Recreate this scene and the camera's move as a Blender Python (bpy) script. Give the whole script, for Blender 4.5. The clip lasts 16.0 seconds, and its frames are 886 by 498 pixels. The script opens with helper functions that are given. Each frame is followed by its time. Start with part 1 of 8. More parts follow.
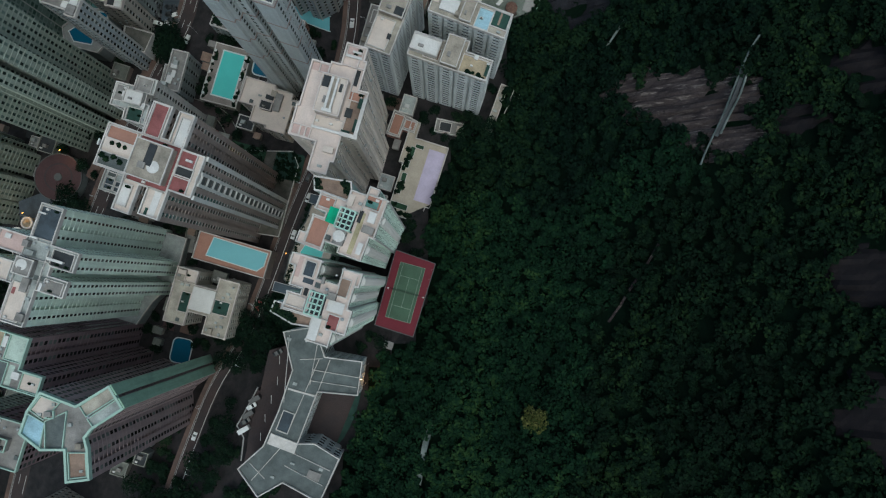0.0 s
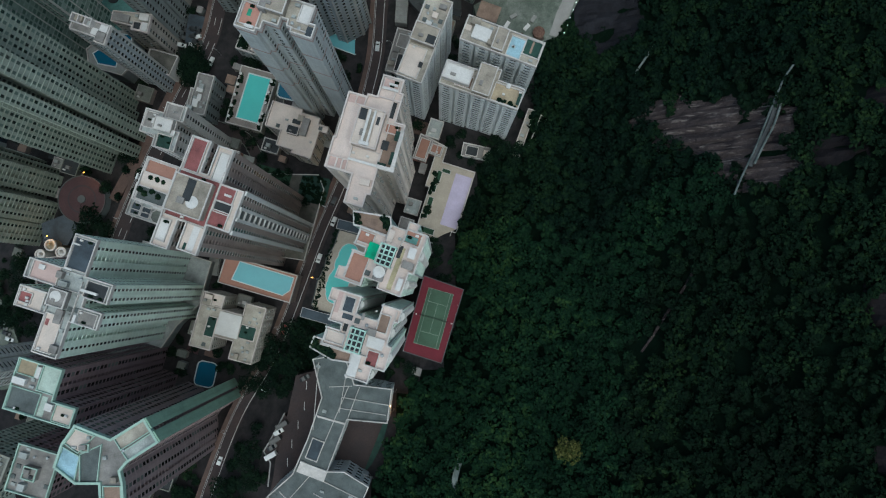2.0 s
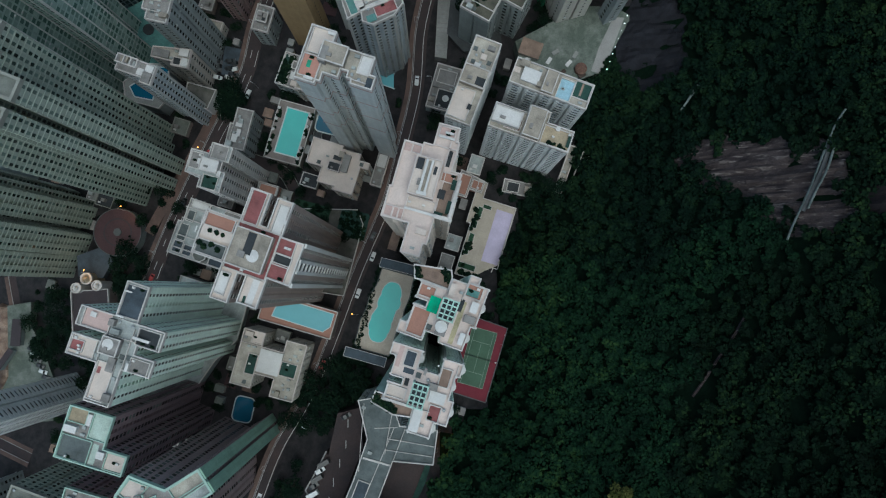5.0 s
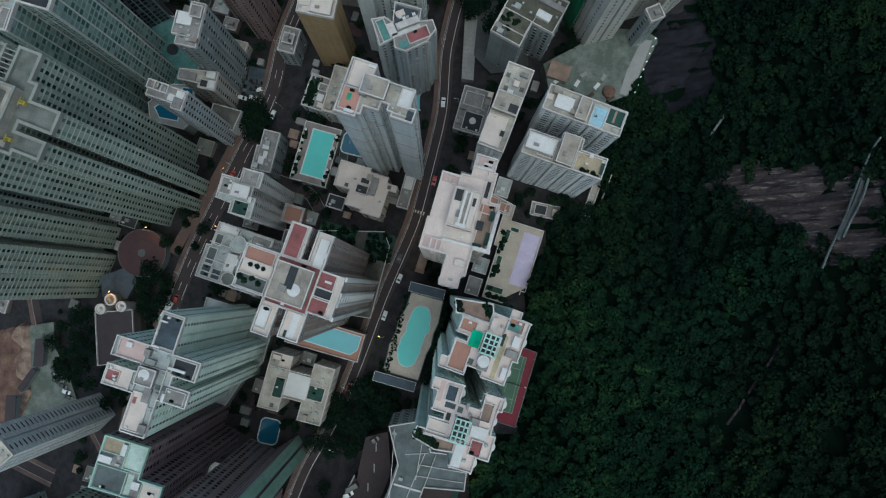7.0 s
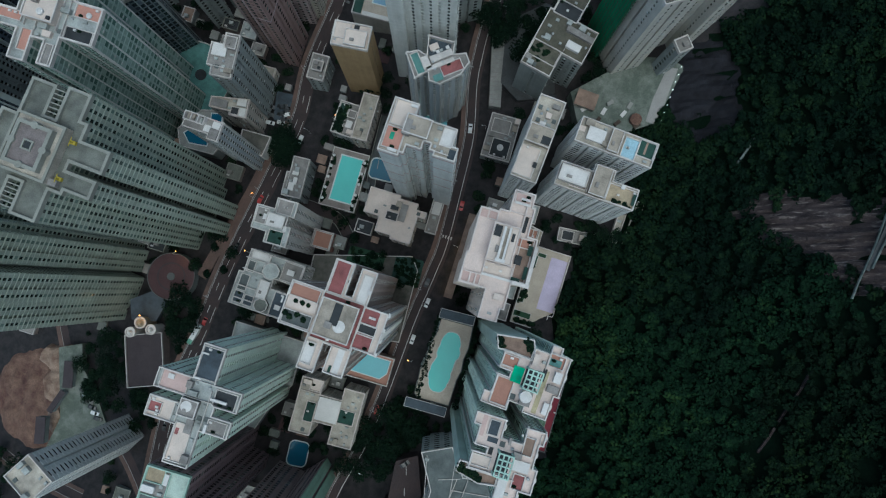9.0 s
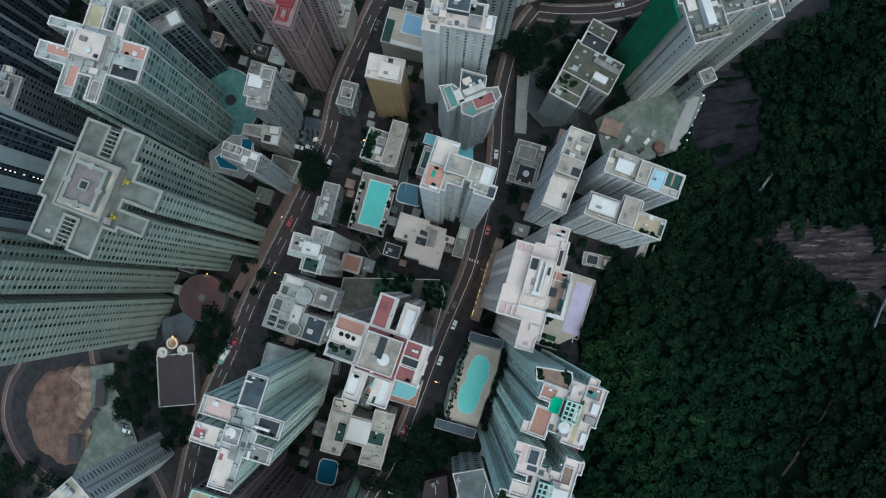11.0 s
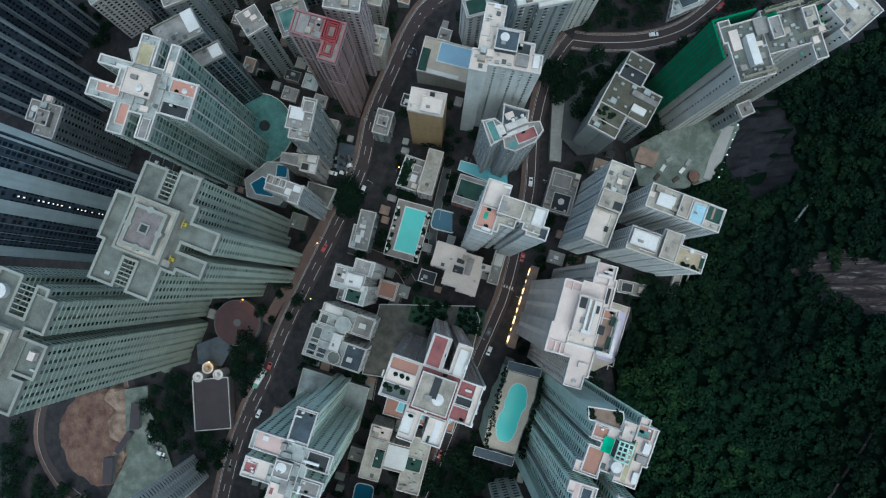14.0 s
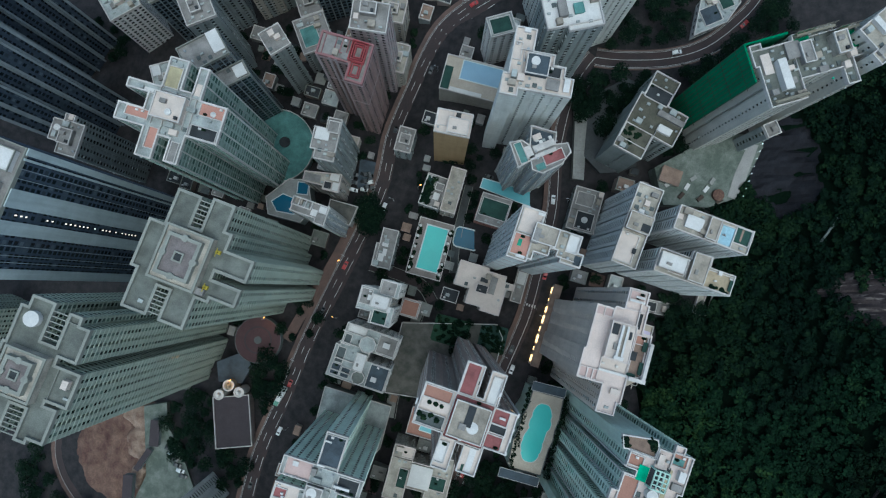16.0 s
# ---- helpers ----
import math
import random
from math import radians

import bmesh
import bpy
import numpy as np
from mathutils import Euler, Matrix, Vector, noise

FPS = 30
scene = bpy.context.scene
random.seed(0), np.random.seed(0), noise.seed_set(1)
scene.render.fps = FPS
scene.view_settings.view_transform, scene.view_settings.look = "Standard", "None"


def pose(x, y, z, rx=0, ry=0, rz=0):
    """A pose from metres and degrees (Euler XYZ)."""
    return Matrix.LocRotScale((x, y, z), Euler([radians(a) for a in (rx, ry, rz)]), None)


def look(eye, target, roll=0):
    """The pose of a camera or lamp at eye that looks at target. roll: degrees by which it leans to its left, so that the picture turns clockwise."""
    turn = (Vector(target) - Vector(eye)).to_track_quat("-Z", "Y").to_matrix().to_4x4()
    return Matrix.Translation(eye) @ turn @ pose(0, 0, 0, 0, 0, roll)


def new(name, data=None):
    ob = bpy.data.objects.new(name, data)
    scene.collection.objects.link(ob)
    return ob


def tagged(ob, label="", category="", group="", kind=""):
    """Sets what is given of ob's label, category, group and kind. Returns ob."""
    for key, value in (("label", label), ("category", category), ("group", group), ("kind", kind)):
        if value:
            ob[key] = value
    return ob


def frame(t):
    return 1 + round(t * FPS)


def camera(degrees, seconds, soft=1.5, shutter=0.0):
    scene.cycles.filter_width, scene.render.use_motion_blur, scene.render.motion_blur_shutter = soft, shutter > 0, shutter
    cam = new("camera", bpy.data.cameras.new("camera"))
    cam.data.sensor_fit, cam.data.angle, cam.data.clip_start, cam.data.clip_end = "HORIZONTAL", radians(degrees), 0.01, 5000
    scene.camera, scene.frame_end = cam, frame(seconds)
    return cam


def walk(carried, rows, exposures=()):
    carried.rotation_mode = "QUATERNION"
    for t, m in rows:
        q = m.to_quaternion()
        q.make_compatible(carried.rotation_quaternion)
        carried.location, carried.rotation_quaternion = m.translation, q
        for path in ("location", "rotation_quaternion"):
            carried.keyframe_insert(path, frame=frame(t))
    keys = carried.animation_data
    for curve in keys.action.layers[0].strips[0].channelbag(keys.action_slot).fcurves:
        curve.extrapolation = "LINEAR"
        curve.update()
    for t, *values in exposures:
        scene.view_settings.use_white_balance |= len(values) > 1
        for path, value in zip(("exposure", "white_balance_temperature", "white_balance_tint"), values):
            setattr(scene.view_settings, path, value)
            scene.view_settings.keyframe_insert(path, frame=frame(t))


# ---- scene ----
# camera: drone flight at about 300 m over the street, lens tipped 3 degrees from straight down
cam = camera(68.0, 16.0, soft=1.2)
METRES, EYE, TILT, LEAN, TURN = 127.0, 300.0, -86.95, -0.3, 0.0
ROWS = [
    (0.0, 0.0, 0.0, 0.0, 0.0, 0.0, -0.0),
    (0.5, -0.0241, 0.0011, 0.0204, -0.01, 0.05, -0.02),
    (1.0, -0.047, 0.0024, 0.0396, -0.02, 0.09, -0.02),
    (1.5, -0.0721, 0.0043, 0.0602, -0.04, 0.13, -0.04),
    (2.0, -0.0943, 0.0052, 0.0786, -0.02, 0.18, -0.03),
    (2.5, -0.1198, 0.0073, 0.0989, -0.05, 0.23, -0.05),
    (3.0, -0.1431, 0.0089, 0.1191, -0.01, 0.28, -0.05),
    (3.5, -0.1679, 0.0103, 0.1396, -0.05, 0.3, -0.05),
    (4.0, -0.1917, 0.0116, 0.1598, -0.04, 0.32, -0.05),
    (6.5, -0.3142, 0.0179, 0.2605, -0.13, 0.31, -0.03),
    (7.0, -0.3387, 0.0182, 0.28, -0.13, 0.32, -0.05),
    (7.5, -0.3635, 0.0179, 0.3006, -0.17, 0.33, -0.04),
    (8.0, -0.3884, 0.0135, 0.3212, -0.17, 0.38, -0.04),
    (8.5, -0.4144, 0.0023, 0.3427, -0.18, 0.41, -0.03),
    (9.0, -0.4397, -0.0104, 0.3639, -0.15, 0.46, -0.02),
    (11.5, -0.5647, -0.0798, 0.4698, -0.17, 0.47, -0.01),
    (12.0, -0.5879, -0.0893, 0.4882, -0.17, 0.45, -0.01),
    (12.5, -0.61, -0.0913, 0.5059, -0.17, 0.39, -0.02),
    (13.0, -0.632, -0.0913, 0.5232, -0.2, 0.36, -0.02),
    (13.5, -0.6542, -0.0905, 0.5402, -0.21, 0.35, -0.01),
    (14.0, -0.6757, -0.0884, 0.5575, -0.23, 0.32, -0.02),
    (14.5, -0.6975, -0.0863, 0.5753, -0.23, 0.3, -0.02),
    (15.0, -0.7189, -0.0844, 0.5923, -0.24, 0.31, -0.02),
    (15.5, -0.7404, -0.0827, 0.6095, -0.24, 0.31, -0.02),
    (16.0, -0.762, -0.0812, 0.6268, -0.27, 0.3, -0.02),
]
walk(cam, [(t, pose(0, 0, EYE, TILT, LEAN, TURN) @ pose(METRES * x, METRES * y, METRES * z, 90 + pitch, roll, yaw)) for t, x, y, z, yaw, pitch, roll in ROWS],
     exposures=[(0.0, 0.68, 6300, -6), (1.5, 0.78, 6220, -6), (4.0, 0.72, 6080, -6), (8.0, 0.67, 5950, -6), (12.5, 1.16, 5800, -8), (16.0, 0.98, 5720, -8)])

# ---- world and light: overcast dusk ----
world = bpy.data.worlds.new("world")
scene.world = world
world.use_nodes = True
wn = world.node_tree
sky = wn.nodes.new("ShaderNodeTexSky")
sky.sky_type, sky.sun_disc = "NISHITA", False
SUN_UP, SUN_TURN = 72.0, 160.0
sky.sun_elevation, sky.sun_rotation = radians(SUN_UP), radians(SUN_TURN)
sky.air_density, sky.dust_density, sky.ozone_density = 1.0, 2.0, 1.2
wn.links.new(sky.outputs["Color"], wn.nodes["Background"].inputs["Color"])
wn.nodes["Background"].inputs["Strength"].default_value = 0.082
sun_data = bpy.data.lights.new("sun", "SUN")
sun_data.energy, sun_data.angle, sun_data.color = 1.0, radians(75), (1.0, 0.97, 0.94)
sun = new("sun", sun_data)
su, st = radians(SUN_UP), radians(SUN_TURN)
sun.matrix_world = look((0, 0, 400), (-math.sin(st) * math.cos(su), -math.cos(st) * math.cos(su), 400 - math.sin(su)))

# ---- materials ----
MATS = {}


def surface(name, color, rough=0.85, grain=0.18, stain=0.25, streak=0.0, bump=0.15, metal=0.0, scale=1.0, second=None, spec=0.3):
    """Paint, concrete, stone or tile: fine grain, broad stains and, on walls, rain streaks."""
    m = bpy.data.materials.new(name)
    m.use_nodes = True
    nt = m.node_tree
    n, l = nt.nodes, nt.links
    p = n["Principled BSDF"]
    p.inputs["Roughness"].default_value, p.inputs["Metallic"].default_value = rough, metal
    p.inputs["Specular IOR Level"].default_value = spec
    tc = n.new("ShaderNodeTexCoord")

    def noisy(sc, detail, stretch=None):
        t = n.new("ShaderNodeTexNoise")
        t.inputs["Scale"].default_value, t.inputs["Detail"].default_value, t.inputs["Roughness"].default_value = sc, detail, 0.62
        if stretch:
            mp = n.new("ShaderNodeMapping")
            mp.inputs["Scale"].default_value = stretch
            l.new(tc.outputs["Object"], mp.inputs["Vector"])
            l.new(mp.outputs["Vector"], t.inputs["Vector"])
        else:
            l.new(tc.outputs["Object"], t.inputs["Vector"])
        return t

    def spread(t, lo, hi):
        r = n.new("ShaderNodeMapRange")
        r.inputs["From Min"].default_value, r.inputs["From Max"].default_value = 0.3, 0.7
        r.inputs["To Min"].default_value, r.inputs["To Max"].default_value = lo, hi
        l.new(t.outputs["Fac"], r.inputs["Value"])
        return r

    big, small = noisy(0.13 * scale, 4), noisy(2.2 * scale, 5)
    a = n.new("ShaderNodeMix")
    a.data_type = "RGBA"
    dark = second or tuple(c * 0.55 for c in color)
    a.inputs[6].default_value, a.inputs[7].default_value = (*color, 1), (*dark, 1)
    l.new(spread(big, 0.0, stain * 2).outputs["Result"], a.inputs[0])
    last = a.outputs[2]
    for t, amount in ((small, grain), (noisy(1.0, 4, (0.55, 0.55, 0.03)), streak)):
        if amount:
            b = n.new("ShaderNodeMix")
            b.data_type, b.blend_type = "RGBA", "MULTIPLY"
            b.inputs[0].default_value = 1.0
            g = n.new("ShaderNodeCombineColor")
            s = spread(t, 1 - amount, 1 + amount * 0.6)
            for ch in ("Red", "Green", "Blue"):
                l.new(s.outputs["Result"], g.inputs[ch])
            l.new(last, b.inputs[6])
            l.new(g.outputs["Color"], b.inputs[7])
            last = b.outputs[2]
    l.new(last, p.inputs["Base Color"])
    if bump:
        bp = n.new("ShaderNodeBump")
        bp.inputs["Strength"].default_value, bp.inputs["Distance"].default_value = bump, 0.05
        l.new(small.outputs["Fac"], bp.inputs["Height"])
        l.new(bp.outputs["Normal"], p.inputs["Normal"])
    MATS[name] = m
    return m


def glazing(name, dark, pale, share=0.22, rough=0.18):
    """Window panes: dark glass, with drawn curtains and blinds behind some of them."""
    m = bpy.data.materials.new(name)
    m.use_nodes = True
    n, l = m.node_tree.nodes, m.node_tree.links
    p = n["Principled BSDF"]
    p.inputs["Roughness"].default_value = rough
    g = n.new("ShaderNodeNewGeometry")
    o = n.new("ShaderNodeObjectInfo")
    s = n.new("ShaderNodeMath")
    s.operation = "ADD"
    l.new(g.outputs["Random Per Island"], s.inputs[0])
    l.new(o.outputs["Random"], s.inputs[1])
    f = n.new("ShaderNodeMath")
    f.operation = "FRACT"
    l.new(s.outputs[0], f.inputs[0])
    r = n.new("ShaderNodeValToRGB")
    r.color_ramp.elements[0].color, r.color_ramp.elements[1].color = (*dark, 1), (*pale, 1)
    r.color_ramp.elements[0].position, r.color_ramp.elements[1].position = 1 - share * 2, 1.0
    l.new(f.outputs[0], r.inputs["Fac"])
    l.new(r.outputs["Color"], p.inputs["Base Color"])
    MATS[name] = m
    return m


def foliage(name, a, b, c, scale=0.16):
    m = bpy.data.materials.new(name)
    m.use_nodes = True
    n, l = m.node_tree.nodes, m.node_tree.links
    p = n["Principled BSDF"]
    p.inputs["Roughness"].default_value = 0.75
    p.inputs["Specular IOR Level"].default_value = 0.05
    tc, g, o = n.new("ShaderNodeTexCoord"), n.new("ShaderNodeNewGeometry"), n.new("ShaderNodeObjectInfo")
    t = n.new("ShaderNodeTexNoise")
    t.inputs["Scale"].default_value, t.inputs["Detail"].default_value = scale, 3
    l.new(tc.outputs["Object"], t.inputs["Vector"])
    add = n.new("ShaderNodeMath")
    add.operation = "MULTIPLY_ADD"
    add.inputs[1].default_value = 0.34
    wide = n.new("ShaderNodeTexNoise")
    wide.inputs["Scale"].default_value, wide.inputs["Detail"].default_value = scale * 0.17, 3
    l.new(tc.outputs["Object"], wide.inputs["Vector"])
    both = n.new("ShaderNodeMath")
    both.operation = "MULTIPLY_ADD"
    both.inputs[1].default_value = 0.9
    l.new(wide.outputs["Fac"], both.inputs[0])
    half = n.new("ShaderNodeMath")
    half.operation = "MULTIPLY_ADD"
    half.inputs[1].default_value, half.inputs[2].default_value = 0.8, -0.37
    l.new(t.outputs["Fac"], half.inputs[0])
    l.new(half.outputs[0], both.inputs[2])
    l.new(g.outputs["Random Per Island"], add.inputs[0])
    l.new(both.outputs[0], add.inputs[2])
    two = n.new("ShaderNodeMath")
    two.operation = "MULTIPLY_ADD"
    two.inputs[1].default_value = 0.12
    l.new(o.outputs["Random"], two.inputs[0])
    l.new(add.outputs[0], two.inputs[2])
    r = n.new("ShaderNodeValToRGB")
    r.color_ramp.elements[0].color, r.color_ramp.elements[0].position = (*a, 1), 0.42
    r.color_ramp.elements[1].color, r.color_ramp.elements[1].position = (*c, 1), 1.05
    e = r.color_ramp.elements.new(0.78)
    e.color = (*b, 1)
    l.new(two.outputs[0], r.inputs["Fac"])
    l.new(r.outputs["Color"], p.inputs["Base Color"])
    MATS[name] = m
    return m


def glow(name, color, strength):
    m = bpy.data.materials.new(name)
    m.use_nodes = True
    p = m.node_tree.nodes["Principled BSDF"]
    p.inputs["Base Color"].default_value = (*color, 1)
    p.inputs["Emission Color"].default_value, p.inputs["Emission Strength"].default_value = (*color, 1), strength
    MATS[name] = m
    return m


def water(name, color):
    m = surface(name, color, rough=0.12, grain=0.06, stain=0.12, bump=0.25, scale=0.8, spec=0.22)
    return m


for nm, col in dict(wall_greygreen=(.325, .37, .315), wall_mint=(.66, .79, .71), wall_mintglass=(.26, .35, .315), wall_slate=(.105, .135, .15),
                    wall_dimgrey=(.24, .27, .27), wall_pink=(.235, .165, .160), wall_pinkgrey=(.36, .30, .31), wall_white=(.585, .605, .58),
                    wall_greyfin=(.32, .36, .38), wall_ochre=(.37, .255, .135), wall_beige=(.40, .37, .33), wall_whiteplain=(.585, .58, .565),
                    wall_whiteband=(.45, .48, .48), wall_navypale=(.46, .53, .545), hood_pale=(.47, .47, .45), belt_pink=(.36, .27, .25), wall_terra=(.33, .17, .14), wall_paledots=(.50, .49, .445), wall_ribs=(.60, .63, .63),
                    wall_cream=(.63, .565, .51), wall_mintcurve=(.53, .65, .585), wall_brown=(.29, .235, .215), wall_stained=(.38, .36, .32),
                    wall_plum=(.215, .155, .17), wall_greenplum=(.29, .225, .23), wall_navy=(.05, .07, .10), wall_school=(.40, .43, .43)).items():
    surface(nm, col, streak=0.13, stain=0.22, grain=0.12)
for nm, col in dict(roof_grey=(.29, .275, .262), roof_warm=(.63, .525, .48), roof_beige=(.46, .42, .36), roof_greygreen=(.175, .185, .165), roof_pale=(.42, .45, .44), roof_cream=(.60, .515, .46), roof_white=(.61, .595, .58), roof_dark=(.045, .05, .055), roof_terra=(.35, .185, .14),
                    roof_red=(.30, .11, .11), roof_pinktile=(.53, .39, .36), roof_green=(.06, .40, .25), roof_darkgreen=(.03, .075, .06),
                    roof_yellowtile=(.50, .44, .28), roof_skyblue=(.38, .58, .68), roof_slate=(.07, .09, .11), roof_lilac=(.50, .44, .58),
                    roof_teal=(.13, .29, .27), roof_school=(.13, .15, .15), roof_moss=(.115, .11, .085), roof_mintpale=(.50, .60, .53), mint_paint=(.50, .72, .63), tarp_green=(.03, .50, .27), roof_sand=(.44, .36, .25), roof_tan=(.30, .21, .165), roof_salmon=(.46, .24, .19), roof_sandroom=(.39, .345, .29), roof_mauve=(.215, .185, .18)).items():
    clean = nm in ("roof_warm", "roof_white", "roof_cream", "roof_pinktile", "roof_terra", "roof_salmon", "roof_lilac")
    surface(nm, col, stain=0.28 if clean else 0.5, grain=0.14 if clean else 0.22, bump=0.2, second=tuple(c * (0.66 if clean else 0.46) for c in col), scale=1.3)
surface("coping", (.605, .57, .545), grain=0.14, stain=0.35, streak=0.15)
surface("coping_grey", (.265, .27, .24), grain=0.14, stain=0.3)
surface("coping_warm", (.61, .54, .51), grain=0.12, stain=0.3)
surface("trim_mint", (.36, .50, .43), grain=0.12, stain=0.25)
surface("trim_dark", (.10, .11, .11), grain=0.15)
surface("trim_pink", (.27, .135, .14), grain=0.15)
surface("red_steel", (.34, .06, .07), grain=0.1, rough=0.5)
surface("metal_grey", (.42, .44, .45), rough=0.45, metal=0.6, grain=0.1)
surface("cladding_green", (.29, .45, .345), grain=0.12, stain=0.25, streak=0.2)
surface("netting", (.006, .185, .085), grain=0.3, stain=0.3, streak=0.25, rough=0.95, scale=1.5)
surface("asphalt", (.036, .030, .032), grain=0.25, stain=0.4, second=(.062, .042, .040))
surface("road_paint", (.62, .62, .60), grain=0.25)
surface("pavement", (.145, .092, .076), grain=0.25, stain=0.45, second=(.07, .050, .046))
surface("kerbstone", (.30, .29, .28), grain=0.2)
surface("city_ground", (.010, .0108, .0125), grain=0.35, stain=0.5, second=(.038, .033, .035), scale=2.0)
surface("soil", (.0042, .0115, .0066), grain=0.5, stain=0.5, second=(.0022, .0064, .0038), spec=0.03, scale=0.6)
surface("earth", (.075, .034, .030), grain=0.6, stain=0.5, second=(.20, .125, .090), scale=1.2)
surface("sand", (.34, .25, .19), grain=0.5, stain=0.45, second=(.12, .065, .046), scale=1.4)
surface("hoist_yellow", (.42, .34, .05), grain=0.1)
surface("ramp_concrete", (.075, .08, .083), grain=0.25, stain=0.4)
surface("garden_paving", (.135, .125, .110), grain=0.25, stain=0.5, second=(.06, .062, .052), scale=2.0)
surface("works_concrete", (.185, .20, .18), grain=0.35, stain=0.7, second=(.095, .115, .095), scale=1.6)
surface("drain_pale", (.20, .23, .22), grain=0.25, stain=0.5, second=(.06, .08, .075))
surface("terrace_grey", (.27, .235, .215), grain=0.2, stain=0.45)
surface("concrete", (.29, .29, .275), grain=0.2, stain=0.45)


def strata_rock(name, dark, mid, pale):
    """Bare granite: ledges drawn out along the slope, thin pale edges, dark seepage."""
    m = surface(name, mid, grain=0.4, stain=0.4, bump=0.9, scale=1.2, spec=0.1)
    n, l = m.node_tree.nodes, m.node_tree.links
    tc = n.new("ShaderNodeTexCoord")
    last = None
    for stretch, lo, hi, col in (((0.022, 0.20, 0.2), 0.50, 0.70, dark), ((0.016, 0.42, 0.2), 0.56, 0.72, pale), ((0.012, 0.9, 0.2), 0.60, 0.70, pale), ((0.4, 0.12, 0.2), 0.64, 0.76, dark)):
        mp, t, r, mx = n.new("ShaderNodeMapping"), n.new("ShaderNodeTexNoise"), n.new("ShaderNodeMapRange"), n.new("ShaderNodeMix")
        mp.inputs["Scale"].default_value, mp.inputs["Rotation"].default_value = stretch, (0, 0, radians(-5))
        t.inputs["Scale"].default_value, t.inputs["Detail"].default_value, t.inputs["Roughness"].default_value = 1.6, 6, 0.65
        r.inputs["From Min"].default_value, r.inputs["From Max"].default_value = lo, hi
        mx.data_type = "RGBA"
        l.new(tc.outputs["Object"], mp.inputs["Vector"])
        l.new(mp.outputs["Vector"], t.inputs["Vector"])
        l.new(t.outputs["Fac"], r.inputs["Value"])
        l.new(r.outputs["Result"], mx.inputs[0])
        l.new(last or n["Principled BSDF"].inputs["Base Color"].links[0].from_socket, mx.inputs[6])
        mx.inputs[7].default_value = (*col, 1)
        last = mx.outputs[2]
    l.new(last, n["Principled BSDF"].inputs["Base Color"])


strata_rock("rock", (.014, .0115, .014), (.064, .051, .051), (.20, .172, .160))
surface("dark_rock", (.009, .0085, .0105), grain=0.5, stain=0.5, second=(.019, .0155, .0165), bump=0.8, scale=1.6, spec=0.1)
surface("cut_rock", (.020, .021, .027), grain=0.45, stain=0.5, second=(.011, .011, .014), bump=0.8, scale=1.4, spec=0.15)
surface("paving_red", (.075, .042, .045), grain=0.2, stain=0.3)
surface("court_green", (.070, .125, .082), grain=0.15, stain=0.35)
surface("court_paint", (.26, .32, .26), grain=0.15)
surface("court_red", (.15, .022, .034), grain=0.12, stain=0.25)
surface("deck_tile", (.46, .40, .33), grain=0.18, stain=0.3)
surface("pool_lining", (.55, .62, .62), grain=0.1)
surface("grass", (.028, .075, .040), grain=0.3, stain=0.5)
surface("bark", (.07, .05, .04), grain=0.3)
surface("bamboo", (.24, .22, .17), grain=0.3)
surface("roof_brown", (.055, .045, .050), grain=0.2, stain=0.3)
water("pool_cyan", (.105, .50, .46))
water("pool_blue", (.012, .10, .17))
water("pool_sky", (.22, .36, .48))
water("pool_pale", (.16, .42, .47))
glazing("glass_dark", (.008, .012, .013), (.16, .18, .17))
glazing("glass_green", (.012, .026, .022), (.17, .23, .20), share=0.3)
glazing("glass_mint", (.065, .125, .105), (.30, .39, .35), share=0.35)
glazing("glass_blue", (.010, .018, .026), (.12, .15, .18), share=0.15, rough=0.1)
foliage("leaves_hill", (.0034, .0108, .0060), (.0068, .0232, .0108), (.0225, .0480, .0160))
# north and upper: darker copies of the hill leaves, dimmer light painted in
foliage("leaves_north_dimmed", (.0016, .0054, .0037), (.0032, .0115, .0066), (.0088, .0215, .0088))
foliage("leaves_upper_dimmed", (.0023, .0063, .0037), (.0045, .0136, .0068), (.0135, .0285, .0100))
foliage("leaves_street", (.0025, .0075, .0050), (.0055, .0155, .0090), (.016, .032, .014), scale=0.4)
foliage("leaves_yellow", (.015, .03, .008), (.06, .065, .02), (.17, .16, .06), scale=0.5)
glow("lamp_amber", (1.0, .36, .07), 3.5)
glow("lamp_warm", (1.0, .60, .26), 1.5)
glow("lamp_pane", (1.0, .80, .70), 0.55)
glow("lamp_white", (.9, .95, 1.0), 3)
surface("car_white", (.62, .63, .63), rough=0.3, grain=0.03, stain=0.05, bump=0, spec=0.5)
surface("car_red", (.35, .03, .03), rough=0.3, grain=0.03, stain=0.05, bump=0, spec=0.5)
surface("car_dark", (.03, .032, .035), rough=0.3, grain=0.03, stain=0.05, bump=0, spec=0.5)
surface("bus_green", (.12, .30, .22), rough=0.4, grain=0.05, stain=0.1, bump=0)
surface("tyre", (.02, .02, .02), grain=0.1)


# ---- helpers ----
def mesh_of(name, verts, faces, mats):
    me = bpy.data.meshes.new(name)
    me.from_pydata(verts, [], faces)
    for m in mats if isinstance(mats, (list, tuple)) else [mats]:
        me.materials.append(MATS[m])
    me.update()
    return me


def child(name, me, parent, label="", at=(0, 0, 0), turn=0.0):
    ob = new(name, me)
    ob.parent = parent
    ob.location, ob.rotation_euler = at, (0, 0, turn)
    if label:
        tagged(ob, label)
    return ob


def part(name, bm, material, parent, label=""):
    me = bpy.data.meshes.new(name)
    bm.to_mesh(me)
    bm.free()
    for m in material if isinstance(material, (list, tuple)) else [material]:
        me.materials.append(MATS[m])
    return child(name, me, parent, label)


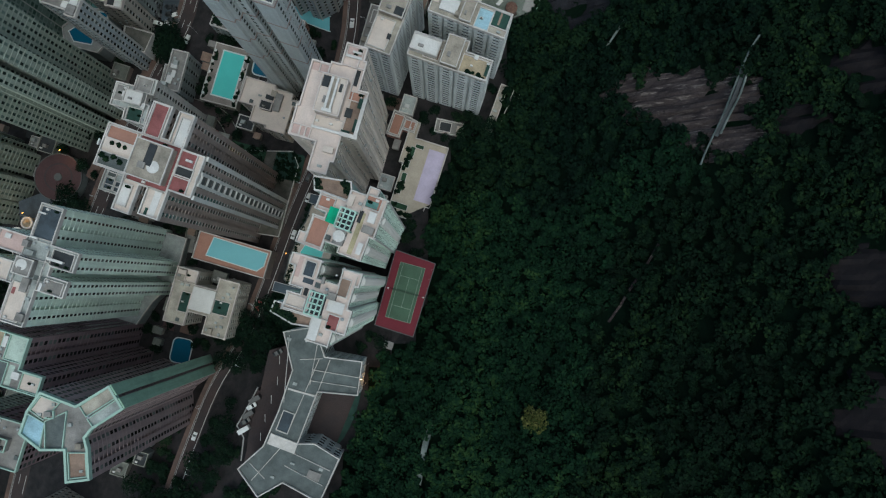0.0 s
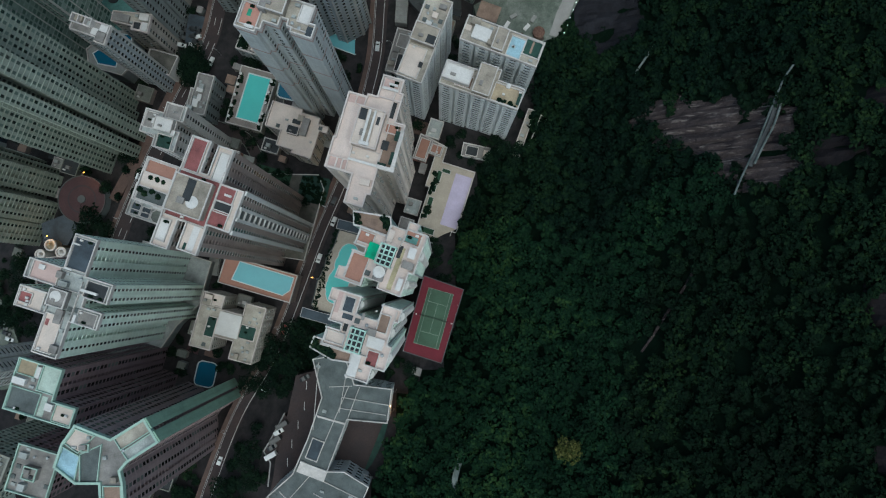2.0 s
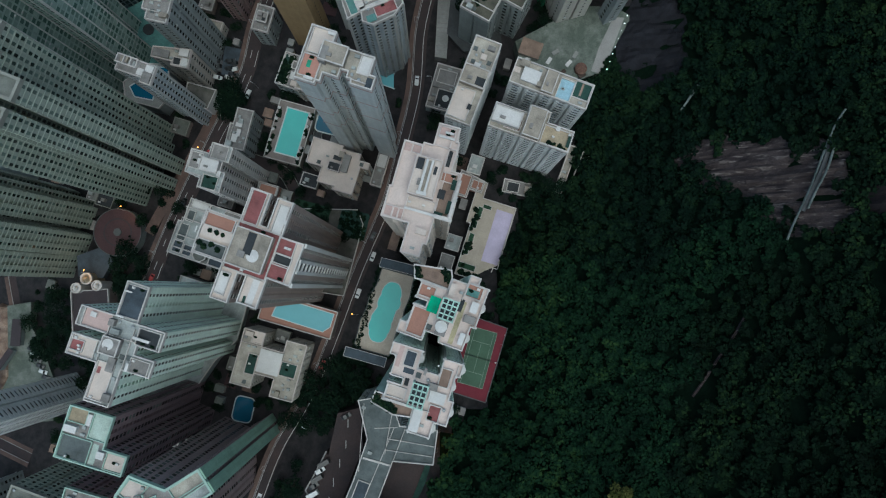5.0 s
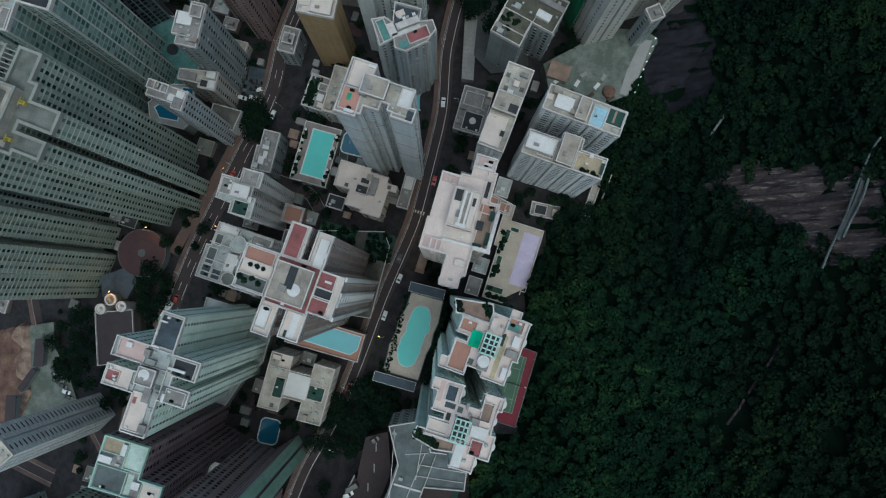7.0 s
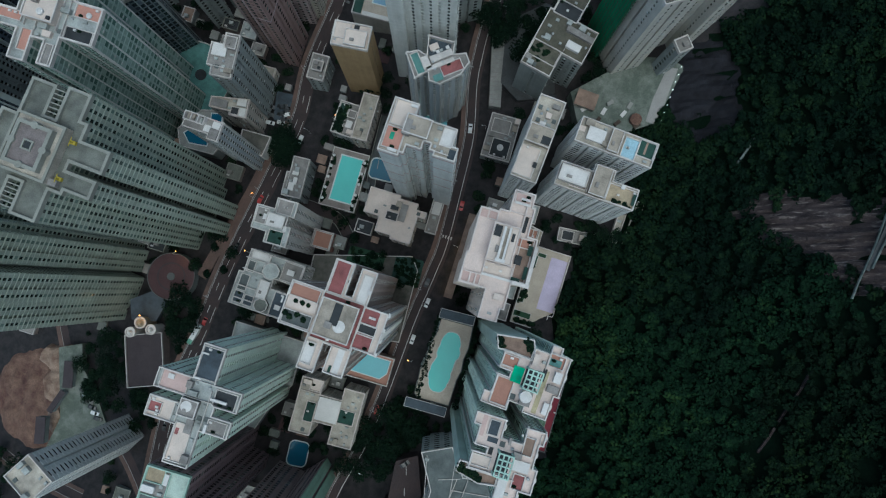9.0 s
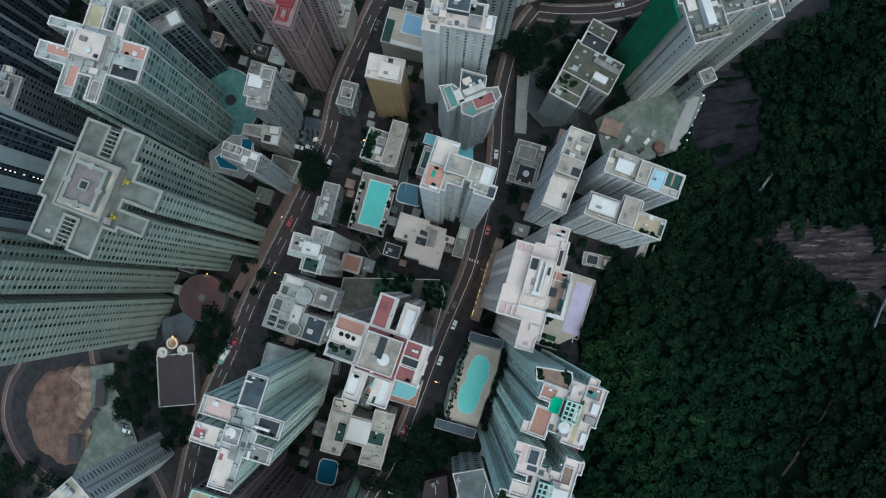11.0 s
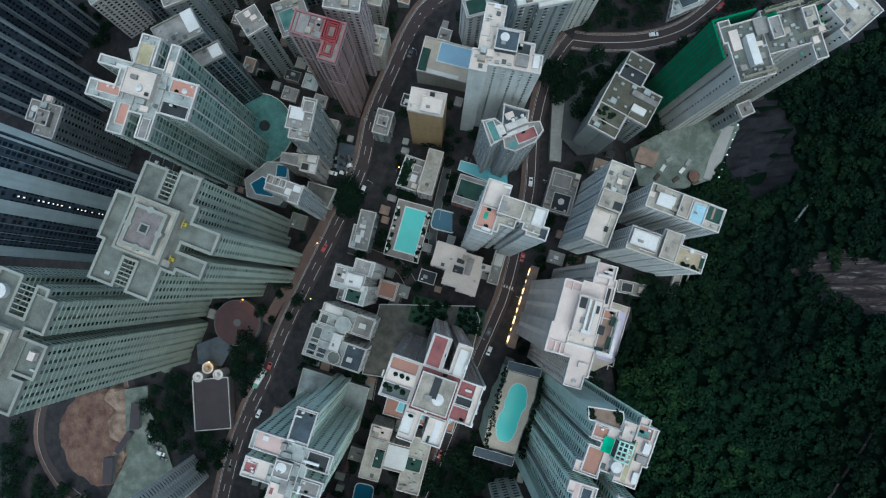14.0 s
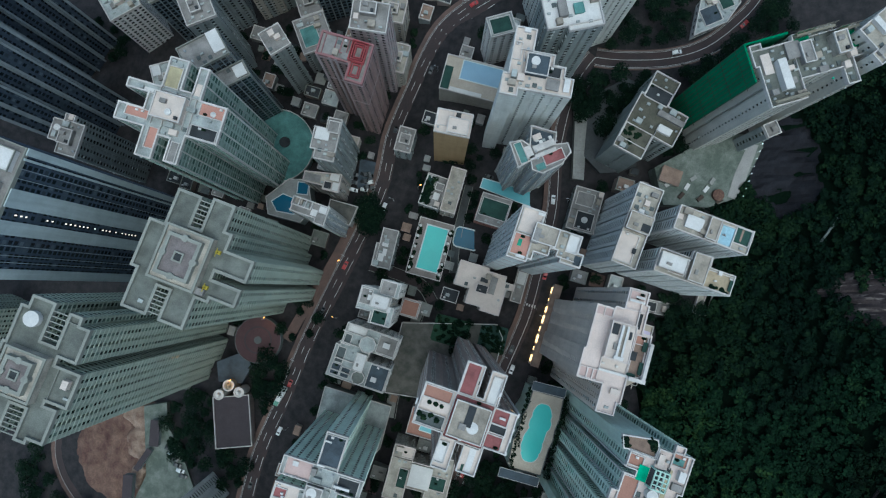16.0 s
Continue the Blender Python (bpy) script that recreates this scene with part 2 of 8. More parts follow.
def thing(name, label, category, at=(0, 0, 0), turn=0.0, group="", kind=""):
    ob = new(name)
    ob.location, ob.rotation_euler = at, (0, 0, radians(turn))
    return tagged(ob, label, category, group, kind)


class Build:
    """Vertices and faces of one mesh, gathered piece by piece."""

    def __init__(self):
        self.v, self.f = [], []

    def box(self, x0, y0, z0, x1, y1, z1, open_bottom=False):
        k = len(self.v)
        self.v += [(x0, y0, z0), (x1, y0, z0), (x1, y1, z0), (x0, y1, z0), (x0, y0, z1), (x1, y0, z1), (x1, y1, z1), (x0, y1, z1)]
        q = [(4, 5, 6, 7), (0, 1, 5, 4), (1, 2, 6, 5), (2, 3, 7, 6), (3, 0, 4, 7)] + ([] if open_bottom else [(3, 2, 1, 0)])
        self.f += [tuple(k + i for i in c) for c in q]
        return self

    def prism(self, poly, z0, z1, cap=True):
        k, n = len(self.v), len(poly)
        self.v += [(x, y, z0) for x, y in poly] + [(x, y, z1) for x, y in poly]
        self.f += [(k + i, k + (i + 1) % n, k + n + (i + 1) % n, k + n + i) for i in range(n)]
        if cap:
            self.f.append(tuple(k + n + i for i in range(n)))
        return self

    def ring(self, outer, inner, z0, z1):
        k, n = len(self.v), len(outer)
        for z in (z0, z1):
            self.v += [(x, y, z) for x, y in outer] + [(x, y, z) for x, y in inner]
        for i in range(n):
            j = (i + 1) % n
            self.f += [(k + i, k + j, k + 2 * n + j, k + 2 * n + i), (k + 2 * n + i, k + 2 * n + j, k + 3 * n + j, k + 3 * n + i),
                       (k + 3 * n + i, k + 3 * n + j, k + n + j, k + n + i), (k + n + i, k + n + j, k + j, k + i)]
        return self

    def tube(self, cx, cy, r, z0, z1, n=20, r1=None):
        a = [(math.cos(6.2832 * i / n), math.sin(6.2832 * i / n)) for i in range(n)]
        k = len(self.v)
        r1 = r if r1 is None else r1
        self.v += [(cx + r * c, cy + r * s, z0) for c, s in a] + [(cx + r1 * c, cy + r1 * s, z1) for c, s in a]
        self.f += [(k + i, k + (i + 1) % n, k + n + (i + 1) % n, k + n + i) for i in range(n)] + [tuple(k + n + i for i in range(n))]
        return self

    def mesh(self, name, mats):
        return mesh_of(name, self.v, self.f, mats)


def inset(poly, d):
    """The outline moved inwards by d (outwards: minus); the outline runs anticlockwise."""
    out, n = [], len(poly)
    for i in range(n):
        p, q, r = Vector(poly[i - 1]), Vector(poly[i]), Vector(poly[(i + 1) % n])
        a, b = (q - p).normalized(), (r - q).normalized()
        na, nb = Vector((-a.y, a.x)), Vector((-b.y, b.x))
        m = (na + nb) / max(0.35, 1 + na.dot(nb))
        out.append((q.x + m.x * d, q.y + m.y * d))
    return out


def inside(x, y, poly):
    hit, n = False, len(poly)
    for i in range(n):
        (xa, ya), (xb, yb) = poly[i], poly[(i + 1) % n]
        if (ya > y) != (yb > y) and x < (xb - xa) * (y - ya) / (yb - ya) + xa:
            hit = not hit
    return hit


def ease(a, b, x):
    u = min(1.0, max(0.0, (x - a) / (b - a)))
    return u * u * (3 - 2 * u)


def ground(x, y):
    """Height of the land: city terraces that fall to the west and north-west, and the wooded hill that rises to the east."""
    c = -3 + 0.17 * (min(x, 300) + 57) + 0.12 * min(0, x + 150) - 0.12 * max(0, min(y, 400) - 100) * ease(-80, -130, x)
    c = max(c, -75)
    h = min(25 + 0.45 * x - 0.3 * y + 0.25 * max(0, x - 60), 330)
    h -= 8 * math.exp(-((x + 2) / 13) ** 2 - ((y - 50) / 20) ** 2) + 8 * math.exp(-((x + 45) / 20) ** 2 - ((y + 58) / 28) ** 2) + 10 * math.exp(-((x + 6) / 11) ** 2 - ((y + 13) / 16) ** 2)
    k = 4.0
    m = max(c, h)
    return m + k * math.log(math.exp((c - m) / k) + math.exp((h - m) / k)) - k * math.log(2) * math.exp(-abs(c - h) / k)


# ---- towers ----
# wall, glass, storey, bay, pane width, pane height, hood depth, ledge depth, coping
STYLES = dict(
    greygreen=("wall_greygreen", "glass_green", 2.8, 2.2, 1.15, 1.75, 0.0, 0.16, "coping_grey", "roof_greygreen", 0.0),
    mint=("wall_mint", "glass_dark", 2.85, 2.5, 0.95, 1.7, 0.07, 0.05, "coping", "roof_pale", 0.0),
    mintglass=("wall_mintglass", "glass_mint", 2.9, 2.4, 1.9, 2.0, 0.0, 0.12, "coping", "roof_pale", 0.0),
    slate=("wall_slate", "glass_blue", 3.3, 2.2, 1.8, 2.2, 0.0, 0.05, "coping_grey", "roof_grey", 0.0),
    dimgrey=("wall_dimgrey", "glass_dark", 2.9, 2.8, 1.4, 1.5, 0.06, 0.05, "coping", "roof_grey", 0.0),
    pink=("wall_pink", "glass_dark", 2.9, 2.6, 1.3, 1.5, 0.0, 0.10, "trim_pink", "roof_grey", 0.0),
    pinkgrey=("wall_pinkgrey", "glass_dark", 2.9, 2.4, 1.2, 1.4, 0.06, 0.08, "coping", "roof_grey", 0.0),
    white=("wall_white", "glass_dark", 2.9, 2.5, 0.85, 1.5, 0.0, 0.05, "coping", "roof_cream", 0.0),
    greyfin=("wall_greyfin", "glass_dark", 2.9, 2.0, 1.1, 1.6, 0.14, 0.06, "coping", "roof_grey", 0.0),
    ochre=("wall_ochre", "glass_dark", 2.9, 5.0, 0.5, 0.8, 0.0, 0.0, "coping", "roof_cream", 12.0),
    beige=("wall_beige", "glass_dark", 2.9, 3.0, 1.5, 1.4, 0.06, 0.06, "coping_warm", "roof_beige", 0.0),
    whiteplain=("wall_whiteplain", "glass_dark", 2.9, 2.8, 1.5, 1.4, 0.06, 0.08, "coping", "roof_pale", 0.0),
    whiteband=("wall_whiteband", "glass_dark", 2.9, 2.2, 1.0, 1.6, 0.07, 0.07, "coping", "roof_beige", 0.0),
    terra=("wall_terra", "glass_dark", 3.2, 3.0, 1.6, 1.6, 0.15, 0.1, "coping", "roof_grey", 0.0),
    paledots=("wall_paledots", "glass_dark", 2.9, 4.2, 0.7, 1.0, 0.0, 0.0, "coping", "roof_beige", 0.0),
    ribs=("wall_ribs", "glass_blue", 2.9, 3.0, 3.0, 1.3, 0.0, 0.0, "coping", "roof_beige", 0.0),
    cream=("wall_cream", "glass_dark", 2.9, 2.3, 0.95, 1.5, 0.10, 0.06, "coping_warm", "roof_warm", 0.0),
    mintcurve=("wall_mintcurve", "glass_mint", 2.9, 2.2, 1.75, 1.7, 0.0, 0.16, "coping", "roof_warm", 0.0),
    brown=("wall_brown", "glass_dark", 2.85, 2.2, 1.25, 1.6, 0.10, 0.05, "coping", "roof_cream", 0.0),
    stained=("wall_stained", "glass_dark", 2.9, 2.8, 1.6, 1.5, 0.25, 0.08, "coping_warm", "roof_beige", 0.0),
    plum=("wall_plum", "glass_dark", 2.85, 2.2, 1.45, 1.8, 0.0, 0.06, "trim_mint", "roof_grey", 0.0),
    greenplum=("wall_greenplum", "glass_dark", 2.85, 2.2, 1.3, 1.8, 0.0, 0.06, "trim_mint", "roof_cream", 0.0),
    navy=("wall_navy", "glass_blue", 3.0, 2.2, 1.4, 2.0, 0.0, 0.10, "coping_grey", "roof_grey", 0.0),
    navyfar=("wall_navy", "glass_blue", 3.0, 2.2, 1.4, 2.0, 0.0, 0.10, "coping_grey", "roof_grey", 0.0),
    school=("wall_school", "glass_dark", 3.6, 3.0, 2.2, 1.8, 0.10, 0.06, "coping", "roof_school", 0.0),
)
# light wells: least side, spacing, half width, depth
NOTCHED = dict(greygreen=(11.0, 12.0, 0.7, 1.7), mint=(12.5, 14.0, 0.7, 1.7), white=(10.0, 6.0, 0.6, 1.2), cream=(8.5, 5.2, 1.0, 0.7), brown=(6.0, 5.5, 0.6, 1.4), pink=(7.0, 6.5, 0.7, 1.6),
               plum=(9.0, 8.0, 0.7, 1.6), greenplum=(9.0, 8.0, 0.7, 1.6), mintcurve=(7.5, 7.0, 0.7, 1.3), dimgrey=(9.0, 8.0, 0.6, 1.4), ribs=(9.0, 6.4, 0.3, 0.7), paledots=(9.0, 9.0, 0.5, 1.2))
# piers: bays between two of them, width, depth, least side, material
PIERS = {"pink": (3, 1.1, 0.30, 6.0, "wall_pinkgrey"), "mintglass": (2, 0.5, 0.30, 8.0, "wall_whiteplain"), "mintcurve": (3, 0.5, 0.45, 5.0, "wall_whiteplain"), "navyfar": (4, 1.1, 0.35, 6.0, "wall_greyfin"),
         "slate": (2, 0.5, 0.30, 5.0, "wall_dimgrey"), "greyfin": (3, 0.5, 0.45, 5.0, "hood_pale")}
ENDS = {"mintglass": (8.0, 0.85, 1.2, "glass_dark")}
BELTS = {"whiteband": (6, 0.9, "belt_pink"), "pink": (9, 1.0, "wall_pinkgrey")}
HOODS = {"brown": "hood_pale", "greyfin": "hood_pale", "mint": "wall_whiteplain"}
BANDED = {"ribs": (0.14, 1.55), "stained": (0.12, 1.05)}


def bays_of(length, bay):
    count = max(1, int((length - 0.9) / bay))
    return count, length / count


FINISH = dict(terra="roof_terra", red="roof_red", cream="roof_cream", white="roof_white", grey="roof_grey", dark="roof_dark", green="roof_green",
              darkgreen="roof_darkgreen", pinktile="roof_pinktile", yellowtile="roof_yellowtile", skyblue="roof_skyblue", slate="roof_slate",
              teal="roof_teal", tan="roof_tan", salmon="roof_salmon", sandroom="roof_sandroom", sand="roof_sand", slateroom="roof_slate", netgreen="netting", mintpale="roof_mintpale", schoolgrey="roof_school", minttop="mint_paint", tarp="tarp_green", roofgarden="roof_moss", greencourt="roof_darkgreen", greyplat="roof_white", lilac="roof_lilac")
SINGLE_PANES = 24


def on_side(x, y, plain, sides):
    """True where a point lies on (or just within) one of the numbered sides of an outline."""
    for i in sides:
        (xa, ya), (xb, yb) = plain[i], plain[(i + 1) % len(plain)]
        length = math.hypot(xb - xa, yb - ya)
        ux, uy = (xb - xa) / length, (yb - ya) / length
        if -0.1 < (x - xa) * ux + (y - ya) * uy < length + 0.1 and abs((x - xa) * uy - (y - ya) * ux) < 2.0:
            return True
    return False


def facade(poly, height, foot, style, single, plain, lowest, blind=()):
    """Panes, hoods and ledges of a whole tower. foot(i): height at which the wall's side i comes out of the ground."""
    wall, glass, storey, bay, pw, ph, hood, ledge, cop, deck_mat, blank = STYLES[style]
    panes, hoods, ledges, first = Build(), Build(), Build(), []
    coolers, dice = Build(), random.Random(int(height * 10))
    band, band_high = BANDED.get(style, (0.0, 0.0))
    cooled = style in ("whiteband", "white", "paledots", "dimgrey", "beige", "whiteplain", "mintglass", "pinkgrey", "stained", "cream", "greyfin")
    n = len(poly)
    low = min(foot(i) for i in range(n))
    levels = int((height - 1.4 - low) / storey)
    for i in range(n):
        (xa, ya), (xb, yb) = poly[i], poly[(i + 1) % n]
        length = math.hypot(xb - xa, yb - ya)
        if length < 2.0 or blank and length > blank or on_side((xa + xb) / 2, (ya + yb) / 2, plain, blind):
            continue
        ux, uy = (xb - xa) / length, (yb - ya) / length
        ox, oy = uy, -ux
        count, step = bays_of(length, bay)
        w = min(pw, step * (0.97 if band else 0.8))
        if style in ENDS and length < ENDS[style][0]:
            w, ph = ENDS[style][1:3]
        else:
            ph = STYLES[style][5]
        for k in range(levels):
            zb = height - 1.4 - (k + 1) * storey + 0.9
            if zb < foot(i) + 0.5:
                break
            for j in range(count):
                s = (j + 0.5) * step
                cx, cy = xa + ux * s, ya + uy * s
                if len(first) < single and k < 3:
                    first.append((cx, cy, zb, math.atan2(uy, ux)))
                else:
                    b = len(panes.v)
                    for z in (zb, zb + ph):
                        for e, o in ((-w / 2, 0), (-w / 2, 0.05), (w / 2, 0.05), (w / 2, 0)):
                            panes.v.append((cx + ux * e + ox * o, cy + uy * e + oy * o, z))
                    panes.f += [(b + 1, b + 2, b + 6, b + 5), (b, b + 1, b + 5, b + 4), (b + 2, b + 3, b + 7, b + 6), (b + 4, b + 5, b + 6, b + 7)]
                if cooled and dice.random() < 0.2:
                    b, e0 = len(coolers.v), w / 2 - 0.75 * dice.randint(0, 1)
                    for z in (zb - 0.6, zb - 0.12):
                        for e, o in ((e0 - 0.4, 0), (e0 - 0.4, 0.42), (e0 + 0.4, 0.42), (e0 + 0.4, 0)):
                            coolers.v.append((cx + ux * e + ox * o, cy + uy * e + oy * o, z))
                    coolers.f += [(b + 1, b + 2, b + 6, b + 5), (b, b + 1, b + 5, b + 4), (b + 2, b + 3, b + 7, b + 6), (b + 4, b + 5, b + 6, b + 7)]
                if hood:
                    b = len(hoods.v)
                    for z in (zb + ph + 0.05, zb + ph + 0.2):
                        for e, o in ((-w / 2 - 0.15, 0), (-w / 2 - 0.15, hood), (w / 2 + 0.15, hood), (w / 2 + 0.15, 0)):
                            hoods.v.append((cx + ux * e + ox * o, cy + uy * e + oy * o, z))
                    hoods.f += [(b + 1, b + 2, b + 6, b + 5), (b, b + 1, b + 5, b + 4), (b + 2, b + 3, b + 7, b + 6), (b + 4, b + 5, b + 6, b + 7), (b + 3, b + 2, b + 1, b)]
            if band and length > 4:
                groups = max(1, round(length / 6.5))
                zl = height - 1.4 - (k + 1) * storey
                for q in range(groups):
                    s0, s1 = length * q / groups + 0.35, length * (q + 1) / groups - 0.35
                    b = len(ledges.v)
                    for z in (zl - 0.1, zl - 0.1 + band_high):
                        for s, o in ((s0, 0), (s0, band), (s1, band), (s1, 0)):
                            ledges.v.append((xa + ux * s + ox * o, ya + uy * s + oy * o, z))
                    ledges.f += [(b + 1, b + 2, b + 6, b + 5), (b, b + 1, b + 5, b + 4), (b + 2, b + 3, b + 7, b + 6), (b + 4, b + 5, b + 6, b + 7), (b + 3, b + 2, b + 1, b)]
    if ledge and not band:
        for i in range(len(plain)):
            (xa, ya), (xb, yb) = plain[i], plain[(i + 1) % len(plain)]
            length = math.hypot(xb - xa, yb - ya)
            ux, uy = (xb - xa) / length, (yb - ya) / length
            for k in range(levels):
                zl = height - 1.4 - (k + 1) * storey
                b = len(ledges.v)
                for z in (zl, zl + 0.24):
                    for s, o in ((0, -0.25), (0, ledge), (length, ledge), (length, -0.25)):
                        ledges.v.append((xa + ux * s + uy * o, ya + uy * s - ux * o, z))
                ledges.f += [(b + 1, b + 2, b + 6, b + 5), (b + 4, b + 5, b + 6, b + 7), (b + 3, b + 2, b + 1, b), (b + 3, b, b + 4, b + 7)]
    return panes, hoods, ledges, first, coolers


def pane_mesh(w, h, glass):
    b = Build()
    b.v = [(e, o, z) for z in (0, h) for e, o in ((-w / 2, 0), (-w / 2, -0.05), (w / 2, -0.05), (w / 2, 0))]
    b.f = [(1, 2, 6, 5), (0, 1, 5, 4), (2, 3, 7, 6), (4, 5, 6, 7)]
    return b.mesh("window", glass)


def rect_of(x0, y0, x1, y1):
    return [(x0, y0), (x1, y0), (x1, y1), (x0, y1)]


def roof_item(root, deck, kind, x0, y0, x1, y1, h, cop, top):
    """One terrace, housing, frame or pool on a roof deck."""
    if kind == "lift":
        b = Build().box(x0, y0, deck, x1, y1, deck + h)
        room = child("machine_room", b.mesh("machine_room", top), root, "plastered lift machine room")
        o = [(x0, y0), (x1, y0), (x1, y1), (x0, y1)]
        if x1 - x0 > 12.5:
            mid = inset(o, 2.2)
            mx, my = (x0 + x1) / 2, (y0 + y1) / 2
            child("parapet", Build().ring(inset(o, -0.1), inset(o, 0.7), deck + h, deck + h + 0.6).mesh("parapet", cop), root)
            child("upper_wall", Build().ring(mid, inset(o, 3.3), deck + h, deck + h + 2.4).mesh("upper_wall", cop), root)
            child("upper_roof", Build().prism(inset(o, 3.3), deck + h, deck + h + 1.7).mesh("upper_roof", "roof_mauve"), root, "mauve-grey upper roof deck")
            child("hatch", Build().ring(rect_of(mx - 1.6, my - 1.6, mx + 1.6, my + 1.6), rect_of(mx - 1.1, my - 1.1, mx + 1.1, my + 1.1), deck + h + 1.7, deck + h + 2.3).mesh("hatch", cop), root)
            child("hatch_cover", Build().box(mx - 1.1, my - 1.1, deck + h + 1.7, mx + 1.1, my + 1.1, deck + h + 1.85).mesh("hatch_cover", "roof_dark"), root)
            for ax, ay in ((mid[0][0] + 0.5, my), (mid[1][0] - 0.5, my), (mx, mid[0][1] + 0.5), (mx, mid[2][1] - 0.5)):
                child("round_bay", Build().tube(ax, ay, 1.1, deck + h, deck + h + 2.5, 18).mesh("round_bay", cop), root)
            return
        child("parapet", Build().ring(inset(o, -0.12), inset(o, 0.3), deck + h, deck + h + 0.7).mesh("parapet", cop), room)
        mx, my = (x0 * 2 + x1) / 3, (y0 + y1 * 2) / 3
        child("water_tank", Build().box(mx - 1.1, my - 0.8, deck + h, mx + 1.1, my + 0.8, deck + h + 1.5).mesh("water_tank", "roof_grey"), room)
        child("hatch", Build().box(x1 - 2.2, y0 + 0.8, deck + h, x1 - 1.0, y0 + 2.0, deck + h + 0.8).mesh("hatch", "roof_dark"), room, "dark roof hatch")
    elif kind == "frame":
        o = rect_of(x0, y0, x1, y1)
        for k in range(int(min(x1 - x0, y1 - y0) / 1.7)):
            child("frame_ring", Build().ring(inset(o, k * 0.85), inset(o, k * 0.85 + 0.3), deck, deck + h - 0.25 * k).mesh("frame_ring", "red_steel"), root, "red steel roof frame")
    elif kind == "mintframe":
        m, bar = "mint_paint", "mint green roof pergola"
        long_x, long_y = Build().box(x0, -0.2, -0.5, x1, 0.2, 0).mesh("beam", m), Build().box(-0.2, y0, -0.49, 0.2, y1, 0.01).mesh("beam", m)
        post = Build().box(-0.25, -0.25, 0, 0.25, 0.25, h - 0.5).mesh("post", m)
        for k in range(5):
            child("pergola_beam", long_x, root, bar, (0, y0 + (y1 - y0) * k / 4, deck + h))
        for k in range(4):
            child("pergola_beam", long_y, root, bar, (x0 + (x1 - x0) * k / 3, 0, deck + h))
        child("pergola_floor", Build().box(x0, y0, deck, x1, y1, deck + 0.12).mesh("pergola_floor", "roof_dark"), root)
        for x in (x0, x1):
            for y in (y0, y1):
                child("pergola_post", post, root, "", (x, y, deck))
    elif kind == "disc":
        b = Build().tube((x0 + x1) / 2, (y0 + y1) / 2, (x1 - x0) / 2, deck, deck + h, 28).tube((x0 + x1) / 2, (y0 + y1) / 2, (x1 - x0) / 2 * 0.8, deck + h, deck + h + 0.3, 28, 0.4)
        child("round_tank", b.mesh("round_tank", "roof_white"), root, "round white roof tank")
    elif h < 0.5:
        child("terrace", Build().box(x0, y0, deck - 0.02, x1, y1, deck + 0.08).mesh("terrace", FINISH[kind]), root, kind + " roof terrace finish")
        o = rect_of(x0, y0, x1, y1)
        if min(x1 - x0, y1 - y0) > 2.4 and (x1 - x0) * (y1 - y0) > 14:
            dice = random.Random(int(abs(x0 * 97 + y1 * 13) * 10))
            for q in range(dice.randint(0, 2)):
                u, w = dice.uniform(x0 + 0.9, x1 - 0.9), dice.choice((y0 + 0.7, y1 - 0.7, (y0 + y1) / 2))
                if dice.random() < 0.5:
                    child("planter", Build().box(u - 0.7, w - 0.35, deck, u + 0.7, w + 0.35, deck + 0.55).tube(u, w, 0.55, deck + 0.55, deck + 1.1, 7, 0.25).mesh("planter", "leaves_street"), root, "dark planted tub")
                else:
                    child("condenser", Build().box(u - 0.5, w - 0.35, deck, u + 0.5, w + 0.35, deck + 0.85).box(u - 0.4, w - 0.25, deck + 0.85, u + 0.4, w + 0.25, deck + 0.9).mesh("condenser", "roof_white"), root, "white roof condenser")
        if min(x1 - x0, y1 - y0) > 2.4:
            child("kerb", Build().ring(inset(o, -0.24), inset(o, 0.06), deck, deck + 0.7).mesh("kerb", cop), root)
    else:
        b = Build().box(x0, y0, deck, x1, y1, deck + h).box(x0 - 0.15, y0 - 0.15, deck + h, x1 + 0.15, y1 + 0.15, deck + h + 0.18)
        room = child("roof_room", b.mesh("roof_room", FINISH[kind]), root)
        if h > 1.8 and min(x1 - x0, y1 - y0) > 3:
            o = rect_of(x0, y0, x1, y1)
            child("parapet", Build().ring(inset(o, -0.2), inset(o, 0.14), deck + h + 0.1, deck + h + 0.75).mesh("parapet", cop), room)
            u, w = (x1 - x0) / 4, (y1 - y0) / 4
            child("hatch", Build().box(x0 + u, y0 + w, deck + h + 0.18, x0 + u * 1.8, y0 + w * 1.7, deck + h + 0.9).mesh("hatch", "roof_grey"), room)


def notched(poly, least, spacing, w, d):
    """Light wells: a slot cut into the middle of every long side."""
    out, n = [], len(poly)
    for i in range(n):
        (xa, ya), (xb, yb) = poly[i], poly[(i + 1) % n]
        out.append((xa, ya))
        length = math.hypot(xb - xa, yb - ya)
        if length >= least:
            ux, uy = (xb - xa) / length, (yb - ya) / length
            count = max(1, round(length / spacing) - 1)
            for q in range(count):
                m = length * (q + 1) / (count + 1)
                out += [(xa + ux * (m - w), ya + uy * (m - w)), (xa + ux * (m - w) - uy * d, ya + uy * (m - w) + ux * d),
                        (xa + ux * (m + w) - uy * d, ya + uy * (m + w) + ux * d), (xa + ux * (m + w), ya + uy * (m + w))]
    return out


FOOTPRINTS = []
RIMS = dict(greenplum=0.7, plum=0.35, greygreen=0.8, white=0.4, cream=0.4, mintglass=0.45, pink=0.6)


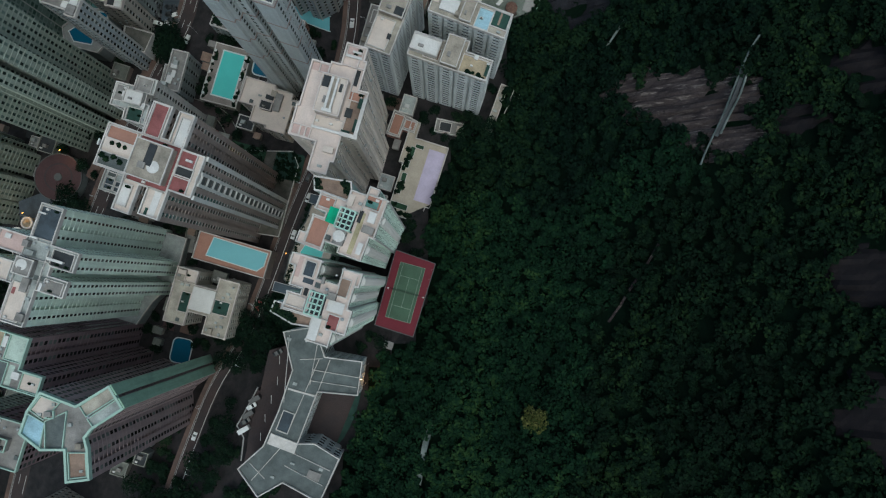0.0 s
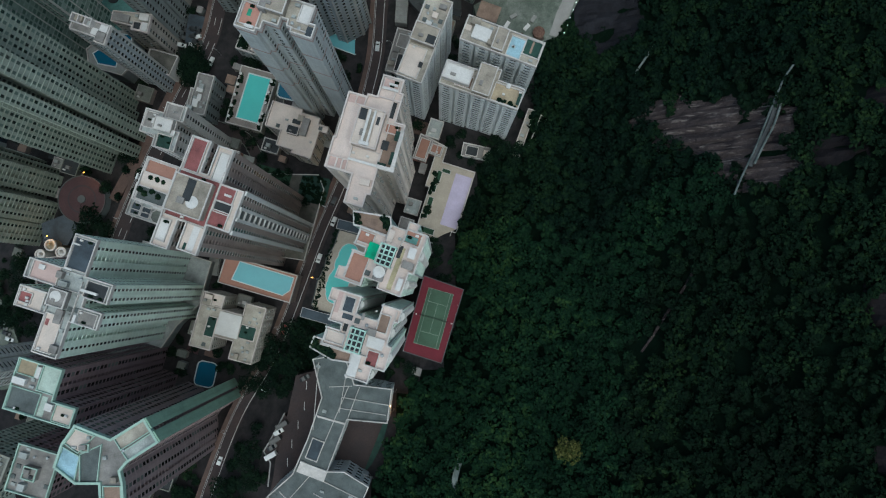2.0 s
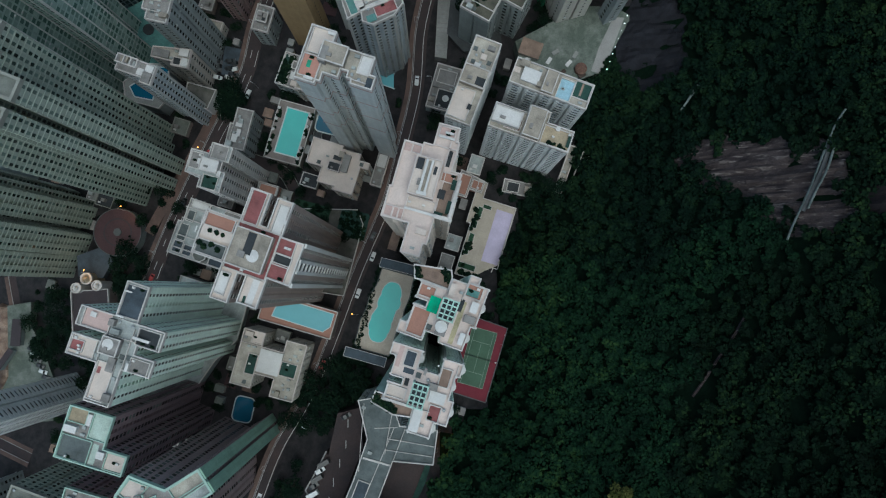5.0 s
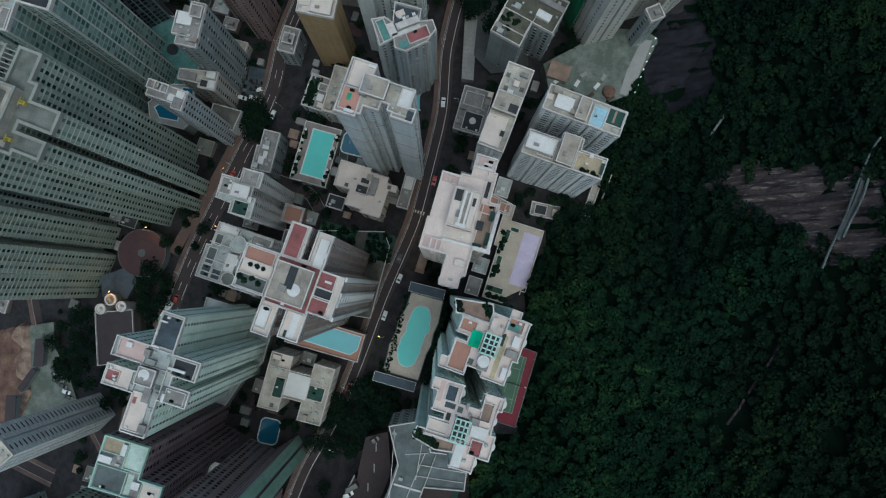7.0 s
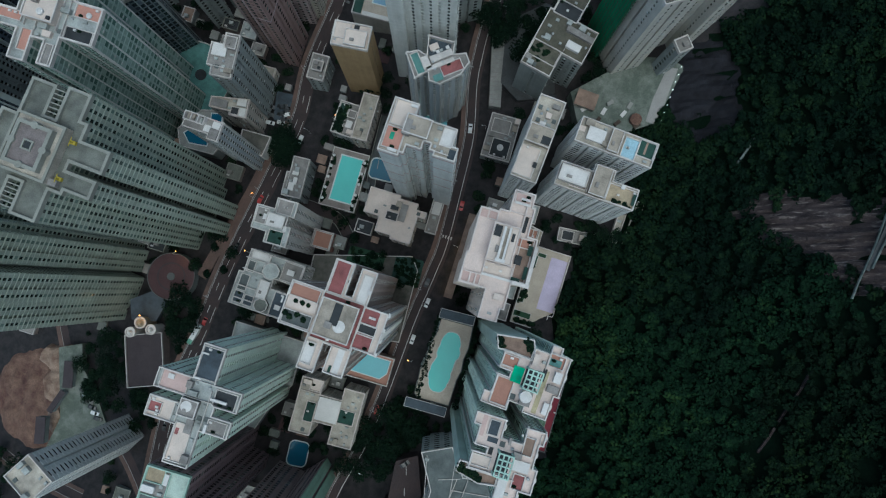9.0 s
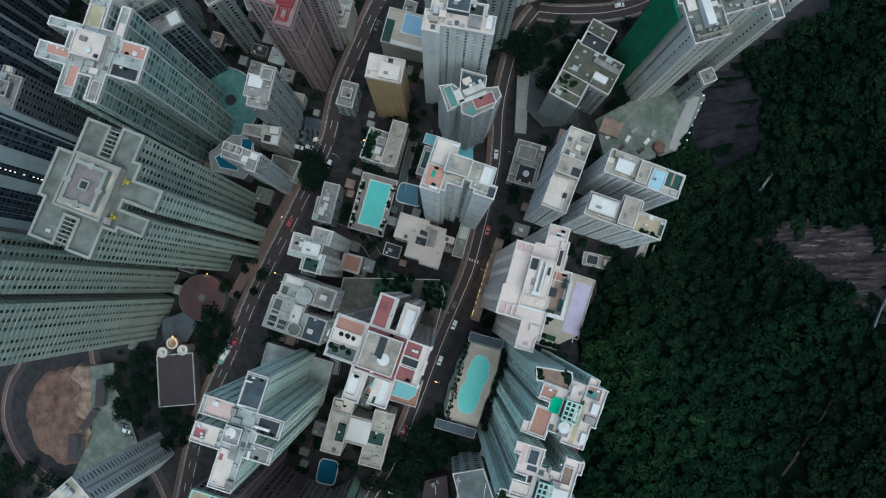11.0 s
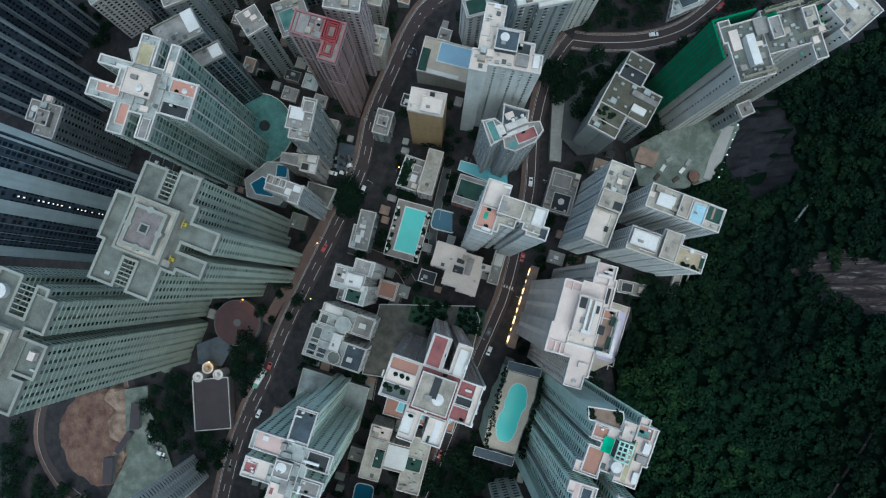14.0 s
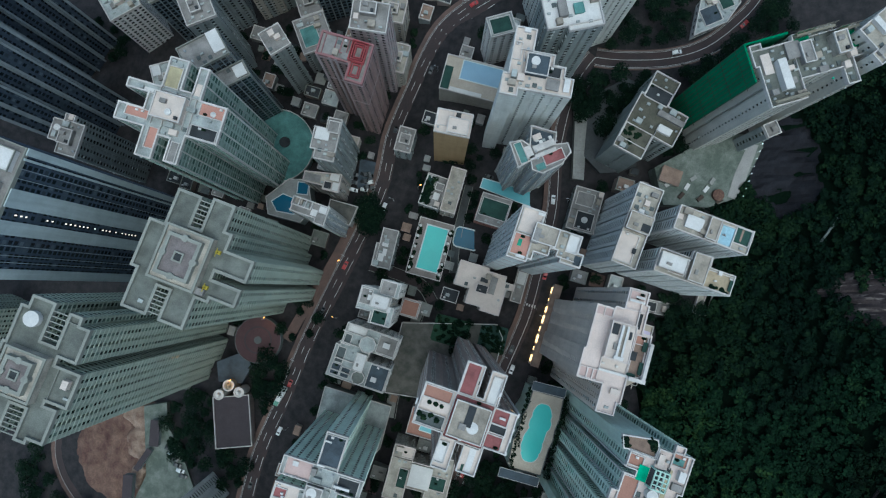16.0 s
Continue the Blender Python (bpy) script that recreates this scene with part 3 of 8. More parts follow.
def fitted(item, free):
    """A roof item drawn in towards its middle until it stands within the parapet."""
    kind, x0, y0, x1, y1, h = item
    for _ in range(25):
        if all(inside(x, y, free) for x in (x0, x1) for y in (y0, y1)):
            break
        cx, cy = (x0 + x1) / 2, (y0 + y1) / 2
        if not (inside(x0, y0, free) and inside(x0, y1, free)):
            x0 += (cx - x0) * 0.08
        if not (inside(x1, y0, free) and inside(x1, y1, free)):
            x1 += (cx - x1) * 0.08
        if not (inside(x0, y0, free) and inside(x1, y0, free)):
            y0 += (cy - y0) * 0.08
        if not (inside(x0, y1, free) and inside(x1, y1, free)):
            y1 += (cy - y1) * 0.08
    return kind, x0, y0, x1, y1, h


def tower(name, label, style, at, turn, top, poly, items=(), group="", deck_finish=None, busy=1.0, blind=()):
    wall, glass, storey, bay, pw, ph, hood, ledge, cop, deck_mat, blank = STYLES[style]
    plain = poly
    if style in NOTCHED:
        poly = notched(poly, *NOTCHED[style])
    c, s = math.cos(radians(turn)), math.sin(radians(turn))

    def land(p):
        return ground(at[0] + p[0] * c - p[1] * s, at[1] + p[0] * s + p[1] * c)

    base = min(land(p) for p in poly) - 3
    height = top - base
    root = thing(name, label, "building", (at[0], at[1], base), turn, group)
    deck = height - 1.1
    child("wall", Build().prism(poly, 0, deck, cap=False).mesh("wall", wall), root)
    FOOTPRINTS.append([(at[0] + x * c - y * s, at[1] + x * s + y * c) for x, y in plain])
    rim = RIMS.get(style, 0.3)
    child("roof", mesh_of("roof", [(x, y, deck) for x, y in inset(plain, 0.02)], [tuple(range(len(plain)))], deck_finish or deck_mat), root)
    child("parapet", Build().ring(inset(plain, -0.08), inset(plain, rim), deck - 0.9, height).mesh("parapet", cop), root)
    n = len(poly)
    foot = [min(land(poly[i]), land(poly[(i + 1) % n])) - base for i in range(n)]
    panes, hoods, ledges, first, coolers = facade(poly, height, lambda i: foot[i], style, SINGLE_PANES, plain, min(foot), blind)
    if coolers.f:
        tagged(child("air_conditioner", coolers.mesh("air_conditioner", "roof_pale"), root), kind="stuff")
    if panes.f:
        tagged(child("glazing", panes.mesh("glazing", glass), root), kind="stuff")
    if hoods.f:
        tagged(child("hood", hoods.mesh("hood", HOODS.get(style, wall)), root), kind="stuff")
    if ledges.f:
        tagged(child("ledge", ledges.mesh("ledge", wall), root), kind="stuff")
    if first:
        me = pane_mesh(min(pw, bay * 0.8), ph, glass)
        for x, y, z, a in first:
            child("window", me, root, "", (x, y, z), a)
    if style in PIERS:
        every, width, proud, least, pier_mat = PIERS[style]
        me = Build().box(-width / 2, -proud, 0, width / 2, 0.3, height - 0.6).mesh("pier", pier_mat)
        for i in range(n):
            (xa, ya), (xb, yb) = poly[i], poly[(i + 1) % n]
            length, a = math.hypot(xb - xa, yb - ya), math.atan2(yb - ya, xb - xa)
            if length < least:
                continue
            count, step = bays_of(length, bay)
            spans = max(1, round(count / every))
            for q in range(spans + 1):
                m = min(max(round(q * count / spans) * step, width / 2), length - width / 2)
                child("pier", me, root, "", (xa + math.cos(a) * m, ya + math.sin(a) * m, 0), a)
    if style in BELTS:
        every, high, belt_mat = BELTS[style]
        for k in range(int((height - 30) / (every * storey))):
            z = height - (2.2 if k == 0 else 1.4 + k * every * storey)
            child("belt", Build().ring(inset(plain, -0.12), inset(plain, 0.2), z - high, z).mesh("belt", belt_mat), root, "pinkish floor belt")
    if style == "mintcurve":
        half = Build()
        half.v = [(1.5 * math.cos(math.pi * k / 8), -1.3 * math.sin(math.pi * k / 8) + 0.1, z) for z in (0, 1.1) for k in range(9)]
        half.f = [(k + 1, k, k + 9, k + 10) for k in range(8)] + [tuple(range(9, 18))[::-1], tuple(range(9))]
        me = half.mesh("balcony", "wall_whiteplain")
        for i in range(len(plain)):
            (xa, ya), (xb, yb) = plain[i], plain[(i + 1) % len(plain)]
            length, a = math.hypot(xb - xa, yb - ya), math.atan2(yb - ya, xb - xa)
            if length > 3.4 and math.cos(a + radians(turn) - math.pi / 2) > 0.8:
                for k in range(26):
                    child("balcony", me, root, "", ((xa + xb) / 2, (ya + yb) / 2, height - 4.4 - k * storey), a)
    items = [fitted(it, inset(plain, rim)) for it in items]
    for q, it in enumerate(items):
        roof_item(root, deck + 0.006 * q, *it, cop, "roof_beige" if deck_mat in ("roof_greygreen", "roof_red", "roof_beige") else "roof_cream" if deck_mat in ("roof_cream", "roof_warm", "roof_pale") else "roof_grey")
    clutter(root, plain, deck, items, cop, busy)
    return root


def clutter(root, poly, deck, items, cop, busy=1.0):
    """Condensers, vents, pipes and low partition walls on the free part of a roof."""
    rnd = random.Random(int(abs(poly[0][0] * 31 + poly[1][1] * 17) * 10))
    xs, ys = [p[0] for p in poly], [p[1] for p in poly]
    free = inset(poly, 1.2)

    def clear(x, y, r):
        return inside(x, y, free) and all(not (a - r < x < c + r and b - r < y < d + r) for _, a, b, c, d, h in items)

    area = (max(xs) - min(xs)) * (max(ys) - min(ys))
    spots = []
    for _ in range(int(area / 3)):
        x, y = rnd.uniform(min(xs), max(xs)), rnd.uniform(min(ys), max(ys))
        if clear(x, y, 0.9) and all(math.hypot(x - a, y - b) > 1.8 for a, b in spots):
            spots.append((x, y))
        if len(spots) >= min(16, area / 30) * busy:
            break
    for k, (x, y) in enumerate(spots):
        g = rnd.random()
        if g < 0.45:
            w, d, h = rnd.uniform(0.5, 0.9), rnd.uniform(0.35, 0.6), rnd.uniform(0.6, 1.0)
            b = Build().box(x - w, y - d, deck + 0.12, x + w, y + d, deck + h).box(x - w + 0.1, y - d + 0.1, deck + h, x + w - 0.1, y + d - 0.1, deck + h + 0.06)
            b.box(x - w, y - d, deck, x - w + 0.15, y + d, deck + 0.12).box(x + w - 0.15, y - d, deck, x + w, y + d, deck + 0.12)
            child("condenser", b.mesh("condenser", "roof_pale"), root, "pale roof condenser")
        elif g < 0.65:
            child("vent", Build().tube(x, y, 0.35, deck, deck + 0.9, 10).tube(x, y, 0.55, deck + 0.9, deck + 1.15, 10, 0.2).mesh("vent", "metal_grey"), root)
        elif g < 0.85:
            w, d = rnd.uniform(0.9, 1.8), rnd.uniform(0.8, 1.4)
            b = Build().box(x - w, y - d, deck, x + w, y + d, deck + rnd.uniform(1.2, 2.4))
            child("roof_shed", b.mesh("roof_shed", rnd.choice(["roof_grey", "roof_cream", "roof_pale", "roof_sandroom"])), root)
        else:
            child("skylight", Build().box(x - 0.8, y - 0.8, deck, x + 0.8, y + 0.8, deck + 0.4).mesh("skylight", "roof_school"), root)
    n = len(poly)
    for i in range(n):
        p, q, r = poly[i - 1], poly[i], poly[(i + 1) % n]
        cross = (q[0] - p[0]) * (r[1] - q[1]) - (q[1] - p[1]) * (r[0] - q[0])
        if cross < 0 and rnd.random() < 0.7 * busy:
            length = math.hypot(q[0] - p[0], q[1] - p[1])
            dx, dy = (q[0] - p[0]) / length, (q[1] - p[1]) / length
            run = 0.0
            while run < 14 and inside(q[0] + dx * (run + 0.6), q[1] + dy * (run + 0.6), poly) and clear(q[0] + dx * run, q[1] + dy * run, 0.0) or run < 1.5:
                run += 0.5
                if run > 1.5 and not inside(q[0] + dx * (run + 0.6), q[1] + dy * (run + 0.6), poly):
                    break
            if run > 2:
                ax, ay, bx, by = q[0], q[1], q[0] + dx * run, q[1] + dy * run
                b = Build().box(min(ax, bx) - 0.1, min(ay, by) - 0.1, deck, max(ax, bx) + 0.1, max(ay, by) + 0.1, deck + 1.0)
                child("partition_wall", b.mesh("partition_wall", cop), root)


# ---- land ----
EDGE = ((-400, -190), (-160, -75), (-80, -40), (-50, -31), (-32, -26), (-22, -10), (8, -4), (30, -6), (52, 3), (65, 6), (70, 26), (92, 28), (117, 31), (136, 36), (146, 49), (158, 64), (178, 101), (260, 190), (600, 500))


def wood_edge(y):
    for (ya, xa), (yb, xb) in zip(EDGE, EDGE[1:]):
        if y <= yb:
            return xa + (xb - xa) * max(0, y - ya) / (yb - ya)
    return EDGE[-1][1]


def steps(lo, hi, fine_lo, fine_hi, fine):
    a = list(np.arange(fine_lo, fine_hi + 0.1, fine))
    d, x = fine, fine_hi
    while x < hi:
        d *= 1.35
        x += d
        a.append(x)
    d, x = fine, fine_lo
    while x > lo:
        d *= 1.35
        x -= d
        a.insert(0, x)
    return a


gx, gy = steps(-2600, 2600, -340, 220, 5), steps(-2600, 2600, -160, 280, 5)
land = Build()
land.v = [(x, y, ground(x, y) - 0.15) for y in gy for x in gx]
nx = len(gx)
land.f = [(j * nx + i, j * nx + i + 1, (j + 1) * nx + i + 1, (j + 1) * nx + i) for j in range(len(gy) - 1) for i in range(nx - 1)]
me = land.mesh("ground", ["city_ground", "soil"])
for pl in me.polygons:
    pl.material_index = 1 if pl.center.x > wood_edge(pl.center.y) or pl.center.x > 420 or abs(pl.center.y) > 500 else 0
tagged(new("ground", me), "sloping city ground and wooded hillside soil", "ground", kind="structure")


def curve(points, step=4.0):
    """A smooth line through the points, in short steps."""
    out, n = [], len(points)
    for i in range(n - 1):
        p0, p1, p2, p3 = (Vector(points[min(max(k, 0), n - 1)]) for k in (i - 1, i, i + 1, i + 2))
        m = max(2, int((p2 - p1).length / step))
        for k in range(m):
            t = k / m
            out.append(0.5 * (2 * p1 + (p2 - p0) * t + (2 * p0 - 5 * p1 + 4 * p2 - p3) * t * t + (3 * p1 - p0 - 3 * p2 + p3) * t ** 3))
    return out + [Vector(points[-1])]


def ribbon(line, left, right, z, b=None, thick=0.0, gap=None):
    """A strip along a line, from left to right of it, laid z over the land."""
    b = b or Build()
    rows = []
    for i, p in enumerate(line):
        d = (line[min(i + 1, len(line) - 1)] - line[max(i - 1, 0)]).normalized()
        s = Vector((d.y, -d.x))
        rows.append((p + s * left, p + s * right, p))
    for i in range(len(rows) - 1):
        if gap and i % gap[0] >= gap[1]:
            continue
        k = len(b.v)
        for r in (rows[i], rows[i + 1]):
            h = ground(*r[2]) + z
            b.v += [(r[0].x, r[0].y, h), (r[1].x, r[1].y, h)] + ([(r[0].x, r[0].y, h - thick), (r[1].x, r[1].y, h - thick)] if thick else [])
        if thick:
            b.f += [(k, k + 1, k + 5, k + 4), (k, k + 4, k + 6, k + 2), (k + 1, k + 3, k + 7, k + 5)]
        else:
            b.f.append((k, k + 1, k + 3, k + 2))
    return b


WEST = curve([(-40, 246), (-58, 230), (-69.4, 222.3), (-80.6, 215.8), (-91.9, 207.1), (-100, 193.9), (-105, 182.6), (-111.5, 168.5), (-117, 154), (-121, 133.4), (-127.5, 116), (-137, 95.9), (-150, 70.4), (-161, 48), (-172, 22), (-184, -4), (-191, -28), (-200, -70), (-215, -130)])
EAST = curve([(-20, 190), (-27, 181), (-32, 167), (-35.5, 153), (-37.5, 142), (-38.5, 125), (-40, 112.7), (-45.5, 90), (-51.5, 67), (-57.5, 52), (-66.5, 31), (-78.7, -1.7), (-89.5, -27), (-102, -49), (-111, -74), (-117, -95), (-126, -135)])
BEND = curve([(-20, 190), (-8, 188), (12.6, 187.5), (30.3, 191.9), (45.5, 203.2), (55, 214), (68, 236), (86, 266)])
LOOP = curve([(-255, 32), (-250, 14), (-243, -6), (-232, -22), (-214, -36), (-200, -60)])
LANE = curve([(-297, 22), (-301, 12), (-306, 6), (-309, -4), (-309, -16), (-303, -29), (-289, -43), (-270, -52), (-240, -62)])
for i, (line, half, lanes) in enumerate(((WEST, 6.0, 2), (EAST, 4.3, 1), (BEND, 4.0, 1), (LOOP, 2.6, 0), (LANE, 2.4, 0))):
    tagged(new("road_%d" % (i + 1), ribbon(line, -half, half, 0.12).mesh("road", "asphalt")), "two-lane asphalt city street worn reddish brown", "road", kind="structure")
    for side in (-1, 1):
        a, c = sorted((side * half, side * (half + (0.9 if line is BEND else 2.3))))
        pv = tagged(new("pavement_%d" % (2 * i + (side > 0) + 1), ribbon(line, a, c, 0.27, thick=0.6).mesh("pavement", "pavement")), "raised paved footway beside the street", "pavement", kind="structure")
        a, c = sorted((side * half, side * (half + 0.25)))
        child("kerb", ribbon(line, a, c, 0.285, thick=0.6).mesh("kerb", "kerbstone"), pv)
    if lanes:
        b = ribbon(line, -0.12, 0.12, 0.14) if lanes == 1 else ribbon(line, -0.1, 0.1, 0.14, gap=(3, 2))
        if lanes == 2:
            ribbon(line, 2.9, 3.1, 0.14, b, gap=(3, 1))
            ribbon(line, -3.1, -2.9, 0.14, b, gap=(3, 1))
        for e in (-half + 0.35, half - 0.5):
            ribbon(line, e, e + 0.14, 0.14, b)
        tagged(new("trim_lane_%d" % (i + 1), b.mesh("lane_paint", "road_paint")), "white painted lane lines on the street", "road marking", kind="structure")


def patch(name, label, category, poly, z, material, thick=1.5, kind="structure"):
    """A level slab of paving, deck or earth at height z."""
    b = Build().prism(poly, z - thick, z)
    FOOTPRINTS.append(poly)
    return tagged(new(name, b.mesh(name, material)), label, category, kind=kind)


def block(name, label, at, turn, top, poly, wall, finish, coping="coping", category="building", rim=1.0):
    """A podium or plain low building: wall, deck and parapet."""
    c, s = math.cos(radians(turn)), math.sin(radians(turn))
    base = min(ground(at[0] + x * c - y * s, at[1] + x * s + y * c) for x, y in poly) - 3
    root = thing(name, label, category, (at[0], at[1], base), turn)
    deck = top - base
    FOOTPRINTS.append([(at[0] + x * c - y * s, at[1] + x * s + y * c) for x, y in poly])
    child("wall", Build().prism(poly, 0, deck - 0.01, cap=False).mesh("wall", wall), root)
    child("deck", mesh_of("deck", [(x, y, deck) for x, y in inset(poly, 0.02)], [tuple(range(len(poly)))], finish), root)
    if rim:
        child("parapet", Build().ring(inset(poly, -0.1), inset(poly, 0.25), deck - 0.4, deck + rim).mesh("parapet", coping), root)
    return root, deck


def rect(x0, y0, x1, y1):
    return [(x0, y0), (x1, y0), (x1, y1), (x0, y1)]


def pool(name, label, at, turn, z, outline, material, rim=0.9):
    root = thing(name, label, "swimming pool", (at[0], at[1], z), turn)
    pc, ps = math.cos(radians(turn)), math.sin(radians(turn))
    FOOTPRINTS.append([(at[0] + x * pc - y * ps, at[1] + x * ps + y * pc) for x, y in inset(outline, -rim)])
    child("coping", Build().ring(inset(outline, -rim), outline, 0.0, 0.16).mesh("coping", "pool_lining"), root, "pale tiled pool edge")
    child("water", mesh_of("water", [(x, y, 0.08) for x, y in outline], [tuple(range(len(outline)))], material), root, "still blue-green water")
    return root


def rounded(w, h, r, n=6):
    out = []
    for cx, cy, a0 in ((w - r, h - r, 0), (-w + r, h - r, 90), (-w + r, -h + r, 180), (w - r, -h + r, 270)):
        for k in range(n + 1):
            a = radians(a0 + 90 * k / n)
            out.append((cx + r * math.cos(a), cy + r * math.sin(a)))
    return out
CROSS = [(-12.9, 8.6), (-17.9, 8.6), (-17.9, -7.4), (-15.8, -7.4), (-15.8, -20.1), (-7.3, -20.1), (-7.3, -10.5), (-3.3, -10.5), (-3.3, -20.3), (5.0, -20.3), (5.0, -9.8), (9.3, -9.8), (9.3, -8.3), (17.4, -8.3), (17.4, -2.5), (7.6, -2.5), (7.6, 0.2), (17.9, 0.2), (17.9, 7.4), (8.4, 7.4), (8.4, 12.9), (5.9, 12.9), (5.9, 21.4), (-1.5, 21.4), (-1.5, 10.7), (-5.0, 10.7), (-5.0, 20.4), (-12.9, 20.4)]
cross_tower = tower("apartment_tower", "grey-green concrete apartment tower of cross plan with dark slot windows",
      "greygreen", (-173.1, 86.5), -21.25, 108.5,
      CROSS,
      [('lift', -10.9, -8.3, 4.5, 9.4, 3.5)], busy=0.12)
tower("apartment_tower", "white and mint apartment tower with terracotta roof terraces",
      "mintglass", (-192.6, 142.3), -16.25, 79.0,
      [(-6.5, 8.1), (-18.8, 8.1), (-18.8, 4.7), (-10.3, 4.7), (-10.3, -1.3), (-19.7, -1.3), (-19.7, -7.7), (-8.4, -7.7), (-8.4, -18.5), (-2.4, -18.5), (-2.4, -9.4), (2.2, -9.4), (2.2, -18.0), (7.3, -18.0), (7.3, -7.1), (18.9, -7.1), (18.9, 6.9), (8.6, 6.9), (8.6, 18.7), (5.0, 18.7), (5.0, 8.8), (0.7, 8.8), (0.7, 19.6), (-6.5, 19.6)],
      [('salmon', 8.5, 1.7, 19.0, 6.7, 0.1), ('dark', 8.1, -6.5, 17.8, -2.3, 0.1), ('salmon', -16.5, -5.1, -8.1, -1.9, 0.1), ('salmon', -6.3, -17.7, -1.5, -7.2, 0.1), ('grey', 3.0, -18.0, 6.1, -10.3, 0.1), ('lift', -6.4, -3.6, 4.8, 5.7, 3.5), ('disc', -1.1, -2.1, 1.3, 0.3, 4.6), ('yellowtile', -6.0, 8.5, -0.8, 16.3, 0.1), ('cream', 2.9, 8.2, 7.5, 17.9, 0.1), ('white', -18.9, 2.5, -8.9, 6.6, 0.1), ('disc', 13.4, 2.3, 15.4, 4.3, 0.6)])
tower("office_tower", "dark slate-blue glazed office tower with a pale plant roof",
      "slate", (-193.4, 176.3), 28.25, 48.0,
      [(-9.3, -5.9), (9.4, -5.9), (9.4, 5.9), (-9.3, 5.9)],
      [('white', 3.8, -3.5, 9.3, 6.2, 1.5)])
tower("office_tower", "lower slate-blue step of the glazed office tower", "slate", (-186.0, 169.5), 28.25, 38.0, [(-8.5, -4.2), (8.6, -4.2), (8.6, 3.0), (-8.5, 3.0)], [("white", 3.0, -3.0, 7.6, 2.0, 0.6)], busy=0.3)
tower("apartment_tower", "slim grey apartment tower with stained flat roof",
      "dimgrey", (-169.7, 190.3), 31.25, 25.0,
      [(-5.2, -5.7), (5.2, -5.7), (5.2, 5.6), (-5.2, 5.6)],
      [])
tower("apartment_tower", "dusty pink apartment tower with red framed roof screens",
      "pink", (-132.9, 168.1), -16.25, 62.0,
      [(-11.6, -0.9), (2.2, -0.9), (2.2, -7.8), (9.5, -7.8), (9.5, 8.7), (-11.6, 8.7)],
      [('frame', 0.8, -0.9, 8.4, 8.8, 2.5), ('frame', 2.4, -6.6, 7.4, -0.0, 1.5), ('grey', -9.5, -0.0, -5.2, 7.9, 0.1), ('grey', -2.8, 2.2, -0.1, 8.3, 0.1)])
tower("apartment_tower", "pale pink-grey ornate apartment tower with stepped roof",
      "pinkgrey", (-124.8, 186.7), -8.5, 58.0,
      [(-6.3, -5.5), (8.6, -5.5), (8.6, 6.5), (-6.3, 6.5)],
      [('lift', -2.8, 0.6, 3.7, 5.5, 3.0)])
tower("apartment_tower", "tall white apartment tower with cream roof decks",
      "white", (-60.7, 155.3), -10.75, 85.0,
      [(-10.4, -1.9), (-12.3, -1.9), (-12.3, -9.7), (-6.0, -9.7), (-6.0, -6.9), (13.1, -6.9), (13.1, -0.1), (9.6, -0.1), (9.6, 3.6), (5.1, 3.6), (5.1, 7.4), (-2.9, 7.4), (-2.9, 15.4), (-10.4, 15.4)],
      [('slateroom', -4.7, -1.5, 3.2, 5.6, 3.0), ('disc', -3.3, 1.5, -0.1, 4.7, 3.6), ('dark', 3.3, -0.7, 9.0, 3.8, 0.1), ('grey', 3.7, -5.4, 8.1, -1.7, 1.2), ('white', -9.6, 13.6, -3.0, 16.0, 1.5), ('cream', -10.9, 1.6, -7.2, 11.8, 0.1), ('white', 9.6, -5.1, 12.2, 0.1, 1.0)], blind=(1, 2, 13))
tower("apartment_tower", "grey apartment tower with a white roof and rows of dark windows",
      "dimgrey", (-48.2, 177.9), 11.5, 84.0,
      [(-9.8, -4.6), (-2.1, -4.6), (-2.1, -6.6), (10.8, -6.6), (10.8, 7.5), (-9.8, 7.5)],
      [('grey', -4.7, -1.4, -1.8, 4.4, 2.5), ('teal', 1.1, -1.0, 4.5, 2.6, 1.2)], deck_finish='roof_white')
fan_tower = tower("apartment_tower", "grey tower of fan plan with teal roof strip",
      "greyfin", (-56.2, 133.9), 22.0, 59.0,
      [(-3.3, 2.3), (-5.3, 5.4), (-10.2, 6.4), (-10.9, -4.1), (-5.2, -3.4), (-6.1, -7.0), (-2.9, -9.8), (5.9, -9.2), (10.9, -6.0), (11.0, -2.3), (6.2, -1.0), (8.6, 3.1), (0.4, 9.4)],
      [('teal', -9.0, -3.2, -6.0, 5.1, 0.4), ('red', -0.2, -8.2, 9.4, -3.2, 0.1), ('teal', -4.2, -8.4, -0.8, -6.0, 0.6)])
fan_deck = 59.0 - fan_tower.location.z - 1.0
child("dark_deck", Build().prism([(-2.4, 2.3), (2.0, -0.9), (5.4, 0.2), (7.2, 2.9), (0.7, 8.0), (-1.6, 5.2)], fan_deck, fan_deck + 0.4).mesh("dark_deck", "roof_slate"), fan_tower, "dark slate roof deck")
for x, y in ((5.2, 2.2), (0.0, 3.2), (1.2, 2.0)):
    child("roof_unit", Build().box(x - 0.6, y - 0.6, fan_deck, x + 0.6, y + 0.6, fan_deck + 1.3).mesh("roof_unit", "roof_white"), fan_tower, "white rooftop unit")
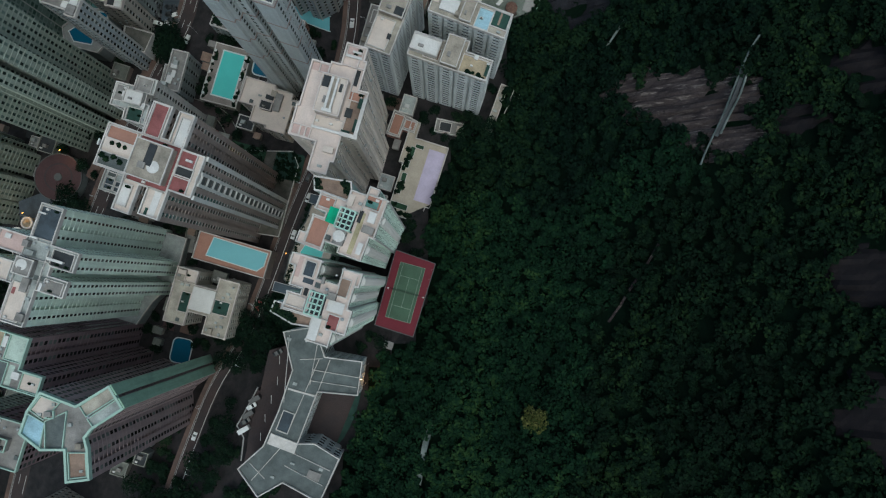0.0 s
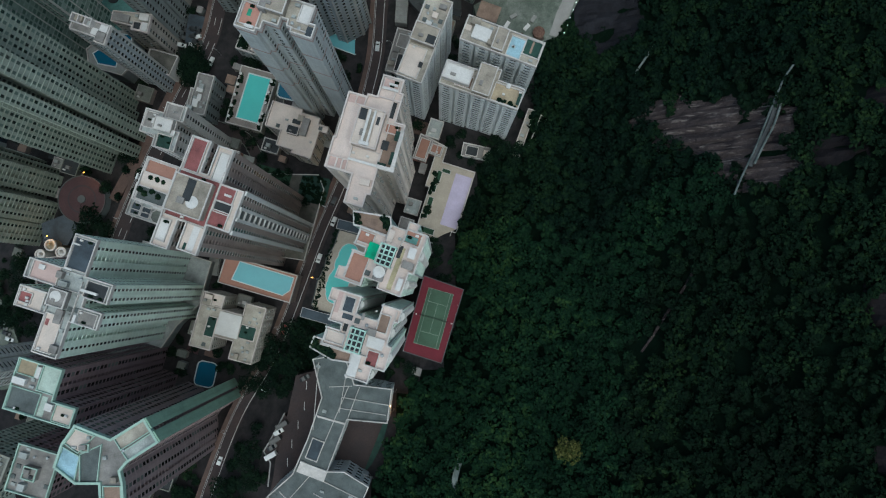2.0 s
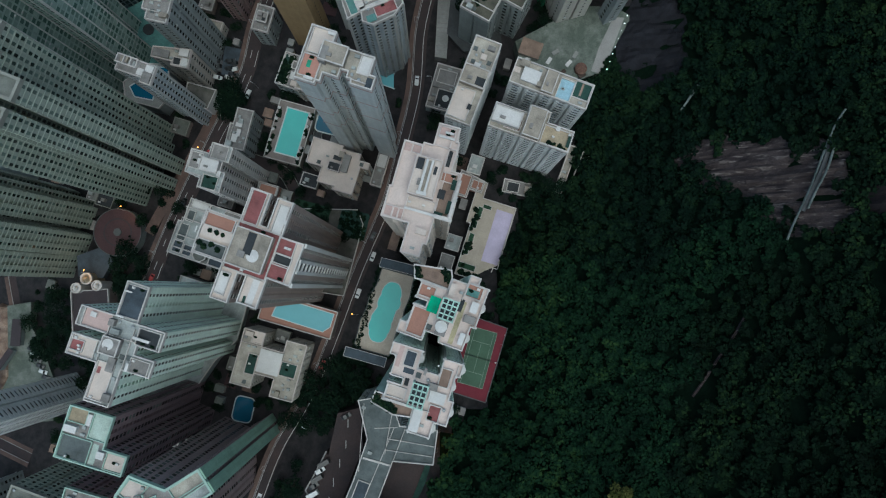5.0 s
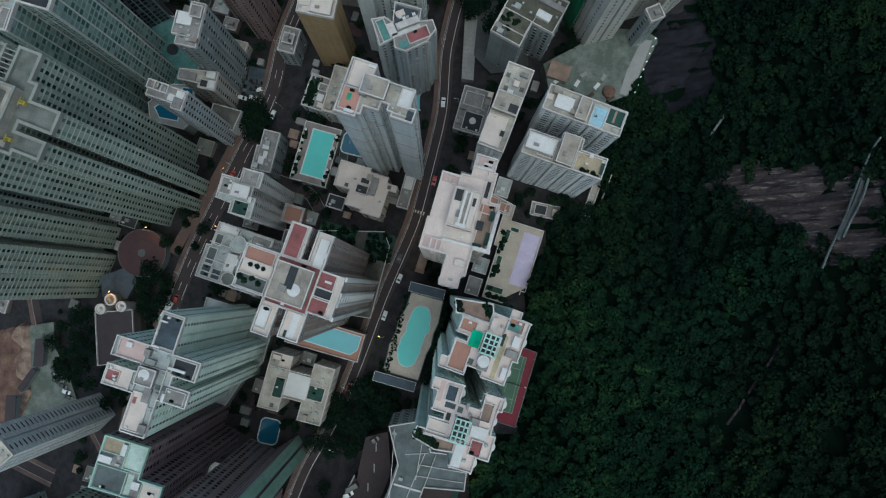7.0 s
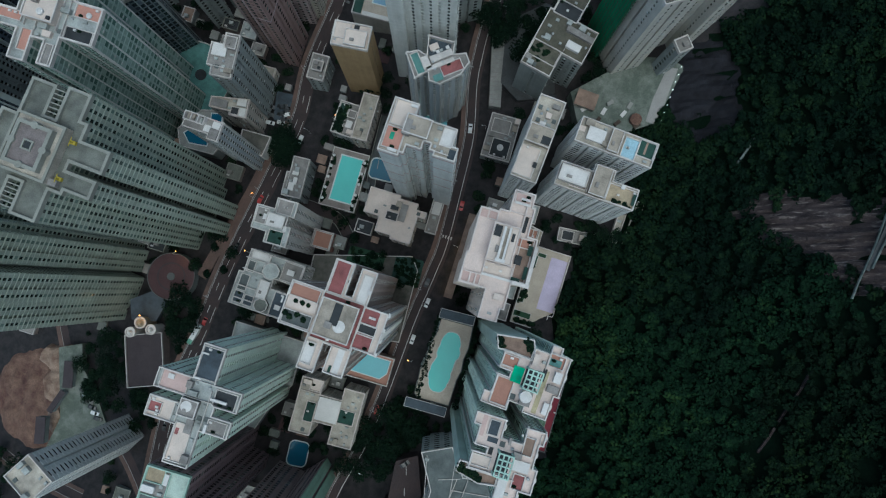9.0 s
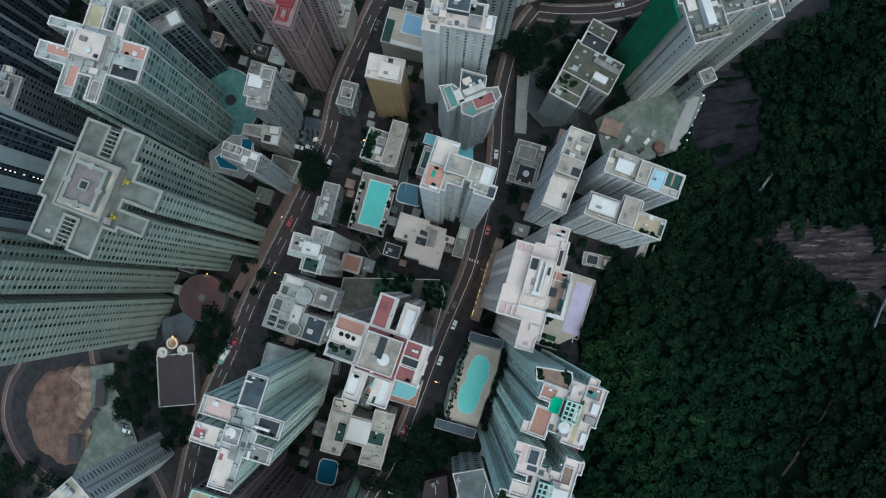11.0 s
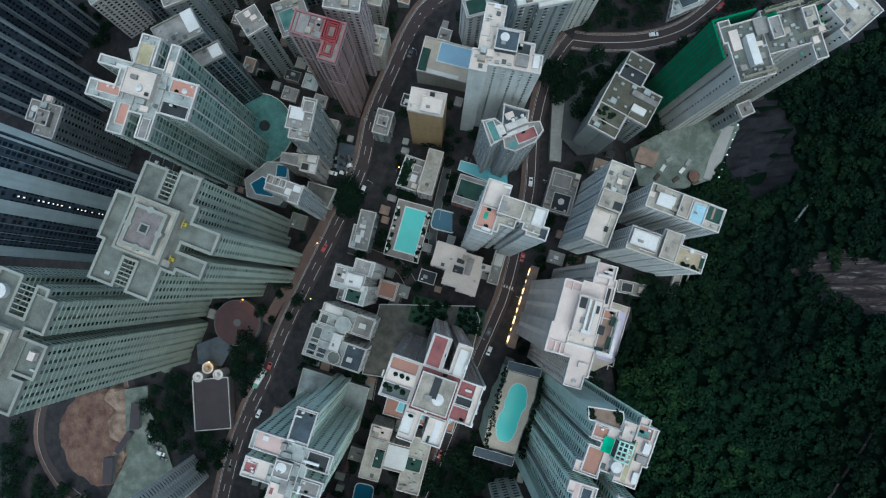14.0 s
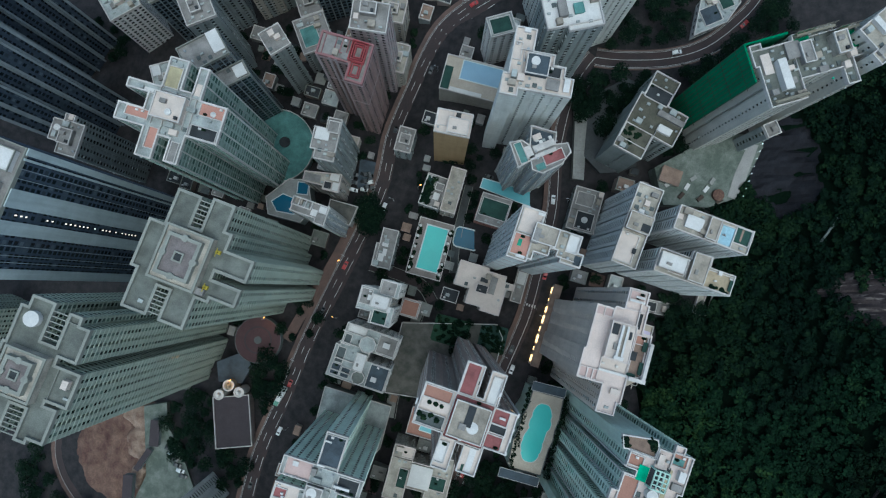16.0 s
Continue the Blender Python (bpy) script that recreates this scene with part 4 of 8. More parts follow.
tower("apartment_block", "ochre-yellow slab block with cream flat roof",
      "ochre", (-89.9, 145.6), -11.25, 51.5,
      [(-7.4, -4.8), (7.4, -4.8), (7.4, 4.9), (-7.4, 4.9)],
      [('cream', -8.0, -2.2, 0.3, 5.7, 0.1), ('dark', 0.0, 1.1, 2.9, 5.2, 0.4), ('cream', -2.8, -4.9, 6.9, 1.7, 2.2), ('white', -2.1, -2.8, 0.1, -0.7, 0.8)])
tower("apartment_tower", "grey and white apartment tower with stepped roof",
      "dimgrey", (-143.9, 142.1), -12.0, 41.0,
      [(-5.1, -5.7), (-3.0, -5.7), (-3.0, -9.6), (5.8, -9.6), (5.8, 8.7), (-0.2, 8.7), (-0.2, 3.8), (-5.1, 3.8)],
      [('white', -4.2, -1.3, 1.7, 3.6, 1.2), ('grey', 1.0, 2.0, 5.8, 7.2, 2.0)])
tower("apartment_block", "low warm beige block with white roof boxes beside the grey tower",
      "beige", (-143.9, 142.1), -12.0, 12.0,
      [(-11.8, -16.6), (-2.2, -16.8), (-2.2, -18.6), (5.4, -18.6), (5.4, -9.9), (-11.8, -11.8)],
      # dark item: shade of an open void, painted as a dark floor patch
      [('white', 0.6, -13.6, 4.6, -10.6, 1.6), ('white', 2.4, -18.0, 4.9, -14.6, 1.3), ('dark', -1.8, -17.8, 1.6, -14.6, 0.1), ('grey', -11.0, -15.8, -4.0, -12.6, 1.0)], busy=0.5)
slim_tower = tower("apartment_tower", "slim blue-grey apartment tower with a white roof frame",
      "greyfin", (-146.0, 109.0), -19.0, 48.0,
      [(-10.5, -2.0), (0.3, -2.0), (0.3, -3.8), (4.6, -3.8), (4.6, 4.1), (-10.5, 4.1)],
      [('grey', 0.9, -3.2, 4.1, 0.2, 1.6), ('white', 1.1, 0.9, 3.9, 3.4, 1.1), ('greyplat', -1.9, -1.2, 0.4, 1.2, 0.8)], busy=0.3)
slim_deck = 48.0 - slim_tower.location.z
for y in (0.6, 3.9):
    child("frame_beam", Build().box(-10.4, y - 0.22, 1.6, -1.9, y + 0.22, 2.1).mesh("frame_beam", "coping"), slim_tower, "white open roof frame", (0, 0, slim_deck))
for x in (-10.2, -7.4, -4.6, -2.1):
    child("frame_rib", Build().box(x - 0.18, 0.8, -1.0, x + 0.18, 3.7, 2.05).mesh("frame_rib", "coping"), slim_tower, "white open roof frame", (0, 0, slim_deck))
tower("apartment_block", "white mid-rise block with dark roof terraces",
      "whiteplain", (-119.2, 73.2), -15.5, 44.5,
      [(-2.4, 4.4), (-9.6, 4.4), (-9.6, -5.1), (-3.3, -5.1), (-3.3, -9.6), (5.8, -9.6), (5.8, -1.5), (3.7, -1.5), (3.7, 2.7), (6.0, 2.7), (6.0, 8.9), (-2.4, 8.9)],
      [('grey', -1.8, 2.6, 4.8, 8.7, 0.1), ('white', -4.0, -2.8, 3.0, 2.1, 2.5), ('grey', -9.0, -2.7, -4.6, 3.4, 0.1), ('darkgreen', -2.7, -9.6, 4.1, -4.1, 0.1), ('white', 3.1, -5.2, 6.4, 2.2, 1.6), ('white', -5.9, -0.7, -4.8, 1.2, 0.8)])
mid_rise = tower("apartment_block", "white mid-rise block with grey roof decks and partition walls",
      "whiteplain", (-128.3, 47.3), -18.75, 20.5,
      [(-12.6, 2.5), (-14.6, 2.5), (-14.6, -11.9), (12.3, -11.9), (12.3, -0.7), (0.9, -0.7), (0.9, 3.6), (12.0, 3.6), (12.0, 13.0), (-12.6, 13.0)],
      [('white', -4.0, -6.0, 1.0, 2.4, 2.5), ('slate', 3.4, -11.4, 11.6, -1.4, 0.1), ('grey', 3.2, 4.4, 11.2, 12.2, 0.1), ('slate', -13.2, -10.8, -9.4, -6.0, 0.1), ('schoolgrey', -13.0, -5.2, -9.4, 1.6, 0.1), ('schoolgrey', -11.8, 3.4, -8.8, 8.0, 0.1), ('greyplat', -11.6, 9.2, -3.4, 12.4, 0.1), ('slate', -8.6, -10.8, -4.8, -6.6, 0.1), ('white', 5.2, -8.4, 7.4, -6.6, 1.4), ('white', 5.6, 7.4, 8.4, 9.4, 1.6)], busy=0.3)
mid_deck = 20.5 - mid_rise.location.z - 1.1
for cx, cy, r, h, top in ((-1.0, 6.4, 3.7, 2.9, "roof_pale"), (-0.4, -8.6, 3.0, 2.7, "roof_greygreen")):
    eight = [(cx + r * math.cos(math.pi * (k + 0.5) / 4), cy + r * math.sin(math.pi * (k + 0.5) / 4)) for k in range(8)]
    room = child("roof_room", Build().prism(eight, mid_deck, mid_deck + h).mesh("roof_room", top), mid_rise, "eight-sided roof room")
    child("parapet", Build().ring(inset(eight, -0.15), inset(eight, 0.2), mid_deck + h - 0.2, mid_deck + h + 0.3).mesh("parapet", "coping"), room)
for y in (9.0, 4.0, -3.4, -8.8):
    child("fin_wall", Build().box(-13.4, y - 0.2, mid_deck, -4.2, y + 0.2, mid_deck + 1.5).mesh("fin_wall", "coping"), mid_rise, "white terrace dividing wall")
tower("townhouse_block", "low block with dark felt roof and white skylights",
      "dimgrey", (-121.0, 96.6), -13.5, 5.0,
      [(-3.3, 2.6), (-4.8, 2.6), (-4.8, -8.5), (4.2, -8.5), (4.2, 10.2), (-3.3, 10.2)],
      [('white', -1.8, 1.7, 0.8, 3.2, 1.2), ('white', -0.8, -2.6, 0.8, 0.4, 1.0), ('white', -2.4, -5.6, -0.1, -2.2, 1.0)])
tower("annex_building", "low building with a long pale plastered roof",
      "beige", (-89.0, 124.4), -15.75, 9.0,
      [(-3.6, -10.7), (3.6, -10.7), (3.6, 10.8), (-3.6, 10.8)],
      [])
tower("townhouse_block", "low grey block with cluttered flat roof",
      "dimgrey", (-98.4, 124.8), -19.0, 4.0,
      [(-5.0, -7.7), (5.1, -7.7), (5.1, 7.7), (-5.0, 7.7)],
      [('darkgreen', -4.5, -6.8, -0.6, 6.8, 0.1), ('grey', 0.6, 0.9, 4.2, 4.2, 2.0), ('white', 0.9, -3.6, 3.5, -0.5, 1.0)])
tower("apartment_block", "low beige block of stepped plan with grey stair housings",
      "beige", (-74.1, 79.2), -16.75, 14.0,
      [(-14.5, -2.8), (-7.3, -2.8), (-7.3, -9.6), (-0.0, -9.6), (-0.0, -11.1), (9.1, -11.1), (9.1, 1.6), (12.5, 1.6), (12.5, 4.5), (7.8, 4.5), (7.8, 7.2), (-0.7, 7.2), (-0.7, 8.7), (-14.5, 8.7)],
      [('dark', -4.3, -3.3, 0.8, 0.3, 2.5), ('grey', 1.2, -2.5, 4.0, 5.1, 2.0), ('dark', -3.3, 1.8, -0.1, 3.5, 1.0)], deck_finish="roof_cream", busy=0.3)
tower("apartment_tower", "tall white-grey tower with terracotta roof terrace and pink floor bands",
      "whiteband", (-61.2, 92.6), -18.25, 104.3,
      [(-11.6, -7.4), (-5.0, -7.4), (-5.0, -6.2), (-3.6, -6.2), (-3.6, -3.4), (1.2, -3.4), (1.2, -0.6), (3.6, -0.6), (3.6, -2.6), (5.2, -2.6), (5.2, -4.0), (12.1, -4.0), (12.1, 0.4), (10.1, 0.4), (10.1, 6.0), (-3.5, 6.0), (-3.5, 9.8), (-11.4, 9.8)],
      [('cream', -10.5, 1.7, -3.7, 9.5, 0.1), ('salmon', -10.8, -6.8, -4.4, 0.8, 0.1), ('green', -9.3, -3.1, -8.0, -0.8, 0.3), ('sandroom', -5.6, -1.9, 4.2, 5.8, 3.0), ('grey', -5.8, -0.8, -3.6, 3.8, 3.4), ('white', 5.9, -0.0, 9.9, 6.1, 0.1), ('slateroom', 9.6, -3.4, 11.8, -0.4, 0.1), ('white', -8.6, -6.6, -6.0, -5.9, 0.6), ('white', -5.7, 8.1, -2.8, 9.4, 1.2)], blind=(0, 10))
tower("clubhouse", "low brick-red clubhouse with green roof court",
      "terra", (-69.9, 115.2), -17.75, 7.0,
      [(-7.3, -7.0), (7.2, -7.0), (7.2, 6.9), (-7.3, 6.9)],
      [('greencourt', -6.3, -4.7, 8.8, 5.9, 0.1)])
tower("apartment_block", "grey block with dark flat roof and planted terrace",
      "dimgrey", (-3.3, 150.2), -29.0, 39.7,
      [(-9.7, 7.6), (-11.1, 7.6), (-11.1, -18.3), (2.2, -18.3), (2.2, -7.2), (11.4, -7.2), (11.4, 7.5), (1.7, 7.5), (1.7, 18.9), (-9.7, 18.9)],
      [('dark', -11.3, 7.0, 3.8, 14.0, 0.2), ('roofgarden', -12.3, -14.8, 4.5, -6.2, 0.2), ('grey', -0.8, 1.9, 11.5, 4.0, 2.0), ('white', 2.0, -4.2, 7.9, -1.4, 2.0)], deck_finish='roof_moss', blind=(1, 2))
tower("apartment_tower", "pale tower wrapped on one side in green scaffold netting",
      "paledots", (33.9, 157.0), 16.0, 88.5,
      [(-18.1, 4.1), (-16.8, 4.1), (-16.8, -11.0), (-3.5, -11.0), (-3.5, -3.9), (11.9, -3.9), (11.9, -10.3), (16.4, -10.3), (16.4, -1.4), (20.7, -1.4), (20.7, 9.8), (12.3, 9.8), (12.3, 12.0), (-2.6, 12.0), (-2.6, 10.0), (-13.9, 10.0), (-13.9, 12.1), (-18.1, 12.1)],
      [('white', -11.2, -6.4, -8.5, 4.3, 3.5), ('grey', -1.6, 0.7, 2.3, 8.2, 2.5), ('lift', 9.9, 0.4, 14.8, 8.1, 4.0), ('grey', -7.1, 3.8, -1.0, 10.8, 1.2), ('cream', -15.4, 0.7, -12.4, 7.8, 1.0), ('green', 6.0, -8.5, 8.5, -5.0, 0.8), ('netgreen', 15.6, 2.0, 19.5, 8.0, 0.6), ('netgreen', -4.5, 8.6, 3.0, 10.6, 1.0)], busy=2.6, deck_finish='roof_greygreen')
tower("apartment_tower", "pale grey-white apartment tower on the hillside",
      "paledots", (57.3, 165.0), 40.25, 95.0,
      [(-5.2, -1.6), (-7.6, -1.6), (-7.6, -6.6), (8.5, -6.6), (8.5, 7.5), (-5.2, 7.5)],
      [('white', -0.0, 0.5, 2.3, 8.0, 2.0)])
tower("apartment_tower", "narrow grey stair tower below the netted tower",
      "dimgrey", (43.3, 145.0), 22.5, 45.0,
      [(-3.0, -2.9), (3.0, -2.9), (3.0, 2.9), (-3.0, 2.9)],
      [])
tower("apartment_block", "white slab block with ribbed balcony fronts",
      "ribs", (-15.9, 101.6), -21.0, 57.3,
      [(-7.3, -15.7), (2.9, -15.7), (2.9, 17.7), (-7.3, 17.7)],
      [('sandroom', -7.3, -2.3, 3.7, 6.0, 3.0), ('dark', -1.0, -1.8, 3.7, 2.9, 3.2), ('cream', -7.3, -14.4, 0.2, -2.8, 0.1), ('dark', -0.6, -10.0, 0.6, -8.1, 0.6), ('white', -3.8, 4.0, -1.8, 7.4, 1.4)])
tower("apartment_block", "white slab block with a sky-blue roof patch",
      "ribs", (11.6, 101.4), -20.75, 59.8,
      [(-15.3, -4.9), (15.2, -4.9), (15.2, 4.9), (-15.3, 4.9)],
      [('white', -11.5, -2.8, -5.0, 2.0, 1.6), ('sandroom', -4.1, -6.3, 2.2, 4.0, 2.5), ('skyblue', 2.8, -4.3, 8.1, 3.4, 0.4), ('darkgreen', 8.5, -1.7, 14.6, 4.4, 0.1), ('cream', -16.3, -1.8, -12.7, 3.0, 0.1), ('tan', 10.8, -0.6, 11.6, 4.2, 0.2)])
tower("apartment_block", "white slab block with banded balconies and planted roof",
      "ribs", (4.2, 87.3), -19.5, 59.2,
      [(-15.0, -6.9), (16.2, -6.9), (16.2, 1.4), (5.7, 1.4), (5.7, 5.4), (-2.5, 5.4), (-2.5, 2.5), (-15.0, 2.5)],
      [('white', -14.4, -4.9, -4.0, 0.9, 3.0), ('tan', -9.2, -5.3, -3.3, -0.9, 0.1), ('sandroom', -2.1, -6.3, 4.1, 4.8, 3.0), ('sand', 5.2, -6.3, 16.3, 0.4, 0.1), ('darkgreen', 14.8, -6.0, 16.2, 0.1, 0.8), ('white', 8.9, -0.3, 11.1, 1.5, 1.2), ('grey', -2.8, 1.2, -1.3, 5.1, 2.2)])
cream_tower = tower("apartment_tower", "tall cream apartment tower with stepped roof decks",
      "cream", (-34.6, 60.1), -15.75, 89.0,
      [(-11.0, -14.8), (-1.8, -14.8), (-1.8, -24.4), (4.6, -24.4), (4.6, -20.0), (5.9, -20.0), (5.9, -10.6), (10.6, -10.6), (10.6, 5.2), (7.2, 5.2), (7.2, 14.9), (6.2, 14.9), (6.2, 19.4), (-0.9, 19.4), (-0.9, 11.9), (-4.1, 11.9), (-4.1, 11.0), (-10.3, 11.0), (-10.3, -4.5), (-11.0, -4.5)],
      [('cream', -4.5, -5.7, 3.7, 6.7, 4.0), ('greyplat', -1.2, -5.0, -0.7, 6.0, 5.4), ('greyplat', 0.6, -5.0, 1.0, 6.0, 5.4), ('sandroom', -0.7, -4.6, 0.6, 5.6, 4.7), ('dark', -4.0, 2.6, -2.0, 6.0, 4.35), ('greyplat', -1.6, -5.4, 1.4, -4.6, 5.6), ('cream', 1.6, -5.2, 3.2, 6.0, 4.45), ('dark', 1.9, 2.0, 2.6, 4.4, 4.6), ('pinktile', -10.4, -14.2, -8.0, -10.9, 0.1), ('pinktile', -7.6, -14.2, -4.4, -10.9, 0.1), ('pinktile', -9.8, 7.9, -7.6, 10.4, 0.1), ('pinktile', -7.2, 7.9, -4.2, 10.6, 0.1),
       ('white', -4.3, -10.6, 5.4, -10.1, 1.1), ('cream', -4.2, -9.8, 5.0, -6.2, 0.1), ('tan', 5.6, -9.6, 9.6, 4.4, 0.1), ('terra', 4.6, 1.4, 8.4, 4.2, 0.15), ('dark', 5.0, -4.4, 7.0, -1.6, 0.6), ('darkgreen', 8.4, -0.6, 9.6, 2.4, 1.0), ('darkgreen', 8.8, -8.6, 9.8, -4.6, 1.0), ('darkgreen', 5.4, -9.8, 8.0, -9.0, 1.0), ('dark', 4.6, 6.2, 6.0, 11.6, 0.3), ('white', 0.0, 15.0, 5.2, 15.4, 1.0), ('pinktile', 0.0, 15.8, 5.0, 18.6, 0.1), ('white', 2.0, 16.6, 4.6, 17.0, 1.3)], busy=0.12, blind=(17, 19))
cream_deck = 89.0 - cream_tower.location.z - 1.1
for x0, y0, x1, y1 in ((5.6, -11.3, 11.4, -10.0), (10.0, -10.0, 11.2, 2.6)):
    child("terrace_beam", Build().box(x0, y0, cream_deck + 2.9, x1, y1, cream_deck + 3.5).mesh("terrace_beam", "coping"), cream_tower, "thick white terrace beam")
for x, y in ((6.2, -10.4), (10.3, -10.2), (10.3, 1.8)):
    child("beam_post", Build().box(x - 0.25, y - 0.25, cream_deck - 0.1, x + 0.25, y + 0.25, cream_deck + 2.9).mesh("beam_post", "coping"), cream_tower)
for x0, y0, x1, y1 in ((-4.3, -10.3, -4.1, -6.0), (-0.9, 11.9, 6.9, 12.1), (-4.2, 7.6, -4.0, 11.0), (4.4, 4.6, 4.6, 14.6), (-6.0, -14.6, -5.8, -10.8)):
    child("partition_wall", Build().box(x0 - 0.1, y0, cream_deck, x1 + 0.1, y1 + 0.1, cream_deck + 1.0).mesh("partition_wall", "coping_warm"), cream_tower)
mint_first = tower("apartment_tower", "white and mint tower with terracotta terraces and green roof pergola",
      "mintcurve", (-29.2, 20.0), -20.25, 104.5,
      [(-8.5, -0.2), (-4.8, -0.2), (-4.8, -2.0), (-8.3, -2.0), (-8.3, -8.0), (-10.5, -8.0), (-10.5, -11.6), (-2.4, -11.6), (-2.4, -8.6), (2.3, -8.6), (2.3, -10.5), (9.8, -10.5), (9.8, -3.0), (11.2, -3.0), (11.2, 9.4), (7.9, 9.4), (7.9, 11.6), (4.7, 11.6), (4.7, 8.7), (-0.1, 8.7), (-0.1, 5.1), (-8.5, 5.1)],
      [('terra', -9.2, 0.3, -3.4, 4.9, 0.1), ('terra', -8.5, -10.7, -2.9, -2.1, 0.1), ('tarp', -4.2, -2.8, -1.2, 1.8, 0.6), ('mintframe', -0.6, -3.4, 4.0, 2.6, 5.0), ('cream', -0.7, 3.8, 2.1, 9.2, 2.0), ('grey', -0.4, -9.1, 3.2, -4.0, 3.0), ('disc', -0.3, -7.5, 3.3, -3.9, 3.2), ('yellowtile', 4.9, -9.7, 6.4, 3.5, 0.1), ('dark', 4.4, 0.1, 5.6, 4.0, 0.1), ('white', 7.8, 1.3, 9.7, 4.3, 2.5), ('terra', 5.1, 5.3, 10.7, 9.8, 0.1), ('teal', 5.0, 5.6, 8.9, 7.7, 0.4), ('white', 7.7, -8.8, 9.0, -5.5, 1.6)])
mint_second = tower("apartment_tower", "white and mint tower with pale roof decks and green pergola",
      "mintcurve", (-35.3, -3.3), -17.25, 104.0,
      [(-12.0, 6.2), (-10.0, 6.2), (-10.0, 0.3), (-6.0, 0.3), (-6.0, -1.6), (-10.0, -1.6), (-10.0, -6.8), (-0.3, -6.8), (-0.3, -14.1), (6.5, -14.1), (6.5, -9.4), (10.3, -9.4), (10.3, -1.9), (8.7, -1.9), (8.7, 5.4), (10.0, 5.4), (10.0, 9.4), (4.0, 9.4), (4.0, 4.3), (-2.8, 4.3), (-2.8, 9.8), (-12.0, 9.8)],
      [('pinktile', -10.2, 0.9, -8.2, 9.8, 0.1), ('cream', -10.7, -6.3, -4.1, -1.9, 0.1), ('slate', -7.2, 4.2, -4.2, 8.6, 0.1), ('slate', -6.7, 2.0, -3.5, 3.6, 0.3), ('dark', -5.4, -1.6, -4.1, 0.7, 0.3), ('mintframe', -2.6, -6.2, 1.8, 0.6, 5.0), ('grey', -2.3, 3.5, 1.6, 8.6, 3.0), ('white', -0.1, -13.4, 2.4, -7.0, 1.2), ('tan', 2.9, 1.3, 7.3, 9.0, 0.1), ('white', 2.0, 5.9, 3.7, 8.2, 2.0), ('white', 2.9, -3.7, 7.6, -0.7, 0.6), ('red', 4.0, -11.3, 9.0, -4.7, 0.1)])
GARDEN_SHRUBS = [(-102.4, 39.2, 102.6, 0.8), (-101.0, 37.8, 102.6, 0.9), (-98.6, 38.4, 102.6, 0.7), (-96.8, 36.8, 102.6, 0.8), (-99.0, 42.6, 102.8, 0.6), (-97.0, 41.8, 102.8, 0.7), (-95.2, 41.2, 102.8, 0.6)]
for root, top, poly, spots in ((mint_first, 104.5, [(-10.8, 4.8), (-8.6, 5.2), (-0.2, 5.2), (-0.2, 8.8), (-1.2, 11.0), (-12.4, 8.8)], ((-11.0, 7.6), (-10.2, 6.2), (-3.0, 9.8), (-1.8, 9.4), (-1.4, 8.0))),
                               (mint_second, 104.0, [(-12.8, -5.6), (-13.1, -9.1), (-5.8, -10.8), (-0.5, -10.0), (-0.5, -7.1), (-10.2, -7.1), (-10.2, -5.6)], ((-12.0, -6.8), (-12.2, -8.4), (-10.6, -8.4), (-9.0, -9.0), (-7.4, -9.4), (-6.0, -9.6), (-7.6, -8.2)))):
    level = top - root.location.z - 1.6
    child("garden_wing", Build().prism(poly, 0, level).mesh("garden_wing", "wall_mintcurve"), root, "pale mint wing under a roof garden")
    child("garden_floor", Build().prism(inset(poly, 0.25), level, level + 0.06).mesh("garden_floor", "roof_tan"), root, "brown tiled roof garden floor")
    child("garden_parapet", Build().ring(inset(poly, -0.1), inset(poly, 0.3), level - 0.8, level + 1.0).mesh("garden_parapet", "coping"), root)
    turn_c, turn_s = math.cos(root.rotation_euler[2]), math.sin(root.rotation_euler[2])
    GARDEN_SHRUBS += [(root.location.x + x * turn_c - y * turn_s, root.location.y + x * turn_s + y * turn_c, top - 1.2, 1.2) for x, y in spots]
